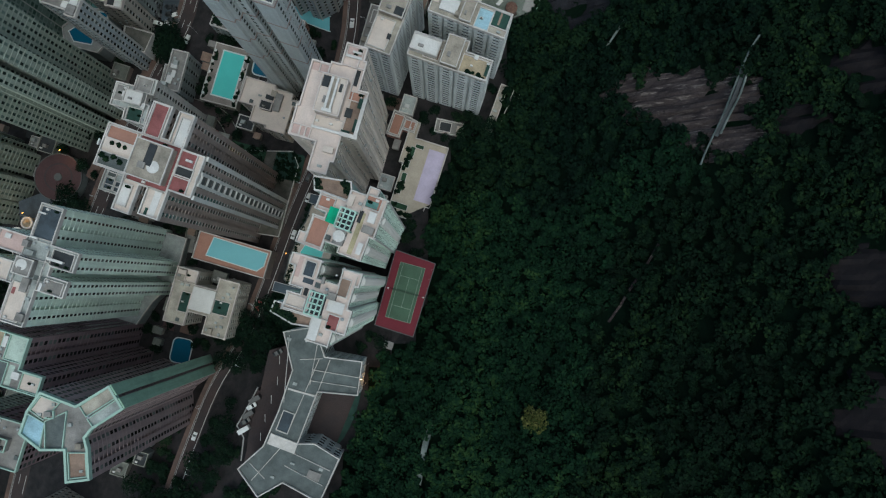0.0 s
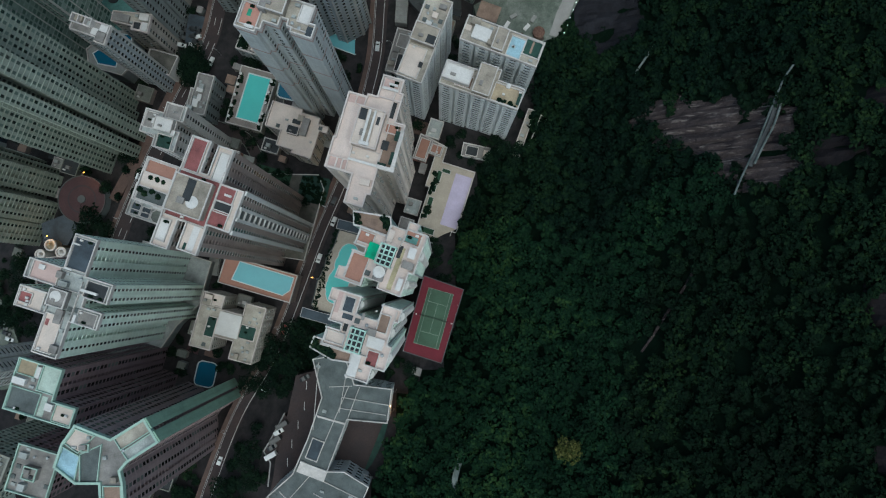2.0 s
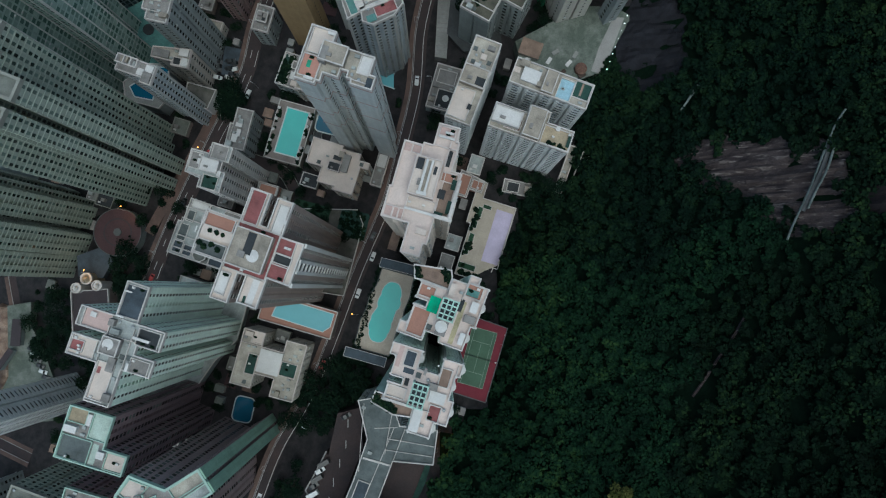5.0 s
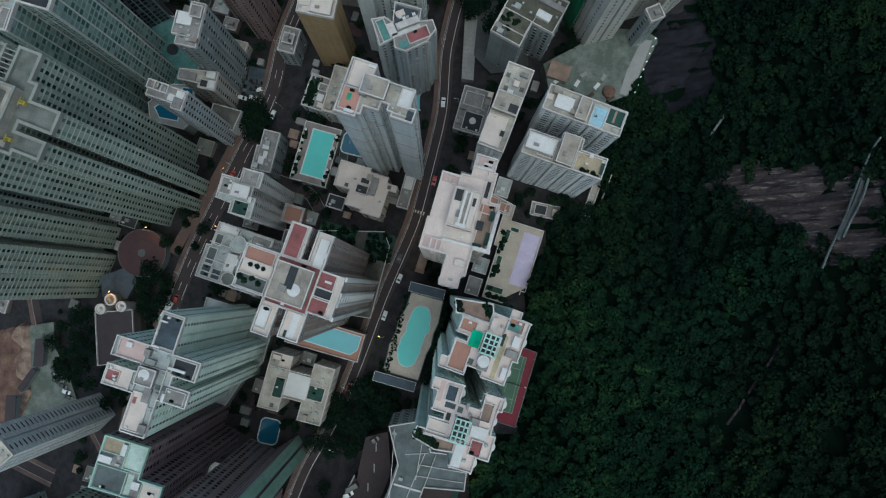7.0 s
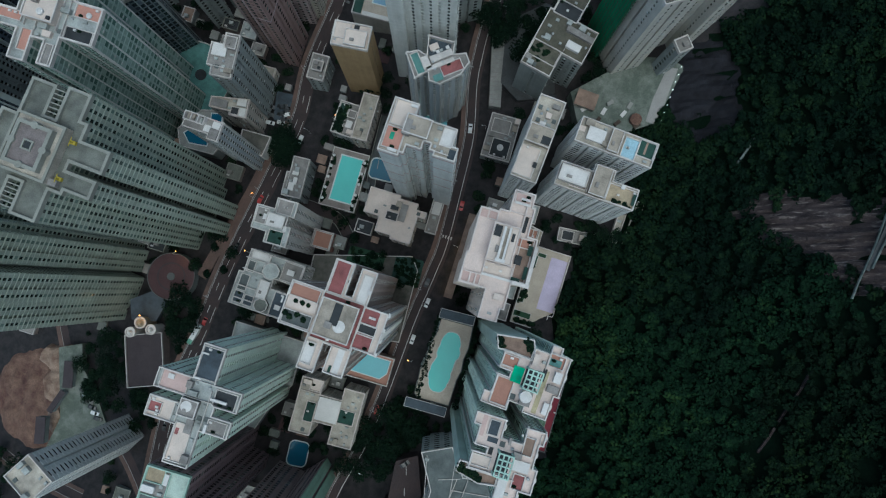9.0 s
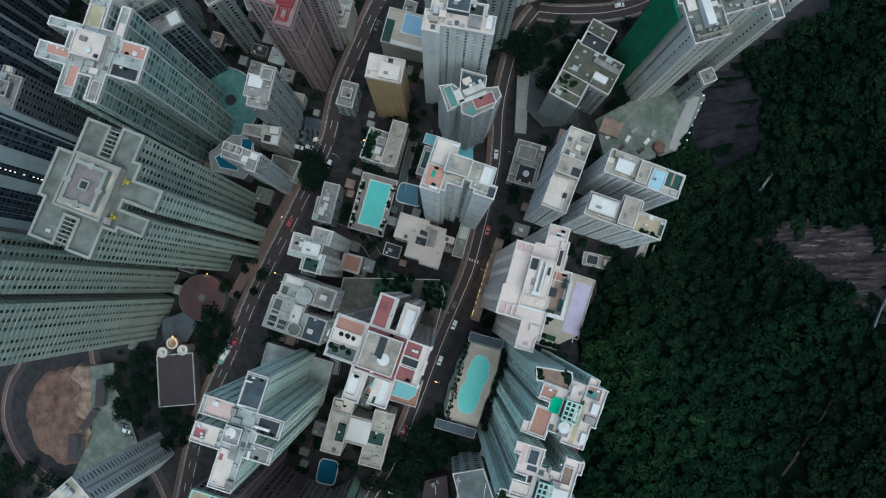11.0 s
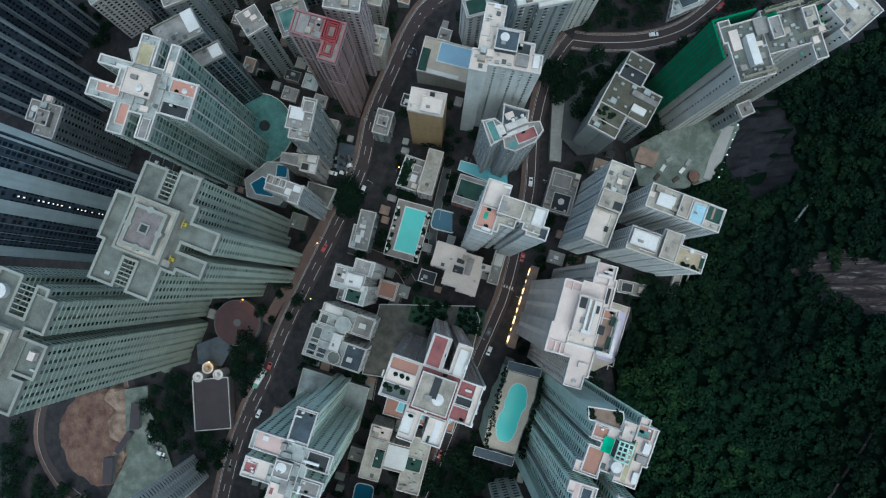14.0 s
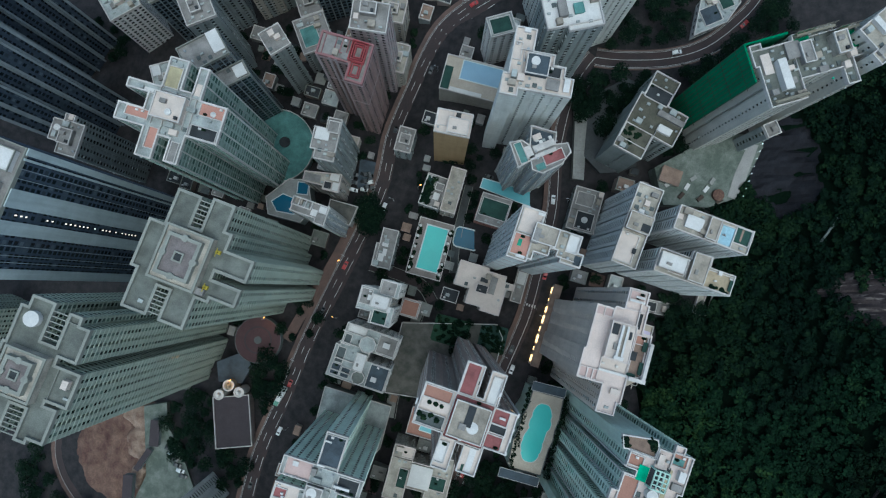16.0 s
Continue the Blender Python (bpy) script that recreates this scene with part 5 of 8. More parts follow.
brown_tower = tower("apartment_tower", "brown-grey tower of pinwheel plan with red tiled roof terraces",
      "brown", (-86.4, 37.0), -19.25, 103.0,
      [(-6.4, 7.0), (-16.9, 7.0), (-16.9, -6.7), (-7.0, -6.7), (-7.0, -17.6), (-1.6, -17.6), (-1.6, -8.1), (1.0, -8.1), (1.0, -16.4), (7.2, -16.4), (7.2, -6.8), (14.3, -6.8), (14.3, 6.4), (7.1, 6.4), (7.1, 17.1), (2.1, 17.1), (2.1, 7.6), (-0.2, 7.6), (-0.2, 17.5), (-6.4, 17.5)],
      # dark item at 3.5 m: recess shade painted as a raised dark box
      [('red', -6.2, 7.2, -1.0, 17.9, 0.1), ('darkgreen', -0.8, 7.3, 1.5, 16.3, 0.1), ('white', 3.4, 6.8, 6.3, 15.4, 0.1), ('white', 6.5, 6.8, 7.9, 14.7, 1.6), ('red', -6.4, -7.6, 6.5, 6.5, 0.15), ('sandroom', -5.7, -6.1, 5.5, 5.2, 3.2), ('disc', -0.4, -3.7, 3.4, 0.1, 3.4), ('dark', -1.5, -1.8, 0.7, 4.6, 3.5), ('red', 6.9, 1.3, 11.9, 6.0, 0.1), ('dark', 7.0, -2.0, 12.2, 1.3, 0.1), ('red', 6.8, -6.6, 12.3, -1.6, 0.1), ('white', 14.2, -7.1, 14.3, 5.6, 1.4), ('white', -18.3, -6.6, -17.2, 7.0, 1.0), ('terra', -16.7, 2.5, -7.5, 6.2, 0.1), ('cream', -16.2, -0.7, -7.1, 2.2, 0.6), ('schoolgrey', -17.0, -6.2, -7.5, -1.9, 0.1), ('white', -7.4, -17.0, -3.6, -7.8, 0.1), ('grey', -1.4, -15.5, 0.7, -7.8, 0.1), ('white', 3.1, -16.9, 5.8, -8.1, 0.1), ('darkgreen', 1.5, -17.4, 3.9, -13.9, 0.15)])
tower("apartment_tower", "pale mint tower of cross plan with mixed roof terraces",
      "mint", (-138.7, 6.8), -17.5, 76.5,
      [(-3.4, 8.7), (-15.5, 8.7), (-15.5, 2.0), (-4.8, 2.0), (-4.8, -0.9), (-15.5, -0.9), (-15.5, -8.1), (-4.5, -8.1), (-4.5, -21.2), (4.2, -21.2), (4.2, -8.0), (14.0, -8.0), (14.0, -2.1), (6.7, -2.1), (6.7, 1.2), (14.5, 1.2), (14.5, 8.1), (4.5, 8.1), (4.5, 21.0), (-3.4, 21.0)],
      [('slate', -3.6, 8.7, 4.0, 20.4, 0.1), ('white', -4.1, 17.4, -0.8, 17.9, 1.2), ('white', -4.1, 8.5, -0.6, 9.2, 1.2), ('pinktile', -15.6, 1.4, -4.0, 8.6, 0.1), ('white', -11.5, 6.1, -9.7, 7.5, 0.8), ('cream', -15.7, -8.3, -5.8, -0.9, 0.1), ('red', -15.0, -6.4, -10.7, -2.9, 0.15), ('grey', -4.2, -4.2, 1.6, 1.5, 2.4), ('disc', -3.9, -2.8, -0.1, 1.0, 2.8), ('dark', 5.7, 0.8, 14.1, 7.0, 0.1), ('white', 4.8, 3.2, 10.3, 3.8, 1.4), ('grey', 4.9, -8.4, 14.0, -3.3, 0.1), ('white', 5.8, -8.1, 6.7, -5.0, 2.2), ('cream', -4.8, -21.3, 1.9, -7.3, 0.1), ('red', -3.8, -11.5, -2.6, -9.2, 0.2), ('grey', -0.5, -9.6, 1.7, -5.0, 1.6)])
tower("apartment_block", "low twin block with stained cream roofs",
      "stained", (-104.9, -7.8), -14.75, 9.8,
      [(-14.2, -12.1), (-4.9, -12.1), (-4.9, -5.5), (4.0, -5.5), (4.0, -13.4), (14.4, -13.4), (14.4, 11.9), (5.1, 11.9), (5.1, 6.5), (-4.6, 6.5), (-4.6, 12.5), (-14.2, 12.5)],
      [('darkgreen', -9.4, -7.9, -4.4, 2.3, 0.2), ('white', -4.4, -4.1, 5.3, 5.7, 1.5), ('darkgreen', 5.5, -3.5, 12.4, 2.4, 0.3), ('cream', -10.2, 7.4, -4.9, 12.4, 0.2)])
tower("apartment_tower", "dark plum apartment tower with pale mint roof rim",
      "plum", (-149.2, -28.0), -16.75, 72.0,
      [(-10.5, -7.1), (13.6, -7.1), (13.6, -0.1), (5.0, -0.1), (5.0, 11.0), (-10.5, 11.0)],
      [('sand', -10.0, 5.8, -3.8, 10.6, 0.1), ('mintpale', -1.6, 2.0, 4.6, 10.6, 0.1), ('white', -9.8, 2.6, -5.6, 4.6, 1.8), ('greyplat', -3.4, 6.0, -2.2, 9.6, 0.6), ('schoolgrey', -10.0, -6.6, 0.4, 1.0, 0.1), ('white', 3.6, -3.2, 6.0, -1.0, 1.6), ('cream', 6.6, -6.4, 13.0, -0.8, 0.1), ('mintpale', 1.0, -6.4, 3.0, 0.6, 0.1)], busy=0.4)
plum_tower = tower("apartment_tower", "plum and green apartment tower with pale roof terraces",
      "greenplum", (-120.7, -47.6), 0.0, 82.3,
      [(-14.4, 6.2), (-16.7, -1.3), (-9.6, -6.7), (-1.8, -6.7), (-1.0, -17.1), (6.9, -16.2), (6.0, -6.2), (5.0, -2.6), (7.1, 0.1), (17.3, 6.7), (12.3, 14.4), (1.6, 7.8), (-3.1, 9.6), (-10.2, 12.4)],
      [("lift", -7.4, 3.8, -5.0, 6.2, 1.2)], busy=0.35, deck_finish="roof_grey")
tower("apartment_tower", "pale grey apartment tower with dense banded balconies",
      "ribs", (-213.4, -26.7), 42.25, 45.0,
      [(-6.2, -7.1), (6.1, -7.1), (6.1, 7.1), (-6.2, 7.1)],
      [])
second_cross = tower("apartment_tower", "grey-green concrete cross tower with a round white tank on its roof", "greygreen", (-222.1, 50.3), -21.25, 108.5,
      [(14.0, -4.3), (14.0, 7.1), (5.4, 7.1), (5.4, 9.5), (11.3, 9.5), (11.3, 20.8), (7.8, 20.8), (7.8, 23.6), (3.4, 23.6), (3.4, 12.4), (-1.6, 12.4), (-1.6, 24.8), (-9.5, 24.8), (-9.5, 21.0), (-11.9, 21.0), (-11.9, 8.8), (-12.9, 8.8),
       (-12.9, -4.3), (-10.8, -4.3), (-10.8, -18.4), (-2.9, -18.4), (-2.9, -8.5), (2.1, -8.5), (2.1, -18.4), (6.2, -18.4), (6.2, -16.9), (11.3, -16.9), (11.3, -5.5), (7.0, -5.5), (7.0, -4.3)],
      [("lift", -11.4, -7.4, 3.6, 8.6, 3.5), ("disc", -11.9, 14.9, -4.1, 22.7, 2.2)], group="grey cross towers", busy=0.12)
for root, wells in ((cross_tower, ((-5.0, -1.5, 11.4, 20.0, 6), (-7.3, -3.3, -19.4, -11.2, 6))), (second_cross, ((-1.6, 3.4, 13.2, 23.2, 6), (-2.9, 2.1, -18.0, -9.2, 6)))):
    level = 108.5 - root.location.z
    for x0, x1, y0, y1, n in wells:
        me = Build().box(x0, -0.18, -0.7, x1, 0.18, -0.2).mesh("well_beam", "coping_grey")
        for k in range(n):
            child("well_beam", me, root, "", (0, y0 + (y1 - y0) * (k + 0.5) / n, level))
for y in (-2.5, 0.2):
    child("slot_wall", Build().box(7.6, y - 0.2, -3.0, 17.6, y + 0.2, 0.1).mesh("slot_wall", "coping_grey"), cross_tower, "", (0, 0, 108.5 - cross_tower.location.z))
navy_tower = tower("apartment_tower", "navy high-rise tower with broad pale vertical stripes and a stepped roof", "navy", (-234.0, 103.3), -21.5, 107.5,
      [(-24, -23), (0, -23), (0, 21), (-24, 21)], [("lift", -12, -8, -3, 8, 4.0), ("white", -9, 12, -2, 19, 2.2), ("greyplat", -6, -21, -1.5, -14, 1.0)], busy=0.3)
navy_high = 107.5 - navy_tower.location.z - 0.7
for y0, y1 in ((18.8, 21.2), (17.0, 17.8), (1.3, 7.5), (-7.8, -3.1), (-23.2, -19.5)):
    child("pale_stripe", Build().box(-0.2, y0, 0, 0.45, y1, navy_high).mesh("pale_stripe", "wall_navypale"), navy_tower, "broad pale tiled stripe")
for y in (14.2, 11.0, -11.4, -14.8, -17.2):
    child("mullion", Build().box(-0.1, y - 0.1, 0, 0.25, y + 0.1, navy_high).mesh("mullion", "wall_greyfin"), navy_tower)
tower("apartment_tower", "dark high-rise tower with pale vertical bands and tiny lit windows", "navyfar", (-293.0, 176.0), -30.0, 96.0,
      [(-14, -18), (12, -18), (12, -12), (14, -12), (14, -4), (12, -4), (12, 4), (14, 4), (14, 12), (12, 12), (12, 18), (-14, 18)], [("lift", -6, -6, 6, 6, 4.0)])
tower("apartment_tower", "dark high-rise tower with pale vertical bands and blind walls", "navyfar", (-306.0, 222.0), -33.0, 88.0,
      [(-13, -14), (11, -14), (11, -8), (13, -8), (13, 0), (11, 0), (11, 8), (13, 8), (13, 14), (-13, 14)], [("lift", -6, -6, 6, 6, 4.0)])
tower("apartment_tower", "dark grey small tower with ornate stepped roof", "dimgrey", (-265.5, 149.0), -16.5, 17.6,
      [(-7.2, -4.5), (-2.2, -4.5), (-2.2, -9.6), (7.5, -9.6), (7.5, 5.8), (2.0, 5.8), (2.0, 9.0), (-2.5, 9.0), (-2.5, 5.6), (-7.2, 5.6)], [("lift", -2, -5, 4, 2, 2.5), ("disc", -6, 0, -3, 3, 1.2)])
tower("apartment_block", "grey block with dark green roof beside the street bend", "whiteplain", (-68.3, 194.4), 15.25, 32.0, [(-5.8, -4.6), (5.8, -4.6), (5.8, 4.6), (-5.8, 4.6)], [("darkgreen", -4.5, -3.4, 4.5, 3.4, 0.1)])
tower("apartment_tower", "pale tower with dense rows of dark windows", "white", (-24.5, 203.0), 15.75, 78.0, [(-9, -8), (8.5, -8), (8.5, 8), (-9, 8)], [("lift", -3, -3, 4, 4, 3.0)])
tower("apartment_tower", "grey tower with stained roof on the downhill side", "dimgrey", (-205.0, 205.0), 22.0, 25.0, [(-7, -7), (7, -7), (7, 7), (-7, 7)], [("lift", -3, -3, 2, 3, 2.5)])
tower("apartment_block", "low pale block with cluttered roof", "whiteplain", (-230.5, 184.0), 15.0, -12.0, [(-9, -8), (8, -8), (8, 9), (-9, 9)], [("lift", -3, -3, 3, 3, 2.5), ("white", -8, 3, -4, 8, 1.5)])
tower("apartment_block", "low grey block with flat roof beside the crossroads", "dimgrey", (-158.0, 205.0), 20.0, -5.0, [(-8, -9), (8, -9), (8, 9), (-8, 9)], [("teal", -6, -6, 2, 4, 0.1)])
tower("apartment_tower", "dark narrow tower on the downhill street", "slate", (-150.0, 232.0), 12.0, 40.0, [(-8, -8), (8, -8), (8, 8), (-8, 8)], [("lift", -3, -3, 3, 3, 3.0)])
tower("apartment_tower", "dim grey tower beyond the pink tower", "dimgrey", (-182.0, 240.0), 20.0, 45.0, [(-9, -8), (9, -8), (9, 8), (-9, 8)], [("lift", -3, -3, 3, 3, 3.0)])
tower("apartment_block", "low block with grey deck below the slab blocks", "dimgrey", (-27.3, 115.1), -15.75, 9.0, [(-6.7, -10.2), (6.7, -10.2), (6.7, 10.2), (-6.7, 10.2)], [("dark", -3, -9, 5, -1, 0.1), ("grey", -5, 2, 3, 8, 0.1), ("disc", -0.5, -6, 2.5, -3, 0.5)])
tower("car_park_building", "curved-front low building with white roof rim beside the bend", "whiteplain", (32.6, 207.5), 23.0, 17.0, [(-14, -7), (3, -7), (13, -1), (13, 7), (-4, 7)], [("slate", -8, -5, 2, 4, 0.1), ("darkgreen", 4, -1, 10, 4, 0.1)])
school = tower("school_building", "grey concrete school with angled wings and pale roof rails", "school", (-54.5, -53.1), -20.75, 36.0,
               [(-10.6, 16.1), (-9.9, -1.0), (-10.5, -15.9), (-16.7, -27.6), (-5.3, -35.1), (2.0, -26.4), (18.4, -28.5), (19.5, -9.8), (8.2, -7.7), (2.0, -10.0), (2.0, 11.6), (17.4, 15.9), (14.3, 29.1), (-0.3, 25.5), (-8.5, 35.3), (-19.5, 29.0)],
               [("slate", -8.0, -8.0, -3.4, 0.0, 0.1), ("grey", 10.0, -21.0, 15.0, -18.0, 0.6)], busy=0.4)
deck = 36.0 - school.location.z - 1.1
for (xa, ya), (xb, yb), w in (((-9.6, 8.6), (1.6, 9.6), 0.35), ((-2.0, 13), (-5.2, 30), 0.12), ((-3.4, -8), (-2.2, 24), 0.12), ((-3.0, 19.0), (15.4, 22.6), 0.12), ((-2.6, 14.6), (15.8, 18.6), 0.1), ((-9.4, 21), (-1, 24.5), 0.12),
                             ((-9.4, -10.4), (1.6, -10.2), 0.3), ((-3.0, -12), (-10.0, -30), 0.12), ((-2.0, -14.0), (17.6, -15.6), 0.12), ((0, -20), (17, -22), 0.1), ((-13, -24), (-5.4, -27.5), 0.12), ((-16.8, 28.5), (-9.2, 3), 0.1)):
    a = math.atan2(yb - ya, xb - xa)
    child("roof_rail", Build().box(0, -w, 0, math.hypot(xb - xa, yb - ya), w, 0.5).mesh("roof_rail", "coping"), school, "", (xa, ya, deck), a)

plum_deck = 82.3 - plum_tower.location.z - 1.1
for q, (quad, finish) in enumerate(((((2.9, 7.6), (5.0, 4.4), (14.3, 10.4), (12.2, 13.6)), "roof_beige"), (((5.6, 3.4), (7.4, 1.0), (16.6, 7.0), (14.9, 9.6)), "roof_pale"), (((-16.0, -1.1), (-10.0, -5.6), (-8.6, 2.0), (-13.9, 5.0)), "roof_skyblue"),
                                   (((-8.2, 2.6), (-8.0, -6.0), (-2.6, -6.0), (-1.6, 5.6)), "roof_school"), (((-13.2, 6.4), (-9.0, 3.4), (-4.0, 8.6), (-10.0, 10.8)), "roof_cream"), (((0.2, -15.6), (5.6, -15.0), (5.0, -7.6), (-0.4, -7.6)), "roof_tan"))):
    z = plum_deck + 0.008 * q
    child("terrace", Build().prism(quad, z - 0.02, z + 0.08).mesh("terrace", finish), plum_tower, "roof terrace finish inside a mint kerb")
    child("kerb", Build().ring(inset(quad, -0.3), quad, z, z + 0.8).mesh("kerb", "trim_mint"), plum_tower)
clad = thing("end_cladding", "green clad end wall of the plum tower with a dark slot", "cladding", (-108.4, -33.2, ground(-108, -36)), -57.0)
for x0, x1 in ((0.1, 4.0), (5.2, 9.1)):
    child("panel", Build().box(x0, 0.05, -6, x1, 0.6, 82.0 - ground(-108, -36)).mesh("panel", "cladding_green"), clad)
tower("store_building", "long low pale concrete shed beneath the slab blocks", "stained", (25.0, 77.1), -20.0, 15.5, [(-1.7, -11), (1.7, -11), (1.7, 11), (-1.7, 11)], [])
tower("store_building", "long low pale concrete shed beside the forest", "stained", (30.2, 75.0), -22.0, 16.5, [(-1.6, -10), (1.6, -10), (1.6, 10), (-1.6, 10)], [])
tower("annex_building", "low terracotta roofed annex with small terrace walls", "terra", (-109.5, 69.0), -16.0, 0.0, [(-4.6, -4.2), (4.6, -4.2), (4.6, 4.2), (-4.6, 4.2)], [("terra", -3.8, -3.4, 3.8, 3.4, 0.1)])
tower("annex_building", "small white roofed annex beside the beige block", "dimgrey", (-56.8, 79.5), -16.0, 2.0, [(-3.2, -8), (2.0, -8), (2.0, 8), (-3.2, 8)], [("white", -2.4, 1.0, 1.2, 6.6, 1.0)])
tower("terrace_annex", "stepped brown terrace annex behind the cream tower", "terra", (-17.0, 70.5), -19.0, 9.5, [(-5.6, -5.2), (0.5, -5.2), (0.5, -1), (6.2, -1), (6.2, 4.4), (-5.6, 6.2)], [("terra", -4.6, -4.2, -0.4, 4.6, 0.1), ("terra", 1.0, 0.0, 5.4, 3.6, 0.1)])
tower("apartment_block", "low concrete retaining block at the slope foot", "dimgrey", (6.0, 69.5), -12.0, 10.0, [(-8, -3), (8, -3), (8, 3), (-8, 3)], [("dark", -6, -2, -1, 2, 0.1)])
FAR_NORTH = (((-207, 231), 20, 2, 8, 7, "dimgrey"), ((-188, 238), 15, -10, 7, 8, "stained"), ((-236, 232), 25, -8, 9, 8, "slate"), ((-163, 226), 18, -16, 6, 7, "dimgrey"), ((-262, 228), 30, -20, 9, 8, "whiteplain"), ((-215, 255), 20, 30, 9, 9, "slate"), ((-175, 262), 14, 38, 9, 8, "dimgrey"))
FAR_BACK = (((-140, 258), 10, 25, 8, 8, "pinkgrey"), ((-46, 214), 14, 30, 7, 7, "white"), ((-95, 252), 12, 5, 8, 8, "beige"), ((-50, 240), 12, 50, 9, 8, "white"), ((-10, 240), 18, 40, 9, 9, "dimgrey"), ((30, 240), 22, 35, 9, 8, "white"), ((-142, 150), -15, -14, 5, 6, "stained"))
INFILL = (((-112, 150), -15, 2, 4, 6, "dimgrey"), ((-116, 190), -14, 3, 5, 7, "stained"), ((-118, 214), -12, 2, 6, 6, "beige"), ((-330, 130), -20, 60, 10, 12, "navyfar"), ((-340, 60), -20, 70, 11, 12, "greygreen"), ((-250, -80), 20, 5, 9, 9, "dimgrey"))
FAR_WEST = (((-190, -62), -20, 40, 9, 9, "greygreen"), ((-165, -60), -16, 48, 8, 9, "plum"), ((-235, -105), 15, 30, 10, 10, "mint"), ((-175, -110), -15, 30, 10, 9, "stained"))
for at, tr, top, sx, sy, st in FAR_NORTH + FAR_BACK + INFILL + FAR_WEST:
    tower("apartment_block", "muted city block with flat cluttered roof among the towers", st, at, tr, top, [(-sx, -sy), (sx, -sy), (sx, sy), (-sx, sy)], [("lift", -2.4, -2.4, 2.6, 2.4, 2.4)], group="background blocks")

# green safety netting on the tower under works
net = thing("scaffold_net", "green safety netting over bamboo scaffolding", "scaffolding", (33.9, 157.0, 9.0), 16.0)
child("net", Build().box(-19.6, -1.0, 0, -18.9, 13.6, 79).box(-18.9, 12.9, 0, -3.0, 13.6, 79).mesh("net", "netting"), net)
me = Build().box(-0.07, -0.07, 0, 0.07, 0.07, 82).mesh("pole", "bark")
for i in range(10):
    child("pole", me, net, "", (-19.64, -1.0 + i * 1.6, -0.5 * (i % 3)))
    child("pole", me, net, "", (-18.5 + i * 1.7, 13.62, -0.5 * (i % 2)))
me = Build().box(-0.06, -8.2, 0, 0.06, 8.2, 0.12).mesh("ledger", "bark")
for k in range(6):
    child("ledger", me, net, "", (-19.62, 6.2, 10 + k * 12.5))
# bamboo stages standing on its roof edges
me, low = Build().box(-0.07, -0.07, 0, 0.07, 0.07, 5.6).mesh("pole", "bamboo"), Build().box(-0.07, -0.07, 0, 0.07, 0.07, 4.0).mesh("pole", "bamboo")
for n, (x0, x1, y) in enumerate(((-2.2, 12.0, 11.4), (12.8, 20.2, 9.2), (-16.4, -4.0, -10.4))):
    stage = thing("roof_scaffold", "bamboo scaffold stage with green netting along the roof edge", "scaffolding", (33.9, 157.0, 87.4), 16.0, group="roof scaffolds")
    count = int((x1 - x0) / 1.7) + 1
    for i in range(count):
        for k, mesh in enumerate((me, low)):
            child("pole", mesh, stage, "", (x0 + (x1 - x0) * i / (count - 1), y + (1.4 if n == 2 else -1.4) * k, 0))
    for z in (1.6, 3.4, 5.2):
        child("ledger", Build().box(x0 - 0.5, y - 0.06, z, x1 + 0.5, y + 0.06, z + 0.12).mesh("ledger", "bamboo"), stage)
    if n < 2:
        child("net", Build().box(x0, y + 0.1, 0.4, x0 + (x1 - x0) * 0.55, y + 0.16, 4.6).mesh("net", "netting"), stage, "green safety net")
    child("board", Build().box(x0, y - 1.2 if n < 2 else y + 0.2, 3.5, x1, y - 0.3 if n < 2 else y + 1.1, 3.58).mesh("board", "bamboo"), stage, "weathered bamboo boards")


# ---- podiums, courts and pools ----
def plan_turn(poly, at, turn):
    c, s = math.cos(radians(turn)), math.sin(radians(turn))
    return [(at[0] + x * c - y * s, at[1] + x * s + y * c) for x, y in poly]


tennis, tz = block("tennis_court", "crimson tennis court with a green playing field on a podium", (-14.4, -4.5), -15.5, 23.5, [(-9.0, -15.6), (8.0, -16.2), (8.8, 16.0), (-9.0, 17.2)], "wall_school", "court_red", category="sports court", rim=0.4, coping="trim_dark")
mid = 0.9
child("playing_field", Build().box(-5.65, mid - 11.9, tz - 0.05, 5.25, mid + 11.9, tz + 0.03).mesh("playing_field", "court_green"), tennis, "green court surface")
for x in (-5.6, -4.3, 3.9, 5.2):
    child("court_line", Build().box(x - 0.06, mid - 11.9, tz, x + 0.06, mid + 11.9, tz + 0.045).mesh("court_line", "court_paint"), tennis)
for y, w in ((-11.9, 5.45), (11.9, 5.45), (-6.4, 4.1), (6.4, 4.1)):
    child("court_line", Build().box(-0.2 - w, mid + y - 0.07, tz, w - 0.2, mid + y + 0.07, tz + 0.047).mesh("court_line", "court_paint"), tennis)
child("court_line", Build().box(-0.26, mid - 6.4, tz, -0.14, mid + 6.4, tz + 0.043).mesh("court_line", "court_paint"), tennis)
child("net", Build().box(-6.6, mid - 0.03, tz, 6.2, mid + 0.03, tz + 1.0).mesh("net", "trim_dark"), tennis, "dark tennis net")
me = Build().tube(0, 0, 0.06, 0, 4.0, 8).mesh("fence_post", "metal_grey")
for i in range(8):
    for x in (-8.7, 8.0):
        child("fence_post", me, tennis, "", (x, -15 + i * 4, tz))
for x in (-7.7, 7.6):
    child("floodlight", Build().box(x - 0.3, mid - 0.25, tz, x + 0.3, mid + 0.25, tz + 0.9).mesh("floodlight", "roof_white"), tennis, "white box beside the net post")

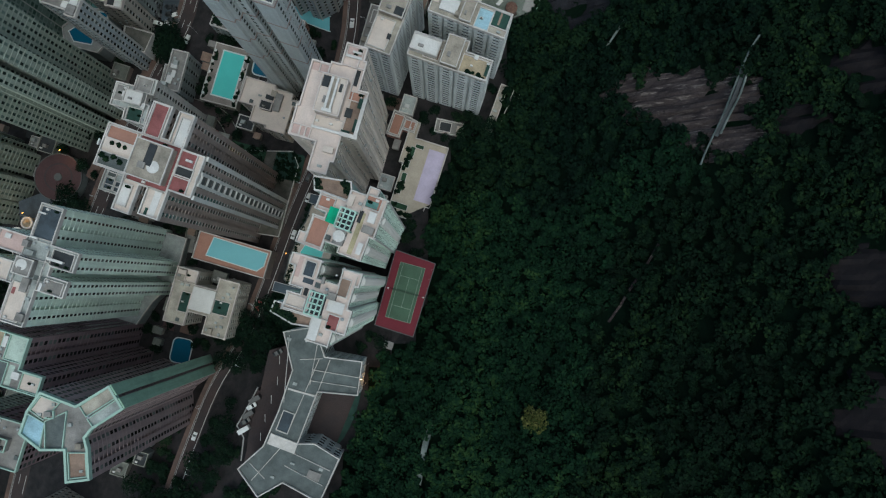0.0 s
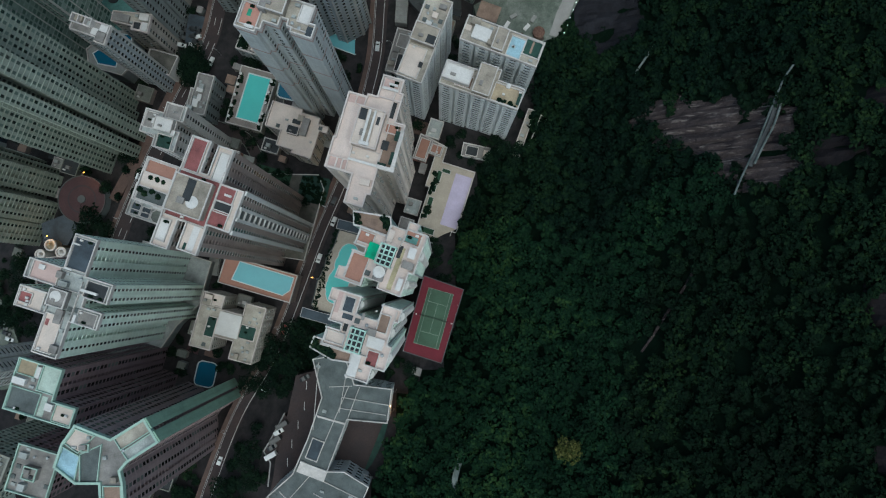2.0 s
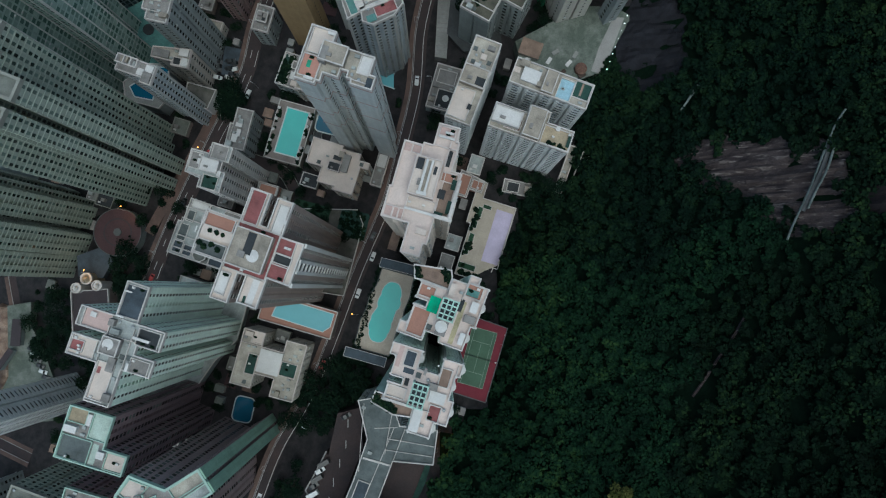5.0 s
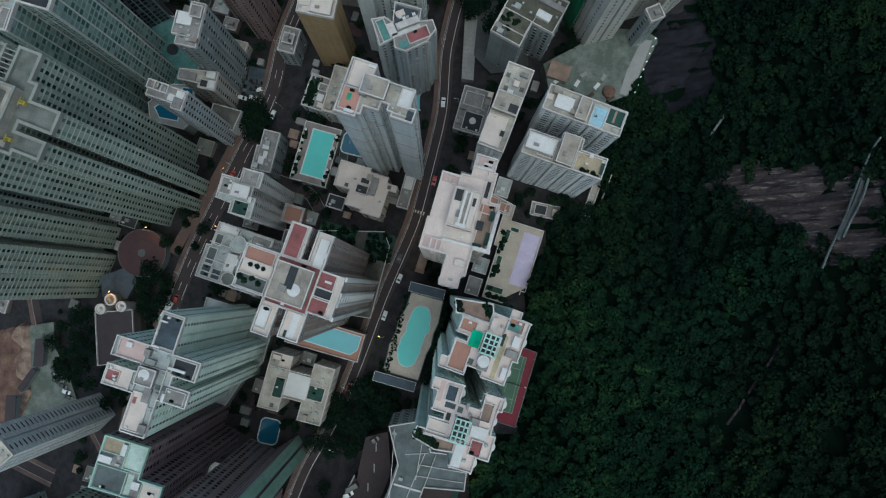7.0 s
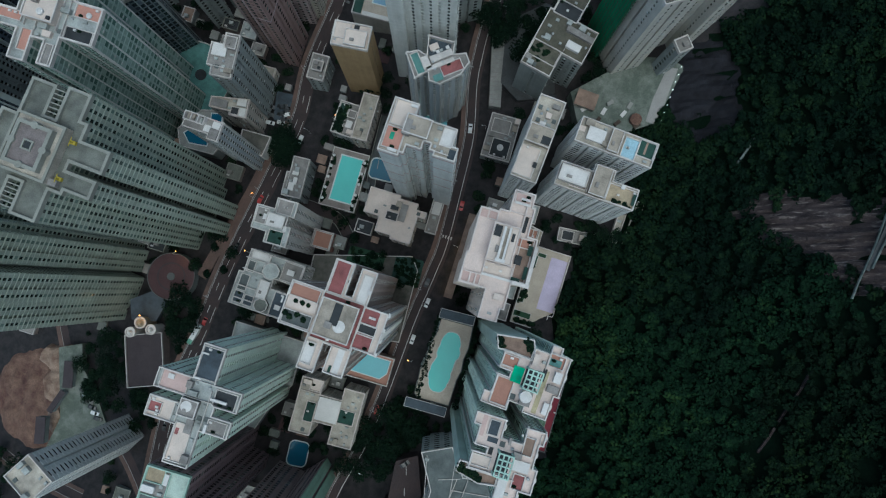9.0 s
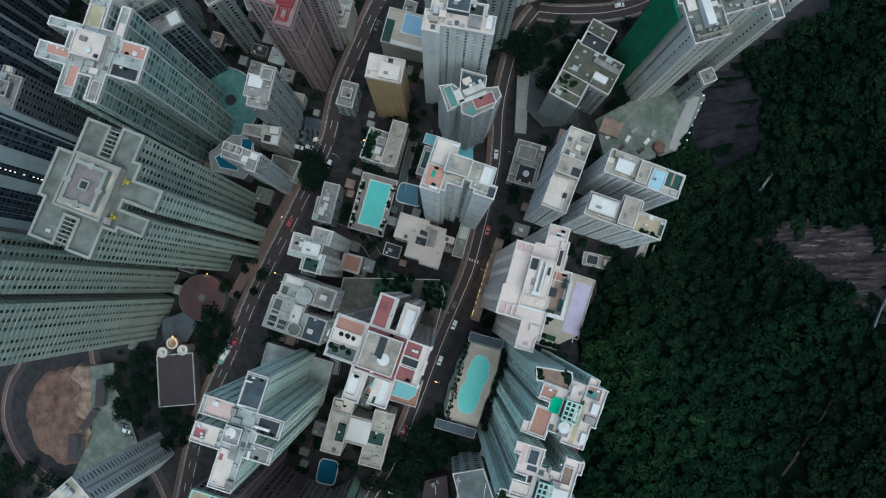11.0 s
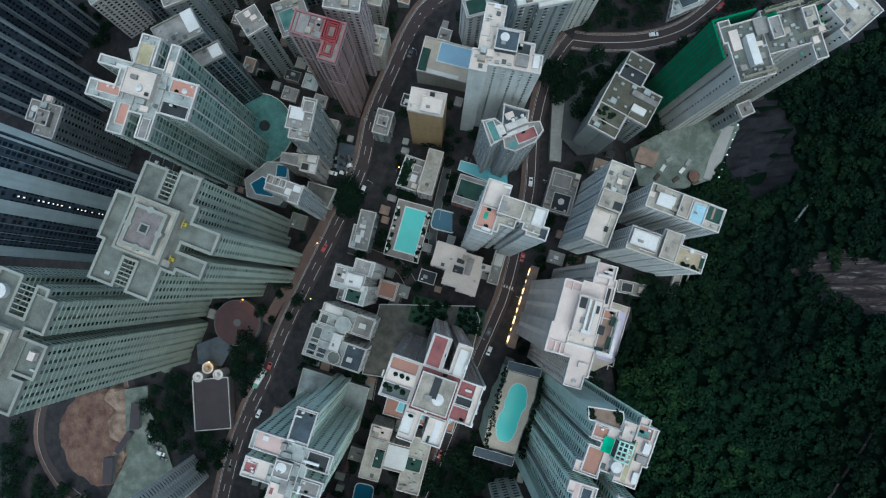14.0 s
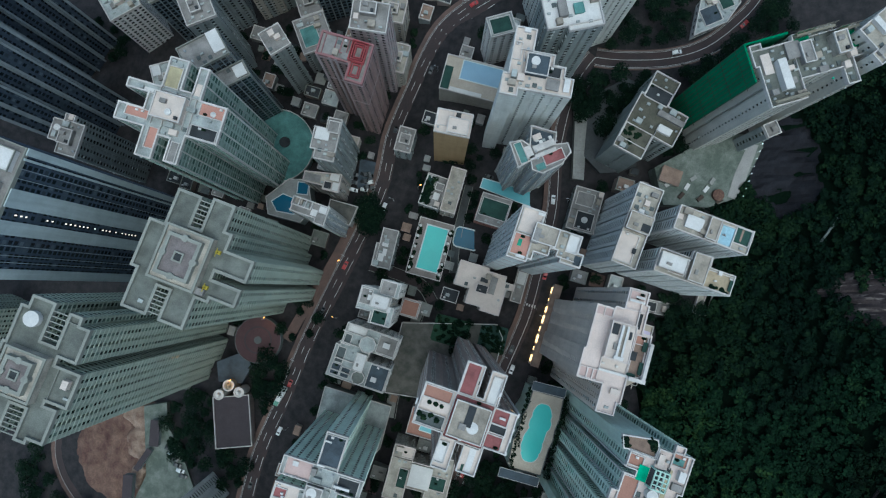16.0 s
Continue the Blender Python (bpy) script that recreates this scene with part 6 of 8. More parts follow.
deck, dz = block("podium_terrace", "sand-coloured podium deck with a lilac play court and planters", (-10.6, 52.4), -17.5, 8.0, [(-8, 0), (-6.1, 0), (-6.1, -23.6), (9.4, -23.6), (9.4, -16.2), (11.5, -16.2), (11.5, 12.4), (-3.9, 12.4), (-3.9, 19.4), (-8, 19.4)], "wall_stained", "deck_tile")
child("play_court", Build().box(3.4, -14.5, dz - 0.05, 11.0, 9.5, dz + 0.05).mesh("play_court", "roof_lilac"), deck, "lilac play court")
for i, (x, y, w, h) in enumerate(((-3.6, 6, 1.2, 2.4), (-4.0, 0, 1.0, 1.8), (-3.8, -6, 1.2, 2.0), (-4, -12, 1.0, 2.0), (-2.0, -19, 4.0, 1.4), (-1.0, 9, 2.0, 1.0))):
    child("planter", Build().ring(rect(x - w, y - h, x + w, y + h), rect(x - w + 0.2, y - h + 0.2, x + w - 0.2, y + h - 0.2), dz, dz + 0.6).mesh("planter", "coping"), deck)
    child("hedge", Build().box(x - w + 0.2, y - h + 0.2, dz, x + w - 0.2, y + h - 0.2, dz + 0.45).mesh("hedge", "grass"), deck, "dark clipped hedge")

bean, bz = block("pool_podium", "tiled podium deck with a free-form pool", (-52.6, 15.3), -15.5, 22.0, [(-9.2, -16.2), (-7.4, -17.6), (6.2, -17.6), (6.6, -6), (7.6, -2), (7.2, 3), (8.0, 8), (7.4, 17.4), (-6.6, 17.4), (-7.0, 10), (-8.6, 5), (-8.4, 0), (-9.6, -6), (-9.2, -11)], "wall_mintcurve", "deck_tile", rim=0.5, coping="trim_dark")
free_form = []
for k in range(72):
    a = 2 * math.pi * k / 72
    y = 12.9 * math.copysign(abs(math.sin(a)) ** 0.85, math.sin(a))
    w = 4.9 * (1 - 0.16 * math.exp(-(y / 2.6) ** 2))
    scallop = 0.45 * max(0.0, math.sin(y * 1.15)) * (abs(y) < 9)
    free_form.append(((w - scallop) * math.copysign(abs(math.cos(a)) ** 0.7, math.cos(a)) + 0.9 * math.tanh(y / 3), y))
pool("swimming_pool", "free-form turquoise pool set in the podium deck", (-53.0, 15.2), -13.0, 22.0, free_form, "pool_cyan", 0.3)
for at, turn, w, z in (((-47.6, 34.4), -14.0, 7.4, 24.4), ((-61.1, -3.2), -15.75, 8.8, 24.0)):
    can = thing("pool_canopy", "long dark glazed canopy with white edge at the pool deck", "canopy", (*at, 21.9), turn, group="pool deck canopies")
    child("roof_panel", Build().box(-w, -1.9, z - 22.1, w, 1.9, z - 21.9).mesh("roof_panel", "roof_slate"), can, "dark glazed roof")
    child("edge", Build().ring(rect(-w - 0.15, -2.05, w + 0.15, 2.05), rect(-w, -1.9, w, 1.9), z - 22.2, z - 21.8).mesh("edge", "coping"), can, "white edge beam")
    for x in (-w + 0.5, 0, w - 0.5):
        child("post", Build().box(x - 0.12, -0.12, 0, x + 0.12, 0.12, z - 22.1).mesh("post", "metal_grey"), can)

rp, rz = block("tower_podium", "brick-red podium terrace with a rectangular pool", (-93.0, 13.0), -16.0, 4.6, rect(-17, -6.2, 16.5, 6.4), "wall_brown", "roof_terra", coping="coping")
pool("swimming_pool", "long pale turquoise pool on the red terrace", (-90.5, 13.1), -17.0, 4.6, [(-12.6, 4.2), (-13.6, -4.2), (10.0, -4.4), (12.4, -1.5), (12.4, 4.2)][::-1][::-1], "pool_pale", 0.4)
pp, pz = block("pool_terrace", "grey-brown paved pool terrace with planters", (-99.9, 97.5), -15.25, -3.2, rect(-8.6, -13.9, 8.6, 14.0), "wall_stained", "terrace_grey", rim=0.5)
pool("swimming_pool", "bright turquoise rectangular pool with pale coping", (-98.9, 97.6), -15.6, -3.2, rect(-5.0, -10.6, 5.0, 10.6), "pool_cyan", 0.6)
for i in range(10):
    u = thing("parasol", "small white parasol on the pool terrace", "parasol", (*plan_turn([(-7.4 if i % 2 else 7.4, -11 + (i // 2) * 5.2)], (-99.9, 97.5), -15.25)[0], -3.2), 0, group="pool parasols")
    child("pole", Build().tube(0, 0, 0.04, 0, 2.2, 6).mesh("pole", "metal_grey"), u)
    child("canopy", Build().tube(0, 0, 0.75, 1.9, 2.3, 8, 0.05).mesh("canopy", "roof_white"), u)
wp, wz = block("club_podium", "beige clubhouse podium with a blue pool", (-78.8, 177.6), -14.75, 8.0, rect(-15.2, -8.5, 15.2, 8.4), "wall_stained", "deck_tile")
pool("swimming_pool", "rectangular blue pool with pale wedge of shallow water", (-76.0, 180.0), -14.75, 8.0, rect(-9.0, -4.4, 10.5, 4.4), "pool_sky", 0.5)
for x0, y0, x1, y1, f in ((-15.0, -8, -11, 3, "roof_darkgreen"), (-10.5, -8.2, 5, -6.4, "roof_white")):
    child("terrace", Build().box(x0, y0, wz - 0.05, x1, y1, wz + 0.5).mesh("terrace", f), wp)
block("car_deck", "pale grey walled car deck of the cross-plan tower", (-138.9, 1.1), -14.75, -9.0, [(-19.0, -22.3), (2.0, -21.9), (7.0, -8.0), (14.4, 4.0), (14.4, 24.7), (-19.2, 26.0)], "wall_dimgrey", "roof_pale")
ringbed = thing("round_planter", "round dark planter with a pale rim on the car deck", "planter", (-142.6, 22.0, -9.9))
circle = [(math.cos(k * 0.2618), math.sin(k * 0.2618)) for k in range(24)]
child("rim", Build().ring([(2.7 * x, 2.7 * y) for x, y in circle], [(2.0 * x, 2.0 * y) for x, y in circle], 0, 0.7).mesh("rim", "trim_dark"), ringbed, "dark outer kerb")
child("inner_kerb", Build().ring([(1.5 * x, 1.5 * y) for x, y in circle], [(1.2 * x, 1.2 * y) for x, y in circle], 0, 0.6).mesh("inner_kerb", "coping"), ringbed, "pale inner kerb")
child("soil", Build().tube(0, 0, 1.2, 0, 0.4, 20).mesh("soil", "roof_darkgreen"), ringbed)
block("garden_podium", "shaded podium deck around the red-roofed tower", (-94.3, 39.0), -13.75, -2.0, [(-24, -16), (1, -14), (24.0, -12), (24.6, 22), (20.5, 28), (-24, 18)], "wall_brown", "garden_paving", category="podium")
pool("wading_pool", "small teal and blue play pool", (-82.0, 102.8), -14.0, ground(-82, 102.8) + 0.4, rounded(6.0, 4.6, 2.0), "pool_blue", 0.6)
pool("wading_pool", "long teal strip pool below the fan tower", (-60.5, 125.0), -18.0, ground(-60, 125) + 1.2, [(-15, -2.2), (6, -3.4), (15, -3.6), (12, 3.0), (-15, 2.2)], "pool_pale", 0.4)
pool("wading_pool", "dark blue play pool in a shaded yard", (-122.0, -31.5), -12.0, ground(-122, -31.5) + 0.8, rounded(4.4, 5.6, 2.2), "pool_blue", 0.5)
pool("swimming_pool", "angular deep blue pool beside the slim tower", (-167.9, 118.4), 31.25, -12.0, [(-7.5, 8.6), (-7.9, 3.3), (-1.6, -2.4), (3.4, 2.6), (-1.0, 8.7)], "pool_blue", 0.5)
block("pool_podium", "grey podium under the deep blue pool", (-167.9, 118.4), 31.25, -12.02, [(-12.4, 4.0), (-1.0, -8.0), (8.0, -5.0), (11.0, 3.0), (14.1, 8.0), (5.5, 13.8), (-9.0, 12.0)], "wall_dimgrey", "concrete", category="podium")
pool("wading_pool", "small deep blue pool between the towers", (-163.5, 128.3), -6.0, -12.0, rect(-2.5, -2.8, 2.5, 2.8), "pool_blue", 0.4)
block("entrance_deck", "pinkish paved deck with white walls at the slim tower's foot", (-142.6, 115.4), -14.0, -6.0, [(-7.4, -2.6), (-3.4, -2.8), (-3.2, -5.2), (4.8, -5.2), (6.4, 4.6), (-7.6, 5.0)], "wall_whiteplain", "garden_paving", category="podium")
fanp, fz = block("tower_podium", "round-ended teal podium deck of the white cross tower", (-179.0, 152.0), -20.0, -22.0, [(19 * math.cos(2 * math.pi * k / 28), 19 * math.sin(2 * math.pi * k / 28)) for k in range(28)], "wall_mintglass", "roof_teal")
child("skylight", Build().tube(3.0, 3.0, 2.8, fz, fz + 0.5, 20).mesh("skylight", "roof_dark"), fanp, "dark round skylight")

# ---- plaza, site and yards on the downhill side ----
pl, pz = block("round_plaza", "round red paved turning plaza with a dark central bed", (-187.0, 52.4), 0, -20.8, [(11.6 * math.cos(2 * math.pi * k / 36), 11.6 * math.sin(2 * math.pi * k / 36)) for k in range(36)], "wall_dimgrey", "paving_red", category="plaza", rim=0.3, coping="trim_dark")
child("central_bed", Build().tube(0, 0, 1.9, pz, pz + 0.5, 24).mesh("central_bed", "trim_dark"), pl, "dark round planting bed")
child("paving_band", Build().ring([(7 * math.cos(2 * math.pi * k / 30), 7 * math.sin(2 * math.pi * k / 30)) for k in range(30)], [(6.2 * math.cos(2 * math.pi * k / 30), 6.2 * math.sin(2 * math.pi * k / 30)) for k in range(30)], pz - 0.1, pz + 0.02).mesh("paving_band", "roof_brown"), pl)
hall, hz = block("gate_hall", "dark brown flat-roofed hall behind two white turrets", (-199.6, 11.4), 4.5, -23.0, rect(-9.1, -12.8, 9.0, 12.8), "wall_brown", "roof_brown")
for x, y, r, m in ((-206.0, 25.2, 2.4, "roof_white"), (-196.0, 26.4, 2.4, "roof_white"), (-201.2, 29.8, 2.7, "roof_sand")):
    g = ground(x, y) - 1
    tur = thing("gate_turret", "round white gate turret with stepped cap" if m == "roof_white" else "ochre domed gate pavilion", "turret", (x, y, g), 0, group="gate turrets")
    child("drum", Build().tube(0, 0, r, 0, -20.5 - g, 20).mesh("drum", m), tur)
    child("rim", Build().ring([(r * 1.08 * math.cos(k * 0.3142), r * 1.08 * math.sin(k * 0.3142)) for k in range(20)], [(r * 0.8 * math.cos(k * 0.3142), r * 0.8 * math.sin(k * 0.3142)) for k in range(20)], -21 - g, -19.8 - g).mesh("rim", "coping"), tur)
    child("cap", Build().tube(0, 0, r * 0.5, -20.5 - g, -18.6 - g, 16, r * 0.2).mesh("cap", m), tur)

site = Build()
rnd = random.Random(4)
xs, ys = list(np.arange(-300, -236, 1.5)), list(np.arange(-42, 18, 1.5))
for y in ys:
    for x in xs:
        e = math.hypot((x + 268) / 30, (y + 12) / 26) + 0.08 * noise.noise((x * 0.1, y * 0.1, 8))
        site.v.append((x, y, ground(x, y) + 0.9 + 2.2 * max(0, 1 - e) + 1.3 * noise.fractal((x * 0.1, y * 0.1, 3), 0.9, 2.0, 4) - 14 * max(0, e - 0.93)))
w = len(xs)
site.f = [(j * w + i, j * w + i + 1, (j + 1) * w + i + 1, (j + 1) * w + i) for j in range(len(ys) - 1) for i in range(w - 1) if math.hypot((xs[i] + 268) / 30, (ys[j] + 12) / 27) < 1.25]
FOOTPRINTS.append([(-304, -46), (-228, -46), (-228, 20), (-304, 20)])
FOOTPRINTS.append([(-46, 166), (-20, 166), (-20, 128), (-46, 128)])
heap = Build()
xs2, ys2 = list(np.arange(-280, -242, 1.2)), list(np.arange(-34, 20, 1.2))
for y in ys2:
    for x in xs2:
        e = min(math.hypot((x + 255) / 11, (y - 9) / 8), math.hypot((x + 257) / 9, (y + 4) / 10), math.hypot((x + 257) / 5, (y + 22) / 7)) + 0.45 * noise.noise((x * 0.16, y * 0.16, 5))
        heap.v.append((x, y, ground(x, y) + 3.2 + 2.0 * max(0, 1 - e) + 1.0 * noise.noise((x * 0.3, y * 0.3, 3)) - 16 * max(0, e - 0.85)))
w2 = len(xs2)
heap.f = [(j * w2 + i, j * w2 + i + 1, (j + 1) * w2 + i + 1, (j + 1) * w2 + i) for j in range(len(ys2) - 1) for i in range(w2 - 1)]
tagged(new("ground_sand", heap.mesh("sand_heap", "sand")), "pale sand spread over the building site", "earth", kind="structure")
tagged(new("ground_site", site.mesh("building_site", "earth")), "excavated red-brown building site earth", "earth", kind="structure")
patch("pavement_yard", "pale concrete works yard beside the site", "yard", [(-252, 16), (-240, 18), (-238, -20), (-246, -44), (-262, -46), (-250, -20)], -40.5, "works_concrete", 6)
patch("pavement_parking", "concrete parking lot on the downhill side", "parking lot", [(-239, 6), (-232, -6), (-224, -28), (-226, -42), (-246, -44), (-238, -18)], -39.5, "works_concrete", 8)
for x, y, a, w, d in ((-244.6, 2.6, 87, 6.5, 2.2), (-250.4, -11.0, 56, 6, 1.2), (-258.0, -25.5, 88, 6.5, 2.2)):
    hut = thing("site_hut", "long brown-roofed site hut", "hut", (x, y, -41.0), a, group="site huts")
    child("wall", Build().box(-w, -d, 0, w, d, 4.0).mesh("wall", "wall_dimgrey"), hut)
    child("roof", Build().box(-w - 0.3, -d - 0.3, 4.0, w + 0.3, d + 0.3, 4.3).mesh("roof", "roof_brown"), hut, "brown sheet roof")
patch("pavement_hill_yard", "pale concrete works terrace at the foot of the slope", "yard", [(3.1, 133.8), (6.7, 116.8), (27.4, 115.5), (40.5, 119.8), (54.5, 145.0), (47.7, 149.1), (32, 150), (22, 144)], 16.6, "works_concrete", 14)
patch("pavement_works_road", "grey concrete works road along the cut slope", "road", [(46.4, 144.6), (39.9, 131.0), (36.3, 120.5), (39.8, 119.2), (44.4, 127.1), (51.3, 144.4)], 16.8, "kerbstone", 1.0)
for k in range(9):
    x, y = 9 + k * 2.9, 126 + 5 * math.sin(k * 2.1) - k * 0.4
    sk = thing("storage_rack", "grey pallet of building materials on the works terrace", "pallet", (x, y, 16.6), 30 + 9 * (k % 4), group="material stacks")
    child("pallet_load", Build().box(-1.6, -0.8, 0, 1.6, 0.8, 0.7 + 0.2 * (k % 3)).mesh("pallet_load", ("roof_white", "concrete", "bark")[k % 3]), sk)
shed = thing("works_shed", "brown sheet-roofed works shed on the concrete terrace", "shed", (9.5, 129.5, 16.6), -20)
child("wall", Build().box(-4.4, -3.4, 0, 4.4, 3.4, 3.0).mesh("wall", "wall_stained"), shed)
child("roof", Build().box(-4.7, -3.7, 3.0, 4.7, 3.7, 3.25).mesh("roof", "roof_tan"), shed, "brown sheet roof")
tank = thing("round_tank", "brown round tank at the works terrace", "tank", (31.5, 121.0, 16.6))
child("drum", Build().tube(0, 0, 2.6, 0, 2.0, 24).tube(0, 0, 2.6, 2.0, 2.5, 24, 0.6).mesh("drum", "earth"), tank)
bar = thing("noise_cover", "long ribbed grey cover building along the street", "cover", (-28.7, 147.3, 0), -3.75)
child("roof", Build().prism([(-2.6, -17), (2.8, -17.5), (2.8, 16.6), (-3.0, 17.3)], -1, 6.0).mesh("roof", "concrete"), bar)
me = Build().box(-2.7, -0.12, 0, 2.7, 0.12, 0.2).mesh("rib", "roof_grey")
for k in range(16):
    child("rib", me, bar, "", (0, -16 + k * 2.1, 6.0))
patch("pavement_ramp", "dark grey concrete apron and ramp round the flat block", "apron", [(-26.9, 141.3), (-19.2, 132.8), (-8.8, 133.9), (8, 140), (14, 158), (7.2, 172.7), (-5.5, 178.9), (-23.9, 170.1)], 6.2, "ramp_concrete", 8)
patch("pavement_drive", "dark reddish asphalt drive behind the school", "drive", [(-52, -36), (-31, -42), (-46, -82), (-60, -76)], 18.5, "asphalt", 9)
patch("pavement_verge", "green surfaced strip beside the school drive", "verge", [(-32.5, -40), (-28.0, -38), (-43.0, -82), (-48.5, -80)], 19.0, "roof_darkgreen", 9)
patch("pavement_bay", "car parking bays beside the school", "parking bay", [(-79.0, -45.3), (-77.8, -46.6), (-82.4, -63.0), (-84.2, -65.0), (-87.0, -61.0)], 11.9, "asphalt", 9)
patch("pavement_school_road", "dark reddish asphalt road beside the school", "road", [(-64.5, -26.4), (-74.2, -28.8), (-77.7, -45.7), (-82.3, -62.4), (-83.4, -72.4), (-86.0, -84.0), (-77.0, -84.0), (-73.7, -72.4), (-71.4, -64.8), (-63.1, -43.3)], 11.6, "asphalt", 10)
b = Build()
for x, y in ((-69.6, -33.0), (-70.4, -42.0), (-73.0, -50.0), (-75.6, -58.0), (-77.4, -66.0)):
    b.box(x - 0.12, y - 1.8, 11.6, x + 0.12, y + 1.8, 11.63)
tagged(new("trim_school_lane", b.mesh("lane_dash", "road_paint")), "white lane dashes on the school road", "road marking", kind="structure")
wall = thing("bay_wall", "pale concrete kerb wall round the parking bays", "wall")
child("coping", ribbon([Vector(p) for p in ((-78.6, -44.6), (-83.0, -53.2), (-87.4, -61.0), (-84.4, -66.0), (-85.4, -76.0))], -0.3, 0.3, 0.0).mesh("coping", "kerbstone"), wall)
for vert in wall.children[0].data.vertices:
    vert.co.z = 12.6
for at, tr, w, d, z, m in (((-90, 58), -16, 8.6, 6.6, -1.7, "grass"), ((-70, 54.5), -13, 6.6, 6.4, -1.6, "roof_darkgreen")):
    patch("grass_bed", "planted garden bed on the podium deck", "garden bed", plan_turn(rounded(w, d, 1.5), at, tr), z, m, 1.0)

# zebra crossing on the upper street
zebra = thing("zebra_crossing", "white zebra crossing bars on the street", "road marking", (-50.6, 71.0, ground(-50.6, 71.0) + 0.14), -20)
me = Build().box(-0.3, -1.7, 0, 0.3, 1.7, 0.01).mesh("bar", "road_paint")
for k in range(5):
    child("bar", me, zebra, "", (-2.6 + k * 1.3, 0, 0))

# lit shopfront along the cream tower's foot, over the upper street
lobby = thing("lit_arcade", "warmly lit arcade front at the foot of the cream tower", "arcade", (-46.6, 62.0, -5.0), -17.5)
child("back_wall", Build().box(0.0, -20, 0, 3.0, 19, 12).mesh("back_wall", "wall_cream"), lobby)
child("canopy", Build().box(-0.75, -20.3, 12.3, 3.2, 19.3, 12.55).mesh("canopy", "roof_tan"), lobby)
pr = Build().box(-0.6, -0.25, 0, 0.0, 0.25, 12.3).mesh("pier", "wall_cream")
for k, (half, high) in enumerate(((1.5, 5.2), (0.8, 3.0), (1.9, 7.0), (1.1, 4.2), (1.9, 7.2), (1.4, 6.2), (0.7, 3.4), (1.6, 5.0))):
    child("light_panel", Build().box(-0.3, -half, 0, -0.02, half, high).mesh("light_panel", "lamp_warm"), lobby, "warm glowing light panel", (0, -17.2 + k * 4.8, 1.2))
    child("pier", pr, lobby, "", (0, -19.6 + k * 4.8, 0))

# ---- vehicles and lamps ----


def car(paint, label, at, turn, size=(4.4, 1.8, 1.45), van=False):
    z = ground(*at) + 0.14
    L, W, H = size
    root = thing("bus" if L > 8 else "van" if van else "car", label, "vehicle", (at[0], at[1], z), turn)
    bm = bmesh.new()
    if van:
        prof = [(-L / 2, 0.35), (L / 2, 0.35), (L / 2, H * 0.6), (L / 2 - 0.25, H), (-L / 2, H)]
    else:
        prof = [(-L / 2, 0.3), (L / 2, 0.3), (L / 2, 0.75), (L / 2 - 1.1, 0.92), (L / 2 - 1.9, H), (-L / 2 + 1.0, H), (-L / 2 + 0.3, 0.95), (-L / 2, 0.85)]
    a = [bm.verts.new((x, -W / 2, y)) for x, y in prof]
    b = [bm.verts.new((x, W / 2, y)) for x, y in prof]
    bm.faces.new(a), bm.faces.new(b[::-1])
    for i in range(len(prof)):
        j = (i + 1) % len(prof)
        bm.faces.new((a[j], a[i], b[i], b[j]))
    bmesh.ops.recalc_face_normals(bm, faces=bm.faces)
    part("body", bm, paint, root)
    if not van:
        child("windscreen", mesh_of("windscreen", [(L / 2 - 1.12, -0.75, 0.96), (L / 2 - 1.12, 0.75, 0.96), (L / 2 - 1.86, 0.7, H - 0.02), (L / 2 - 1.86, -0.7, H - 0.02)], [(0, 1, 2, 3)], "glass_dark"), root).location = (0.02, 0, 0.02)
        child("roof", Build().box(-L / 2 + 1.05, -W / 2 + 0.12, H, L / 2 - 1.95, W / 2 - 0.12, H + 0.03).mesh("roof", paint), root)
    else:
        child("roof", Build().box(-L / 2 + 0.1, -W / 2 + 0.1, H, L / 2 - 0.4, W / 2 - 0.1, H + 0.06).mesh("roof", paint), root)
        if L > 8:
            child("front_panel", Build().box(-L / 2 - 0.06, -W / 2 + 0.05, 0.5, -L / 2 + 2.2, W / 2 - 0.05, H + 0.09).mesh("front_panel", "bus_green"), root, "green front end")
    for x in (-L / 2 + 0.8, L / 2 - 0.85):
        for y in (-W / 2 + 0.1, W / 2 - 0.1):
            t = Build().tube(0, 0, 0.32, -0.1, 0.1, 12).mesh("wheel", "tyre")
            ob = child("wheel", t, root)
            ob.matrix_local = pose(x, y, 0.32, 90, 0, 0)
    return root


def along(line, t):
    i = min(len(line) - 2, max(0, int(t * (len(line) - 1))))
    d = line[i + 1] - line[i]
    return line[i], d.normalized()


PAINTS = (("car_white", "white saloon car on the street"), ("car_red", "red taxi on the street"), ("car_dark", "dark saloon car on the street"))
for k, (line, t, off, c) in enumerate(((EAST, .20, 1.9, 0), (EAST, .30, -1.9, 1), (EAST, .42, 1.9, 2), (EAST, .452, -1.9, 0), (EAST, .50, -1.9, 0), (EAST, .60, 1.9, 1), (EAST, .68, -1.9, 2), (EAST, .80, 1.9, 0),
                                       (WEST, .12, 2.5, 1), (WEST, .2, -2.5, 2), (WEST, .27, 2.5, 2), (WEST, .36, -2.5, 0), (WEST, .44, 2.5, 1), (WEST, .505, 2.5, 2), (WEST, .60, 2.5, 1), (WEST, .66, -2.5, 0), (WEST, .74, 2.5, 2), (BEND, .3, -2, 0), (BEND, .5, 2, 1))):
    p, d = along(line, t)
    s = Vector((d.y, -d.x)) * off
    car(PAINTS[c][0], PAINTS[c][1], (p.x + s.x, p.y + s.y), math.degrees(math.atan2(d.y, d.x)) + (180 if off > 0 else 0))
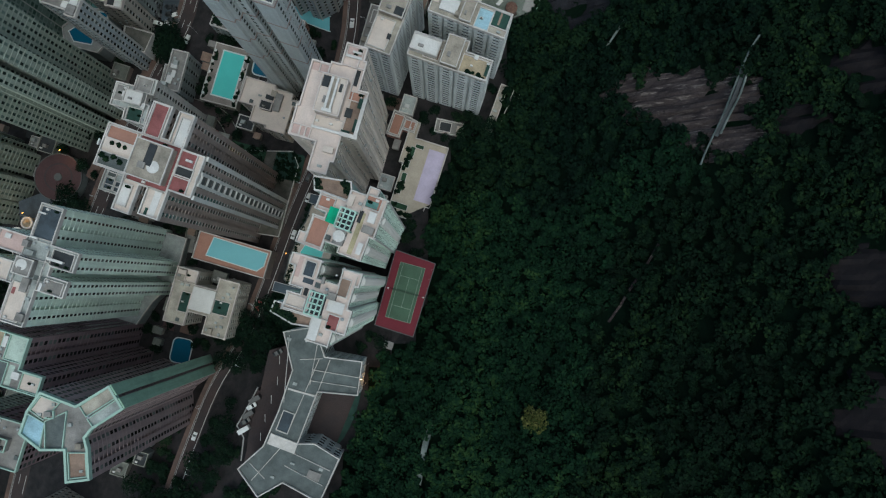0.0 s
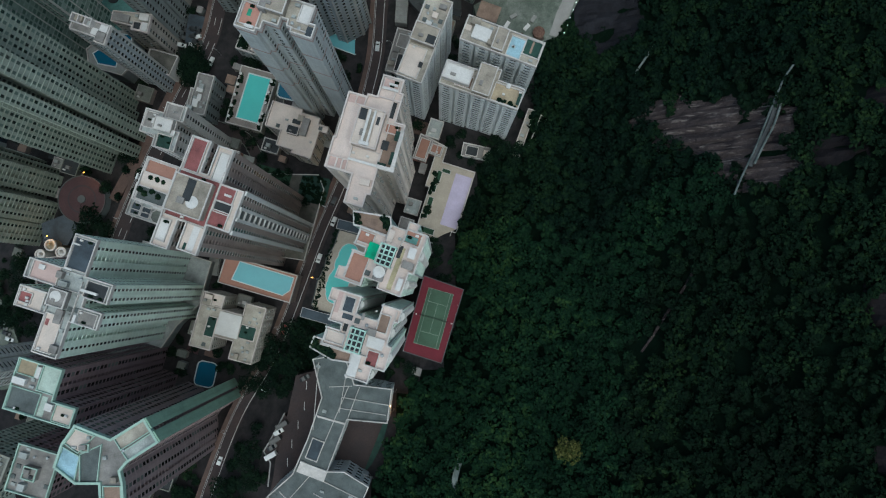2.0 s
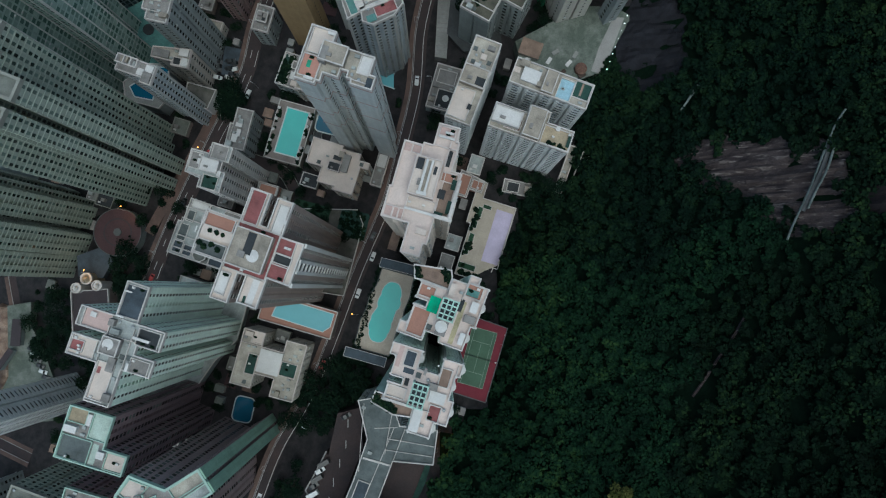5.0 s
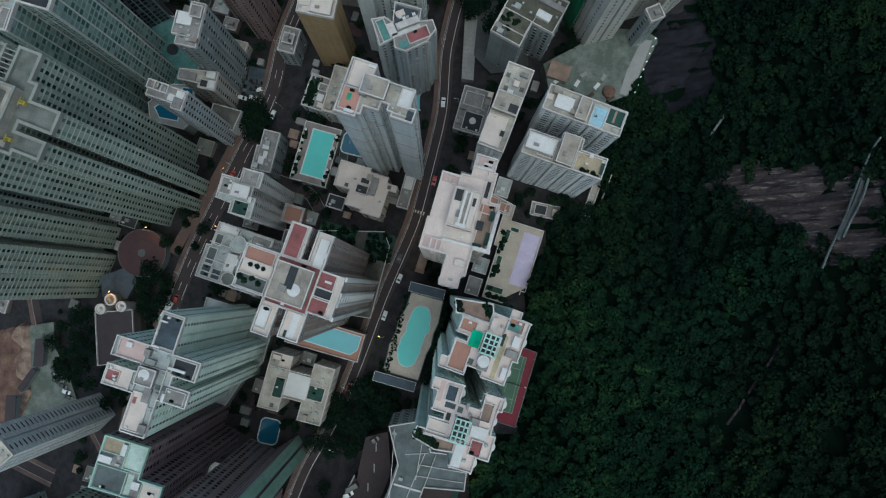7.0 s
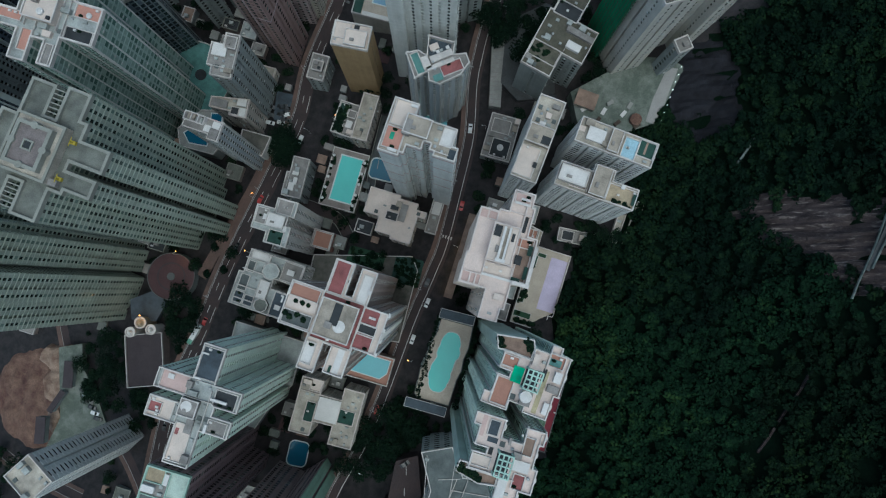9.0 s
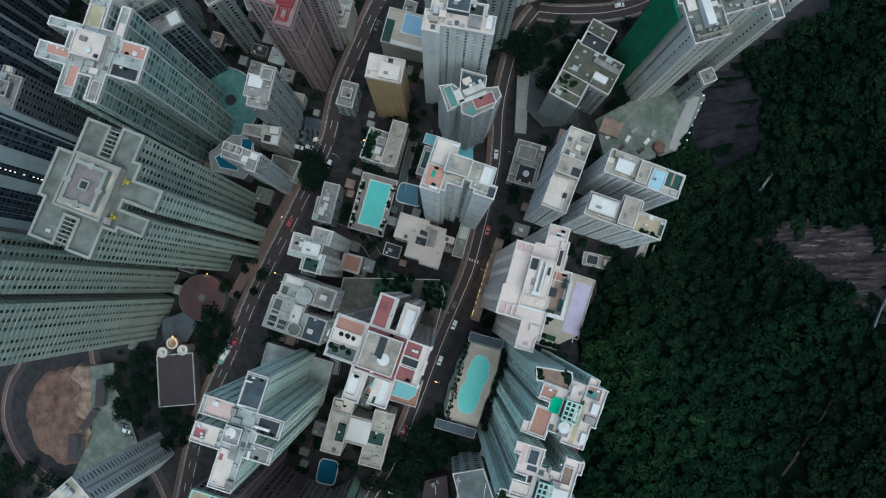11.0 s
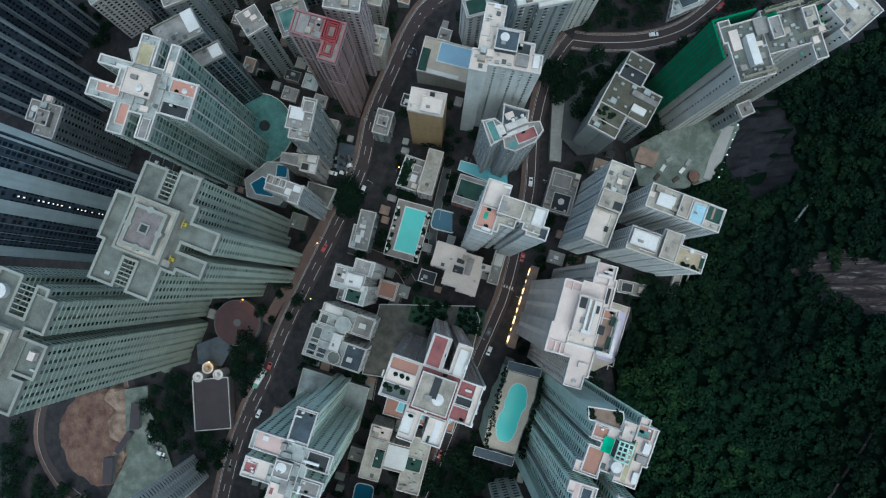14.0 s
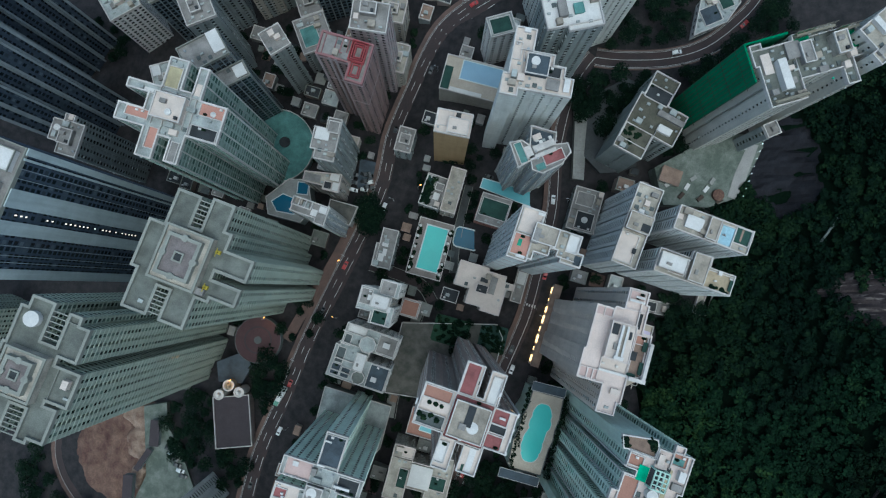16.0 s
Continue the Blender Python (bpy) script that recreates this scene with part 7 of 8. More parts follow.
car("car_white", "white single-deck bus with green roof end", (-176.0, 24.0), 60, (10.5, 2.5, 3.1), True)
for k, (x, y) in enumerate(((-79.6, -49.6), (-81.2, -52.8), (-82.4, -56.0), (-83.8, -59.2), (-84.2, -62.6), (-70.2, -29.8))):
    r = car(("car_dark", "car_white", "car_dark")[k % 3], "car parked in a bay beside the school", (x, y), 30, (5.4, 2.0, 2.2) if k % 2 == 0 else (4.4, 1.8, 1.45), k % 2 == 0)
    r.location.z = 12.0
for k in range(6):
    r = car(("car_dark", "car_white", "car_dark")[k % 3], "car parked in the downhill lot", (-237.6 + k * 1.55, -5.6 - k * 2.9), -20)
    r.location.z = -39.4


def street_lamp(x, y, turn, lit=True, z=None):
    root = thing("street_lamp", "grey street lamp with amber light" if lit else "unlit grey steel street lamp", "lamp", (x, y, ground(x, y) if z is None else z), turn, group="street lamps")
    child("pole", Build().tube(0, 0, 0.09, 0, 8, 8, 0.06).mesh("pole", "metal_grey"), root)
    child("arm", Build().box(-0.04, -0.04, 7.9, 1.8, 0.04, 8.0).mesh("arm", "metal_grey"), root)
    child("lantern", Build().box(1.4, -0.18, 7.8, 2.1, 0.18, 7.9).mesh("lantern", "lamp_amber" if lit else "metal_grey"), root)


for k in range(12):
    p, d = along(EAST, 0.04 + 0.08 * k)
    s = Vector((d.y, -d.x)) * (5.0 if k % 2 else -5.0)
    street_lamp(p.x + s.x, p.y + s.y, math.degrees(math.atan2(-s.y, -s.x)), k == 6)
for k in range(12):
    p, d = along(WEST, 0.05 + 0.075 * k)
    s = Vector((d.y, -d.x)) * (6.0 if k % 2 else -6.0)
    street_lamp(p.x + s.x, p.y + s.y, math.degrees(math.atan2(-s.y, -s.x)), k == 6)
for x, y in ((-30.0, -33.5), (-31.0, -41.5), (-43.4, -73.5)):
    street_lamp(x, y, 180, True, 19.0)

# ---- trees ----


def leaf_cloud(centres, radii, count, size, rnd_state, flat=0.65):
    """Folded leaf clumps on the upper shells of many round crowns: arrays of vertices and quads."""
    r = np.random.RandomState(rnd_state)
    n = len(centres)
    u = r.normal(size=(n, count, 3))
    u /= np.linalg.norm(u, axis=2, keepdims=True)
    u[..., 2] = np.abs(u[..., 2]) * 1.0 - 0.25 * (r.rand(n, count) < 0.3)
    shell = 0.72 + 0.36 * r.rand(n, count, 1)
    lump = 1 + 0.22 * np.sin(u[..., 0:1] * 5 + r.rand(n, 1, 1) * 6) * np.cos(u[..., 1:2] * 5 + r.rand(n, 1, 1) * 6)
    rad = np.asarray(radii)[:, None, None] * np.array([1, 1, flat])
    pos = np.asarray(centres)[:, None, :] + u * rad * shell * lump
    nor = u + np.array([0, 0, 0.9]) + 0.4 * r.normal(size=u.shape)
    nor /= np.linalg.norm(nor, axis=2, keepdims=True)
    ref = r.normal(size=u.shape)
    a = np.cross(nor, ref)
    a /= np.linalg.norm(a, axis=2, keepdims=True)
    b = np.cross(nor, a)
    s = size * (0.6 + 0.8 * r.rand(n, count, 1))
    fold = nor * s * 0.25
    quad = np.stack([pos + a * s, pos + b * s * 0.7 - fold, pos - a * s, pos - b * s * 0.7 - fold], axis=2)
    v = quad.reshape(-1, 3)
    f = np.arange(len(v)).reshape(-1, 4)
    return v, f


def leaf_mesh(name, v, f, material):
    me = bpy.data.meshes.new(name)
    me.vertices.add(len(v))
    me.vertices.foreach_set("co", v.astype(np.float32).ravel())
    me.loops.add(f.size)
    me.loops.foreach_set("vertex_index", f.astype(np.int32).ravel())
    me.polygons.add(len(f))
    me.polygons.foreach_set("loop_start", np.arange(0, f.size, 4, dtype=np.int32))
    me.polygons.foreach_set("loop_total", np.full(len(f), 4, dtype=np.int32))
    me.materials.append(MATS[material])
    me.update(calc_edges=True)
    return me


def bare_rock(x, y):
    ragged = 0.30 * noise.fractal((x * 0.09, y * 0.16, 2.0), 0.8, 2.0, 4)
    u, v = (x - 92) * 0.965 - (y - 70.5) * 0.26, (x - 92) * 0.26 + (y - 70.5) * 0.965
    return max(1 - math.hypot(u / 27, v / 13.0), 0.85 - math.hypot((x - 101) / 15, (y - 52.0) / 9.5)) + ragged


def dark_face(x, y):
    ragged = 0.5 * noise.fractal((x * 0.11, y * 0.11, 7.0), 0.8, 2.0, 4)
    return max(1 - math.hypot((x - 131) / 11, (y - 2) / 12), 1 - math.hypot((x - 127) / 9, (y + 42) / 17), 1 - math.hypot((x - 142) / 10, (y - 71) / 9), 1 - math.hypot((x - 121) / 9, (y - 57) / 6)) + ragged


def in_wood(x, y):
    if x < wood_edge(y) + 1.0 or -9.6 < (x + 14.4) * 0.964 - (y + 4.5) * 0.267 < 12.5 and -20.0 < (x + 14.4) * 0.267 + (y + 4.5) * 0.964 < 17.5:
        return False
    rock = bare_rock(x, y) > 0.04 + 0.55 * max(0.0, noise.noise((x * 0.22, y * 0.3, 9.0)))
    rock = rock or dark_face(x, y) > 0.1 + 0.7 * max(0.0, noise.noise((x * 0.2, y * 0.2, 3.0)))
    rock = rock or inside(x, y, [(4, 136), (8, 116), (29, 115), (42, 120), (57, 146), (36, 152)])
    dark = inside(x, y, [(46, 121), (54, 145), (60, 158), (72, 157), (77, 143), (73, 119), (61, 108)])
    gully = abs((x - 69) - 0.5 * (y + 4)) < 1.6 and -28 < y < 17
    return not (rock or dark or gully)


rs = np.random.RandomState(11)
crowns, radii = [], []
y = -230.0
while y < 330:
    x = -120.0
    while x < 330:
        near = -110 < y < 220 and x < 190
        px, py = x + rs.uniform(-2.4, 2.4), y + rs.uniform(-2.4, 2.4)
        if in_wood(px, py) and (near or rs.rand() < 0.45):
            r = (1.7 + 3.4 * rs.rand() ** 1.6) * (1 if near else 1.8)
            big = rs.rand() < 0.10
            crowns.append((px, py, ground(px, py) + rs.uniform(1.8, 3.6) + (1.4 if big else 0)))
            radii.append(r * (1.35 if big else 1))
        x += 4.3
    y += 3.9
crowns, radii = np.array(crowns), np.array(radii)
lobes, sizes = [], []
for (cx, cy, cz), r in zip(crowns, radii):
    for k in range(5 if -110 < cy < 220 and cx < 190 else 2):
        a, d = rs.uniform(0, 6.283), r * (0.0 if k == 0 else rs.uniform(0.45, 1.0))
        lobes.append((cx + d * math.cos(a), cy + d * math.sin(a), cz + r * rs.uniform(-0.15, 0.35) - 0.35 * d))
        sizes.append(r * rs.uniform(0.38, 0.72))
lobes, sizes = np.array(lobes), np.array(sizes)
# masks of the two darkened stands: light falloff put into leaf colour
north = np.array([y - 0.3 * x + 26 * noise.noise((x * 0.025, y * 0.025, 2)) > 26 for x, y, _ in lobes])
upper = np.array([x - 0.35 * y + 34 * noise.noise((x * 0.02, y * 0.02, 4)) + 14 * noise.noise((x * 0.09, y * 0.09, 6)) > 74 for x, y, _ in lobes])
for mask, name, leaf, text in ((~upper & ~north, "hill_forest", "leaves_hill", "dense green subtropical woodland on the lower slope"), (~upper & north, "hill_forest_north", "leaves_north_dimmed", "dense green woodland beside the tower blocks, shade painted into leaves"), (upper, "hill_forest_upper", "leaves_upper_dimmed", "dense woodland on the upper slope, dimness painted into the leaves")):
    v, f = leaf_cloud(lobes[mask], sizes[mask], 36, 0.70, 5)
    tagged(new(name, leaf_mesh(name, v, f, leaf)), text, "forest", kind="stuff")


def tree_model(seed, height, spread, material="leaves_street", leaves=420):
    """A trunk with limbs and a crown of separate lobes; returns their meshes."""
    r = random.Random(seed)
    b = Build()
    b.tube(0, 0, 0.28, -0.6, height * 0.55, 8, 0.16)
    lobes, sizes = [], []
    for k in range(6):
        a, d = k * 1.05 + r.uniform(-0.3, 0.3), spread * r.uniform(0.35, 0.62)
        z = height * r.uniform(0.62, 0.95)
        tip = (math.cos(a) * d, math.sin(a) * d, z)
        lobes.append(tip)
        sizes.append(spread * r.uniform(0.42, 0.62))
        k0 = len(b.v)
        for t, w in ((0.0, 0.12), (1.0, 0.04)):
            cx, cy, cz = tip[0] * t, tip[1] * t, height * 0.45 + (tip[2] - height * 0.45) * t
            b.v += [(cx - w, cy - w, cz), (cx + w, cy - w, cz), (cx + w, cy + w, cz), (cx - w, cy + w, cz)]
        b.f += [(k0 + i, k0 + (i + 1) % 4, k0 + 4 + (i + 1) % 4, k0 + 4 + i) for i in range(4)]
    lobes.append((0, 0, height))
    sizes.append(spread * 0.55)
    v, f = leaf_cloud(np.array(lobes), np.array(sizes), leaves // 7, 0.42, seed, 0.8)
    return b.mesh("trunk", "bark"), leaf_mesh("crown", v, f, material)


MODELS = [tree_model(s, h, w) for s, h, w in ((1, 7.5, 4.2), (2, 9.0, 5.0), (3, 6.0, 3.4), (4, 8.0, 4.6), (5, 5.0, 2.8))]


def tree(x, y, k, z=None, scale=1.0, label="dark green broadleaf street tree", models=None):
    t, c = (models or MODELS)[k % len(models or MODELS)]
    root = thing("tree", label, "tree", (x, y, (ground(x, y) if z is None else z) - 0.2), (k * 67) % 360, group="street and garden trees")
    root.scale = (scale, scale, scale)
    child("trunk", t, root)
    child("crown", c, root)
    return root


rt = random.Random(21)


def grove(poly, count, z=None, scale=(0.8, 1.25), apart=4.0):
    FOOTPRINTS.append(poly)
    xs, ys = [p[0] for p in poly], [p[1] for p in poly]
    done, tries = [], 0
    while len(done) < count and tries < count * 40:
        tries += 1
        x, y = rt.uniform(min(xs), max(xs)), rt.uniform(min(ys), max(ys))
        if inside(x, y, poly) and all(math.hypot(x - a, y - b) > apart for a, b in done):
            done.append((x, y))
            tree(x, y, rt.randrange(5), z, rt.uniform(*scale))


grove([(-240, 14), (-228, 22), (-212, 30), (-208, -10), (-222, -16), (-238, -8)], 22)
grove([(-210, -6), (-192, -4), (-194, -24), (-214, -26)], 9)
grove([(-192, 44), (-178, 46), (-172, 36), (-186, 14), (-190, 16)], 12)
grove([(-178, 84), (-166, 84), (-152, 60), (-168, 48), (-180, 60)], 10, scale=(0.6, 0.9))
grove([(-129, 125), (-124.5, 116), (-128, 107.5), (-134, 106), (-134.4, 118)], 9, scale=(0.9, 1.3), apart=3.0)
grove([(-96, -18), (-78, -8), (-72, -28), (-90, -44), (-100, -36)], 20)
grove([(-128, -80), (-116, -84), (-112, -110), (-140, -118), (-146, -94)], 18)
grove([(-104, -60), (-92, -58), (-94, -84), (-112, -100), (-108, -76)], 14)
grove([(-75, -2), (-62, -8), (-62, -24), (-76, -20)], 10)
grove([(-98, 62), (-80, 66), (-80, 48), (-96, 46)], 9, -1.8, (0.35, 0.6), 3.0)
grove([(-76, 60), (-64, 60), (-66, 48), (-77, 48)], 7, -1.7, (0.35, 0.55), 3.0)
grove([(-96, 132), (-106, 138), (-104, 116), (-96, 112)], 8, scale=(0.5, 0.8))
grove([(-112, 84), (-88, 78), (-86, 83), (-108, 90)], 7, scale=(0.4, 0.6), apart=3.0)
grove([(-35, 180), (-10, 182), (0, 165), (-22, 150), (-34, 162)], 16)
grove([(-300, -40), (-280, -40), (-262, -52), (-300, -70)], 12)
grove([(-300, 240), (-280, 240), (-276, 212), (-296, 210)], 9)
grove([(-8, 68), (24, 72), (22, 63), (2, 60)], 9, scale=(0.5, 0.9), apart=3.0)
grove([(-40, 175), (-20, 178), (10, 180), (14, 170), (-14, 160), (-34, 160)], 14)
grove([(-98, 140), (-70, 150), (-66, 142), (-96, 132)], 8, scale=(0.5, 0.8))
YELLOW = [tree_model(9, 8.0, 5.2, "leaves_yellow", 900)]
tree(33.8, -48.0, 0, ground(33.8, -48.0) + 3.0, 0.95, "pale yellow flowering tree above the dark canopy", YELLOW)

# ---- hillside rock and drains ----


def outcrop(name, label, test, x0, x1, y0, y1, lift, material, step=1.6):
    b, xs, ys = Build(), list(np.arange(x0, x1, step)), list(np.arange(y0, y1, step))
    for y in ys:
        for x in xs:
            d = test(x, y)
            rough = noise.fractal((x * 0.06, y * 0.22, 1.0), 0.9, 2.0, 5) * 2.2 + abs(noise.noise((x * 0.045, y * 0.36, 5))) * 3.2
            b.v.append((x, y, ground(x, y) + (lift * min(1, d * 2.5) + rough * min(1, d * 4) if d > 0 else -1.2)))
    w = len(xs)
    for j in range(len(ys) - 1):
        for i in range(w - 1):
            if any(test(xs[i + p], ys[j + q]) > -0.15 for p in (0, 1) for q in (0, 1)):
                b.f.append((j * w + i, j * w + i + 1, (j + 1) * w + i + 1, (j + 1) * w + i))
    return tagged(new(name, b.mesh(name, material)), label, "rock", kind="structure")


outcrop("ground_rock", "bare brown-grey granite slab with layered ledges on the hillside", bare_rock, 56, 126, 34, 94, 1.0, "rock", 1.0)
outcrop("ground_rock_east", "dark weathered rock faces high on the wooded slope", dark_face, 108, 160, -66, 90, 0.6, "dark_rock")
outcrop("ground_cut_slope", "dark shotcrete cut slope above the works terrace", lambda x, y: 1 - math.hypot((x - 62 - 0.12 * (y - 132)) / 14.5, (y - 132) / 26) + 0.15 * noise.fractal((x * 0.1, y * 0.1, 4.0), 0.8, 2.0, 3), 40, 86, 100, 162, 0.4, "cut_rock")


def channel(name, label, points, half, lift, material):
    line = curve(points, 2.0)
    b = ribbon(line, -half, half, lift, thick=0.8)
    for side in (-1, 1):
        a, c = sorted((side * half, side * (half + 0.2)))
        ribbon(line, a, c, lift + 0.25, b, thick=0.8)
    return tagged(new(name, b.mesh(name, material)), label, "drain", kind="structure")


channel("trim_stair_drain", "pale stepped concrete drain and stair up the rock", [(115.2, 89.5), (111.5, 83.5), (106.1, 71.1), (101.4, 59.9), (96.0, 48.7), (93.4, 42.6)], 0.05, 4.8, "drain_pale")
channel("trim_stair_rail", "second pale drain beside the stepped stair", [(110.6, 76.9), (107.2, 67.6), (103.1, 59.6), (100.2, 53.5)], 0.09, 4.8, "drain_pale")
channel("trim_stair_flight", "grey concrete steps between the two pale drains", [(109.9, 78.3), (106.7, 69.4), (102.3, 59.7), (99.0, 52.8)], 0.5, 4.4, "ramp_concrete")
channel("trim_gully", "bare earth gully between the trees", [(81, 17), (77.5, 10.5), (74, 5), (69.2, -2.6), (66, -8), (62, -14)], 0.22, 0.6, "rock")
channel("trim_path", "grey concrete stair path at the forest foot", [(-2.8, -54), (-5.6, -62), (-8.1, -76)], 0.9, 3.0, "drain_pale")
channel("trim_high_drain", "pale drain on the upper slope", [(76.4, 109), (72.7, 103.3), (69.2, 98.2)], 0.2, 3.0, "drain_pale")

# ---- white piers and open slabs up the east front of the brown tower ----
tall = 103.0 - brown_tower.location.z - 1.2
for y, w in ((-6.5, 0.7), (-2.3, 0.5), (1.3, 0.5), (6.1, 0.7)):
    child("pier", Build().box(14.2, y - w, 0, 14.95, y + w, tall).mesh("pier", "wall_whiteplain"), brown_tower, "white rendered pier")
me = Build().box(14.25, -1.8, 0, 14.9, 0.8, 0.45).mesh("slab", "wall_whiteplain")
for k in range(int(tall / 5.7)):
    child("slab", me, brown_tower, "white open slab edge", (0, 0, tall - 1.4 - k * 5.7))
# Flat strip on the wall face; its dark colour paints the openings' shade.
child("slot", Build().box(14.2, -1.8, 0, 14.32, 0.8, tall - 1).mesh("slot", "trim_dark"), brown_tower, "flat dark strip, recess shade painted on the wall")

# yellow facade hoists on the cross tower's roof
for x, y in ((6.2, 6.0), (6.6, -5.6)):
    child("facade_hoist", Build().box(x - 0.8, y - 0.6, 0, x + 0.8, y + 0.6, 1.1).box(x - 0.15, y - 0.15, 1.1, x + 0.15, y + 0.15, 2.6).box(x - 0.1, y - 1.4, 2.4, x + 0.1, y + 1.4, 2.6).mesh("facade_hoist", "hoist_yellow"), cross_tower, "yellow facade hoist", (0, 0, 108.5 - cross_tower.location.z - 1.1))

# lit stair windows of the navy tower
me = Build().box(0, -0.24, 0, 0.1, 0.24, 1.0).mesh("lit_window", "lamp_pane")
for z in (98.7, 95.8, 93.1, 81.2, 78.1, 69.4, 66.4, 63.3, 60.1, 57.3, 54.4, 48.8, 42.5, 39.7, 36.8, 31.4, 25.8, 22.7, 19.5, 16.7, 13.4):
    child("lit_window", me, navy_tower, "lit stair window", (0.05, -0.9, z - navy_tower.location.z))

# slatted plant cover beside the school
cover = thing("plant_cover", "pale slatted plant cover beside the school drive", "cover", (-49.3, -70.4, 14.0), -22)
child("wall", Build().box(-6.5, -5.5, 0, 6.5, 5.5, 11.0).mesh("wall", "wall_school"), cover)
me = Build().box(-6.4, -0.22, 11.0, 6.4, 0.22, 11.35).mesh("slat", "coping")
for k in range(11):
    child("slat", me, cover, "", (0, -5.2 + k * 1.04, 0))

# bollard lights along the works road
for k in range(8):
    x, y = 51.9 - 9.4 * k / 7, 144.4 - 24 * k / 7
    bl = thing("bollard_light", "small white bollard light beside the works road", "lamp", (x, y, max(16.6, ground(x, y))), group="works road lights")
    child("post", Build().tube(0, 0, 0.08, 0, 2.6, 8).mesh("post", "metal_grey"), bl)
    child("lantern", Build().tube(0, 0, 0.15, 2.6, 2.8, 10, 0.1).mesh("lantern", "lamp_white"), bl)

# lamps at the plaza and pavilion
for x, y, z, watts in ((-181.0, 60.5, -17.5, 140), (-199.5, 33.5, -16.0, 350), (-31.5, -39.5, 26.0, 450), (-44.5, -73.5, 26.0, 450)):
    amber = bpy.data.lights.new("amber_light", "POINT")
    amber.energy, amber.color, amber.shadow_soft_size = watts, (1.0, 0.42, 0.12), 0.3
    new("amber_light", amber).location = (x, y, z)
for x, y, z in ((-183.5, 63.0, -20.7), (-199.0, 32.5, -19.0), (-146.5, 91.0, None), (-106.0, 128.0, None), (-95.5, 150.0, None)):
    street_lamp(x, y, 40, True, z)

# ---- lanes and forecourts between the towers ----
for i, (pts, half, mat, text) in enumerate((([(-130, 90.2), (-117.2, 85.9), (-104.5, 80.3), (-98.9, 72)], 2.6, "asphalt", "narrow asphalt lane between the midrise blocks"), ([(-103.1, 71.9), (-109.2, 56.6), (-115.6, 37.2), (-119.7, 15.1)], 2.4, "concrete", "narrow concrete lane beside the podium"),
                                            ([(-131, 116), (-138, 99), (-147.5, 82), (-157, 67), (-168, 49)], 0.0, "pavement", "broad paved footway on the downhill side of the street"), ([(-80.8, 128.9), (-85, 112.2), (-87.6, 98), (-88.5, 86)], 1.8, "ramp_concrete", "paved alley beside the pool terrace"))):
    line = curve(pts, 2.0)
    b = ribbon(line, -half, half, 0.16) if half else ribbon(line, 3.5, 8.6, 0.24, thick=0.5)
    tagged(new("pavement_lane_%d" % (i + 1), b.mesh("lane", mat)), text, "lane", kind="structure")
    if half:
        for side in (-1, 1):
            wall = thing("lane_wall", "low grey concrete wall along a lane", "wall", group="lane walls")
            a, e = sorted((side * (half + 0.05), side * (half + 0.3)))
            child("coping", ribbon(line, a, e, 1.3, thick=1.6).mesh("coping", "coping_grey"), wall)
patch("pavement_forecourt", "dark slate paved forecourt of the gate pavilion", "forecourt", [(-209, 41), (-196, 46), (-191, 39), (-196, 30), (-208, 31)], -25.5, "roof_slate", 4)
patch("pavement_car_yard", "dark grey car yard beside the street", "yard", [(-135.8, 144.4), (-125.6, 142.1), (-127.6, 127.3), (-137.5, 130)], -18.2, "roof_slate", 5)
for k in range(6):
    r = car(("car_white", "car_dark", "car_dark")[k % 3], "car parked in the concrete car yard", (-139 + (k // 3) * 5.5, 128.5 + (k % 3) * 4), -14)
    r.location.z = ground(-134, 134) + 1.2

# ---- low buildings, yards and garden trees between the towers ----
grove([(-332, -6), (-315, -6), (-313, -26), (-298, -48), (-306, -58), (-330, -58)], 22)
grove([(-22, 208), (10, 201), (10, 194), (-14, 194)], 10, scale=(0.7, 1.0))
grove([(14, 182), (34, 186), (48, 198), (58, 212), (70, 200), (60, 184), (40, 176), (18, 174)], 26, scale=(0.8, 1.2))
grove([(0, 200), (16, 198), (22, 222), (4, 226)], 12, scale=(0.8, 1.1))
grove([(44, 214), (56, 226), (64, 250), (40, 248)], 14, scale=(0.8, 1.2))
ROADS = ((LANE, 5.0), (WEST, 9.0), (EAST, 7.2), (BEND, 7.0), (LOOP, 5.5))
BOXES = [(min(p[0] for p in q), min(p[1] for p in q), max(p[0] for p in q), max(p[1] for p in q), q) for q in FOOTPRINTS]


def free_plot(poly):
    """True where a plot meets neither a building, a pool, a grove nor a street."""
    cx, cy = sum(p[0] for p in poly) / len(poly), sum(p[1] for p in poly) / len(poly)
    reach = max(math.hypot(p[0] - cx, p[1] - cy) for p in poly)
    if max(p[0] for p in poly) > wood_edge(cy) - 3:
        return False
    tests = [(cx + (p[0] - cx) * f, cy + (p[1] - cy) * f) for p in poly for f in (1.0, 0.5)] + [(cx, cy)]
    tests += [((poly[i][0] + poly[i - 1][0]) / 2, (poly[i][1] + poly[i - 1][1]) / 2) for i in range(len(poly))]
    for x0, y0, x1, y1, q in BOXES:
        if cx + reach > x0 and cx - reach < x1 and cy + reach > y0 and cy - reach < y1:
            if any(inside(x, y, q) for x, y in tests) or any(inside(x, y, poly) for x, y in q):
                return False
    return all(math.hypot(p.x - x, p.y - y) > half for line, half in ROADS for p in line if abs(p.x - cx) < 25 and abs(p.y - cy) < 25 for x, y in tests)


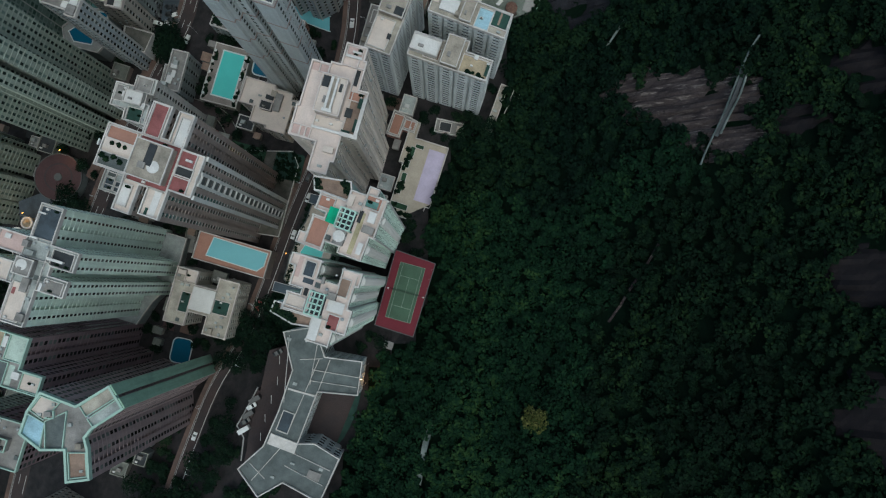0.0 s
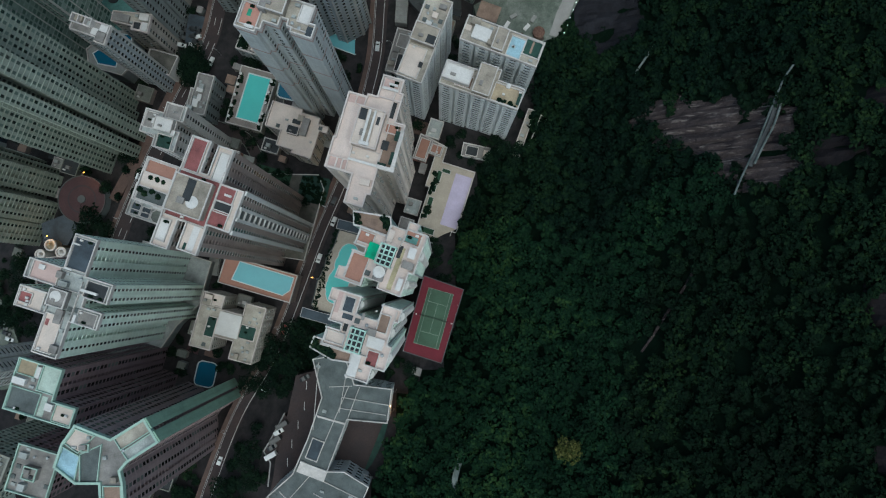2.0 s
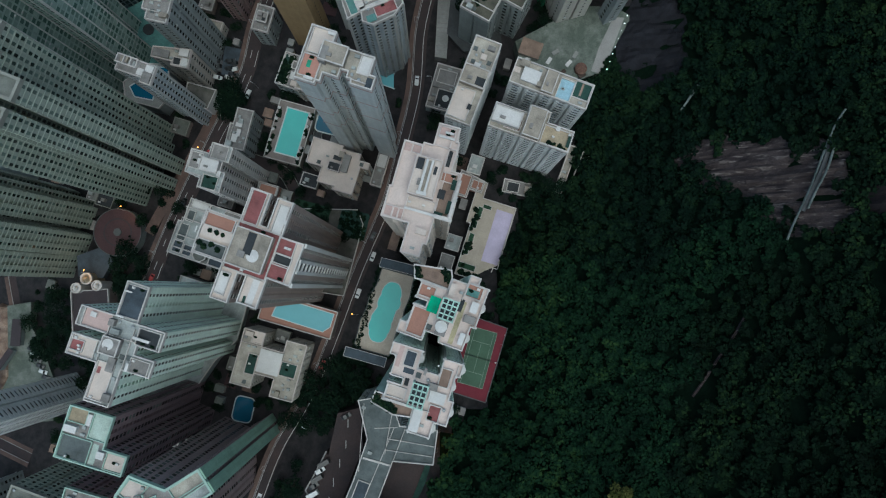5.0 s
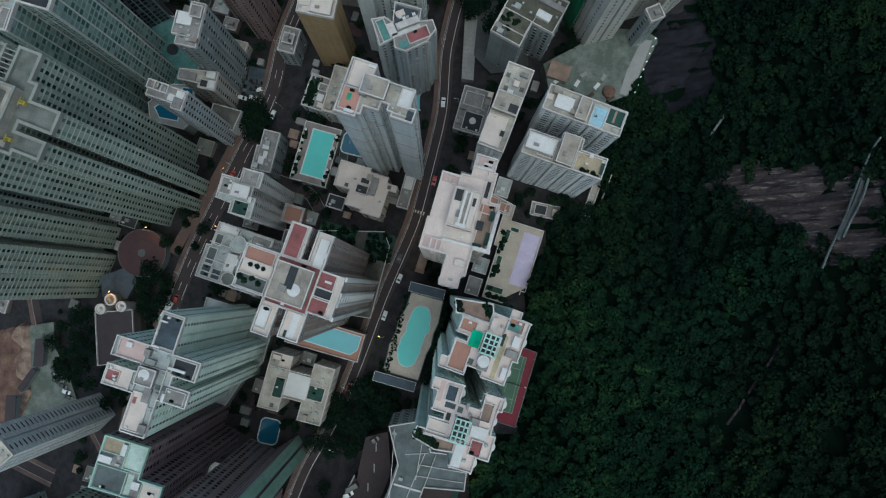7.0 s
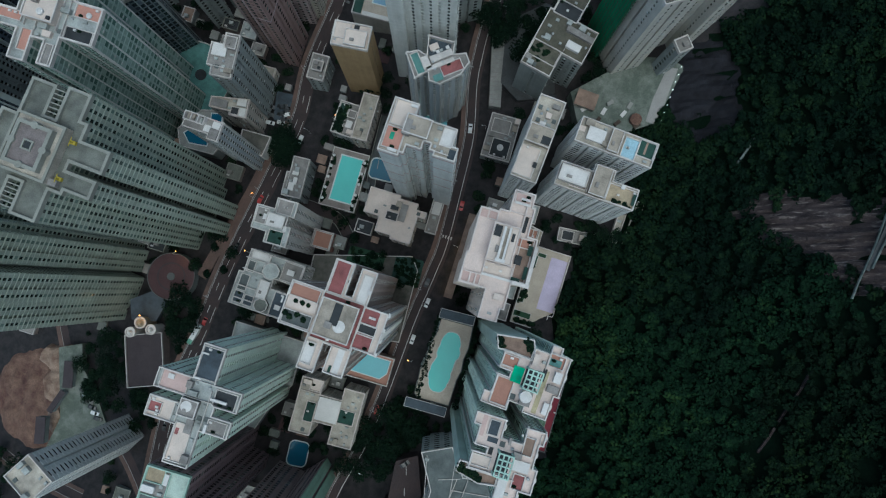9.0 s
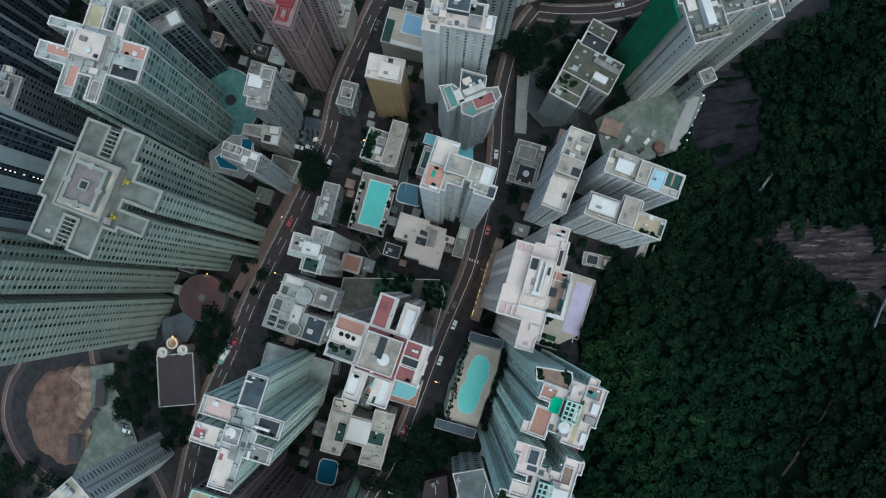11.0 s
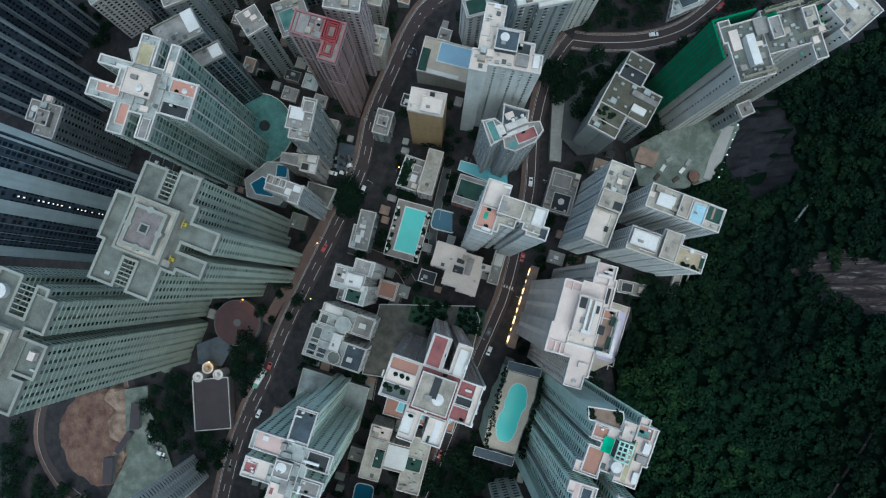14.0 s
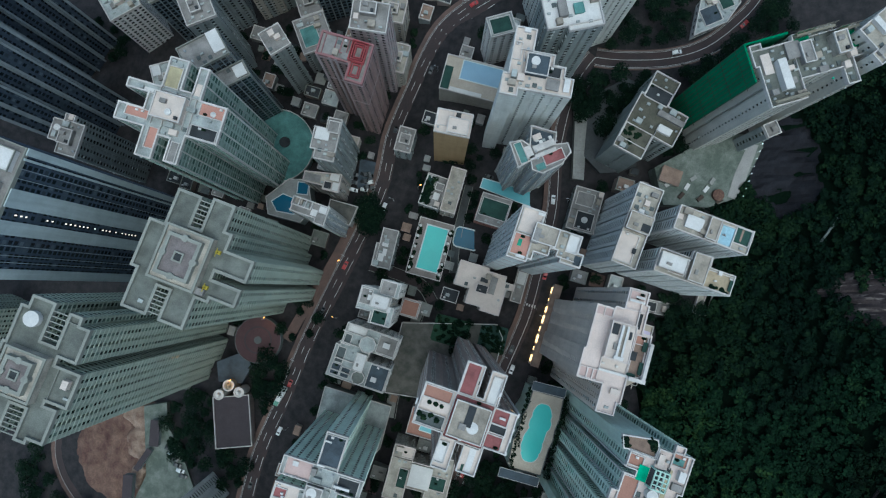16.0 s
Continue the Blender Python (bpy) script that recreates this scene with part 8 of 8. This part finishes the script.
plots = random.Random(77)
LOW_ROOFS = (("roof_grey", "low annex with a grey flat roof between the towers"), ("roof_pale", "low annex with a pale flat roof between the towers"), ("roof_greygreen", "low annex with a dull green-grey roof"),
             ("roof_dark", "low annex with a dark felt roof"), ("roof_tan", "low annex with a brown tiled roof terrace"), ("concrete", "low concrete annex with a stained roof"))
built = 0
for gx0 in range(-30, 12):
    for gy0 in range(-14, 34):
        c, s = math.cos(radians(-17)), math.sin(radians(-17))
        lx, ly = gx0 * 9.0 + plots.uniform(-1.2, 1.2), gy0 * 9.0 + plots.uniform(-1.2, 1.2)
        x, y = lx * c - ly * s, lx * s + ly * c
        dice, w, d = plots.random(), plots.uniform(2.6, 4.2), plots.uniform(2.6, 4.2)
        if not (-300 < x < 60 and -115 < y < 240) or -100 < x < -55 and y < -20 or x > -45 and y > 150:
            continue
        if not free_plot(plan_turn(rect(-w, -d, w, d), (x, y), -17)):
            continue
        g = ground(x, y)
        if dice < 0.46 and built < 150:
            finish, text = LOW_ROOFS[plots.randrange(len(LOW_ROOFS))]
            h = plots.uniform(2.5, 7.0)
            root, dz = block("low_annex", text, (x, y), -17, g + h, rect(-w, -d, w, d), plots.choice(("wall_dimgrey", "wall_stained", "wall_brown")), finish, coping=plots.choice(("coping", "coping_grey")), rim=0.7)
            tagged(root, text, "building", "low annexes")
            u, v = plots.uniform(-w * 0.4, w * 0.3), plots.uniform(-d * 0.4, d * 0.3)
            child("stair_housing", Build().box(u - 1.0, v - 0.8, dz, u + 1.0, v + 0.8, dz + 2.0).mesh("stair_housing", plots.choice(("roof_white", "roof_grey", "roof_pale"))), root)
            child("condenser", Build().box(-w * 0.7, -d * 0.7, dz, -w * 0.7 + 1.1, -d * 0.7 + 0.8, dz + 0.9).mesh("condenser", "roof_white"), root)
            BOXES.append((x - 6, y - 6, x + 6, y + 6, plan_turn(rect(-w, -d, w, d), (x, y), -17)))
            built += 1
        elif dice < 0.62:
            patch("pavement_court", "dull paved court between the buildings", "yard", plan_turn(rect(-w, -d, w, d), (x, y), -17), g + 0.5, plots.choice(("concrete", "roof_greygreen", "pavement", "paving_red")), 3)
        elif dice < 0.92 and built < 150:
            for k in range(1):
                tree(x + plots.uniform(-2, 2), y + (k - 0.5) * 4 + plots.uniform(-1, 1), plots.randrange(5), None, plots.uniform(0.45, 0.85))
sheds = 0
for gx0 in range(-46, 16):
    for gy0 in range(-20, 52):
        lx, ly = gx0 * 6.0 + plots.uniform(-1.2, 1.2), gy0 * 6.0 + plots.uniform(-1.2, 1.2)
        x, y = lx * c - ly * s, lx * s + ly * c
        dice, w, d, h = plots.random(), plots.uniform(1.3, 2.3), plots.uniform(1.3, 2.3), plots.uniform(1.6, 4.5)
        finish = plots.choice(("roof_grey", "roof_greygreen", "roof_tan", "roof_dark", "concrete", "roof_school"))
        spot = plan_turn(rect(-w, -d, w, d), (x, y), -17)
        if not (-235 < x < 40 and -90 < y < 225 and not (-100 < x < -55 and y < -20 or x > -45 and y > 150) and dice < 0.26 and sheds < 150 and free_plot(spot)):
            continue
        g = ground(x, y) - 0.6
        shed = thing("garden_shed", "small flat-roofed outbuilding in a yard between the towers", "shed", (x, y, g), -17, group="yard outbuildings")
        child("wall", Build().box(-w, -d, 0, w, d, h + 0.6).mesh("wall", "wall_stained" if sheds % 3 else "wall_dimgrey"), shed)
        child("roof", Build().box(-w - 0.15, -d - 0.15, h + 0.6, w + 0.15, d + 0.15, h + 0.8).mesh("roof", finish), shed)
        BOXES.append((x - 4, y - 4, x + 4, y + 4, spot))
        sheds += 1
for k, (x, y) in enumerate(((-132.4, 136.4), (-130.0, 135.2), (-132.6, 133.0), (-129.8, 132.4), (-131.6, 130.0), (-129.2, 129.4))):
    car(PAINTS[0 if k == 3 else 2][0], "car parked in the walled yard beside the street", (x, y), 12).location.z = -18.2
for k, (x, y, a) in enumerate(((-92, 88, -15), (-89.5, 87.3, -15), (-87, 86.6, -15), (-60, 84, 75), (-112, 58, 70), (-110.5, 53, 70), (-152, 130, 25), (-150.5, 133, 25), (-71, 133, -20), (8, 148, 40), (5, 160, 60))):
    if free_plot(rect(x - 1, y - 1, x + 1, y + 1)):
        car(PAINTS[k % 3][0], ("white", "red", "dark")[k % 3] + " car parked in a yard between the towers", (x, y), a)
shrubs, girths = [], []
for gx0 in range(-54, 20):
    for gy0 in range(-24, 60):
        lx, ly = gx0 * 5.0 + plots.uniform(-1.5, 1.5), gy0 * 5.0 + plots.uniform(-1.5, 1.5)
        x, y = lx * c - ly * s, lx * s + ly * c
        dice, k, size = plots.random(), plots.randrange(5), plots.uniform(0.4, 0.75)
        if -230 < x < 30 and -110 < y < 220 and dice < 0.5 and free_plot(rect(x - 1.6, y - 1.6, x + 1.6, y + 1.6)):
            z = ground(x, y)
            for q in range(4):
                shrubs.append((x + plots.uniform(-1.6, 1.6), y + plots.uniform(-1.6, 1.6), z + size * plots.uniform(3.0, 6.0)))
                girths.append(size * plots.uniform(2.0, 3.8))
for k in range(15):
    for side in (-7.6, 8.9):
        (x, y), = plan_turn([(side + plots.uniform(-0.5, 0.5), -17 + k * 2.45)], (-52.6, 15.3), -15.5)
        shrubs.append((x, y, 21.6))
        girths.append(plots.uniform(0.9, 1.6))
for at, turn, x0, y0, x1, y1, z, count, size in (((-98.4, 124.8), -19.0, -4.4, -6.6, -0.2, 6.6, 3.4, 26, 1.3), ((-90, 58), -16, -7.5, -5.5, 7.5, 5.5, -1.5, 34, 1.0), ((-70, 54.5), -13, -5.8, -5.6, 5.8, 5.6, -1.4, 34, 0.9), ((-10.6, 52.4), -17.5, -5.6, -22.8, -3.0, 11.0, 8.5, 22, 1.0),
                                             ((-10.6, 52.4), -17.5, -5.4, -23.0, 8.8, -21.4, 8.5, 16, 1.0), ((-99.9, 97.5), -15.25, -8.2, -13.2, -6.8, 13.2, -2.9, 20, 0.7), ((-99.9, 97.5), -15.25, 6.8, -13.2, 8.2, 13.2, -2.9, 16, 0.7), ((-3.3, 150.2), -29.0, -10.0, -15.0, 1.0, -7.0, 38.8, 12, 0.8), ((4.2, 87.3), -19.5, 6.2, -6.2, 15.6, -5.2, 58.4, 9, 0.6)):
    for k in range(count):
        (x, y), = plan_turn([(plots.uniform(x0, x1), plots.uniform(y0, y1))], at, turn)
        shrubs.append((x, y, z))
        girths.append(size * plots.uniform(0.6, 1.3))
for x, y, z, size in GARDEN_SHRUBS:
    shrubs.append((x, y, z))
    girths.append(size)
v, f = leaf_cloud(np.array(shrubs), np.array(girths), 60, 0.42, 8, 0.8)
tagged(new("shrubbery", leaf_mesh("shrubbery", v, f, "leaves_street")), "dark green shrubs and small trees between the buildings", "shrubs", kind="stuff")
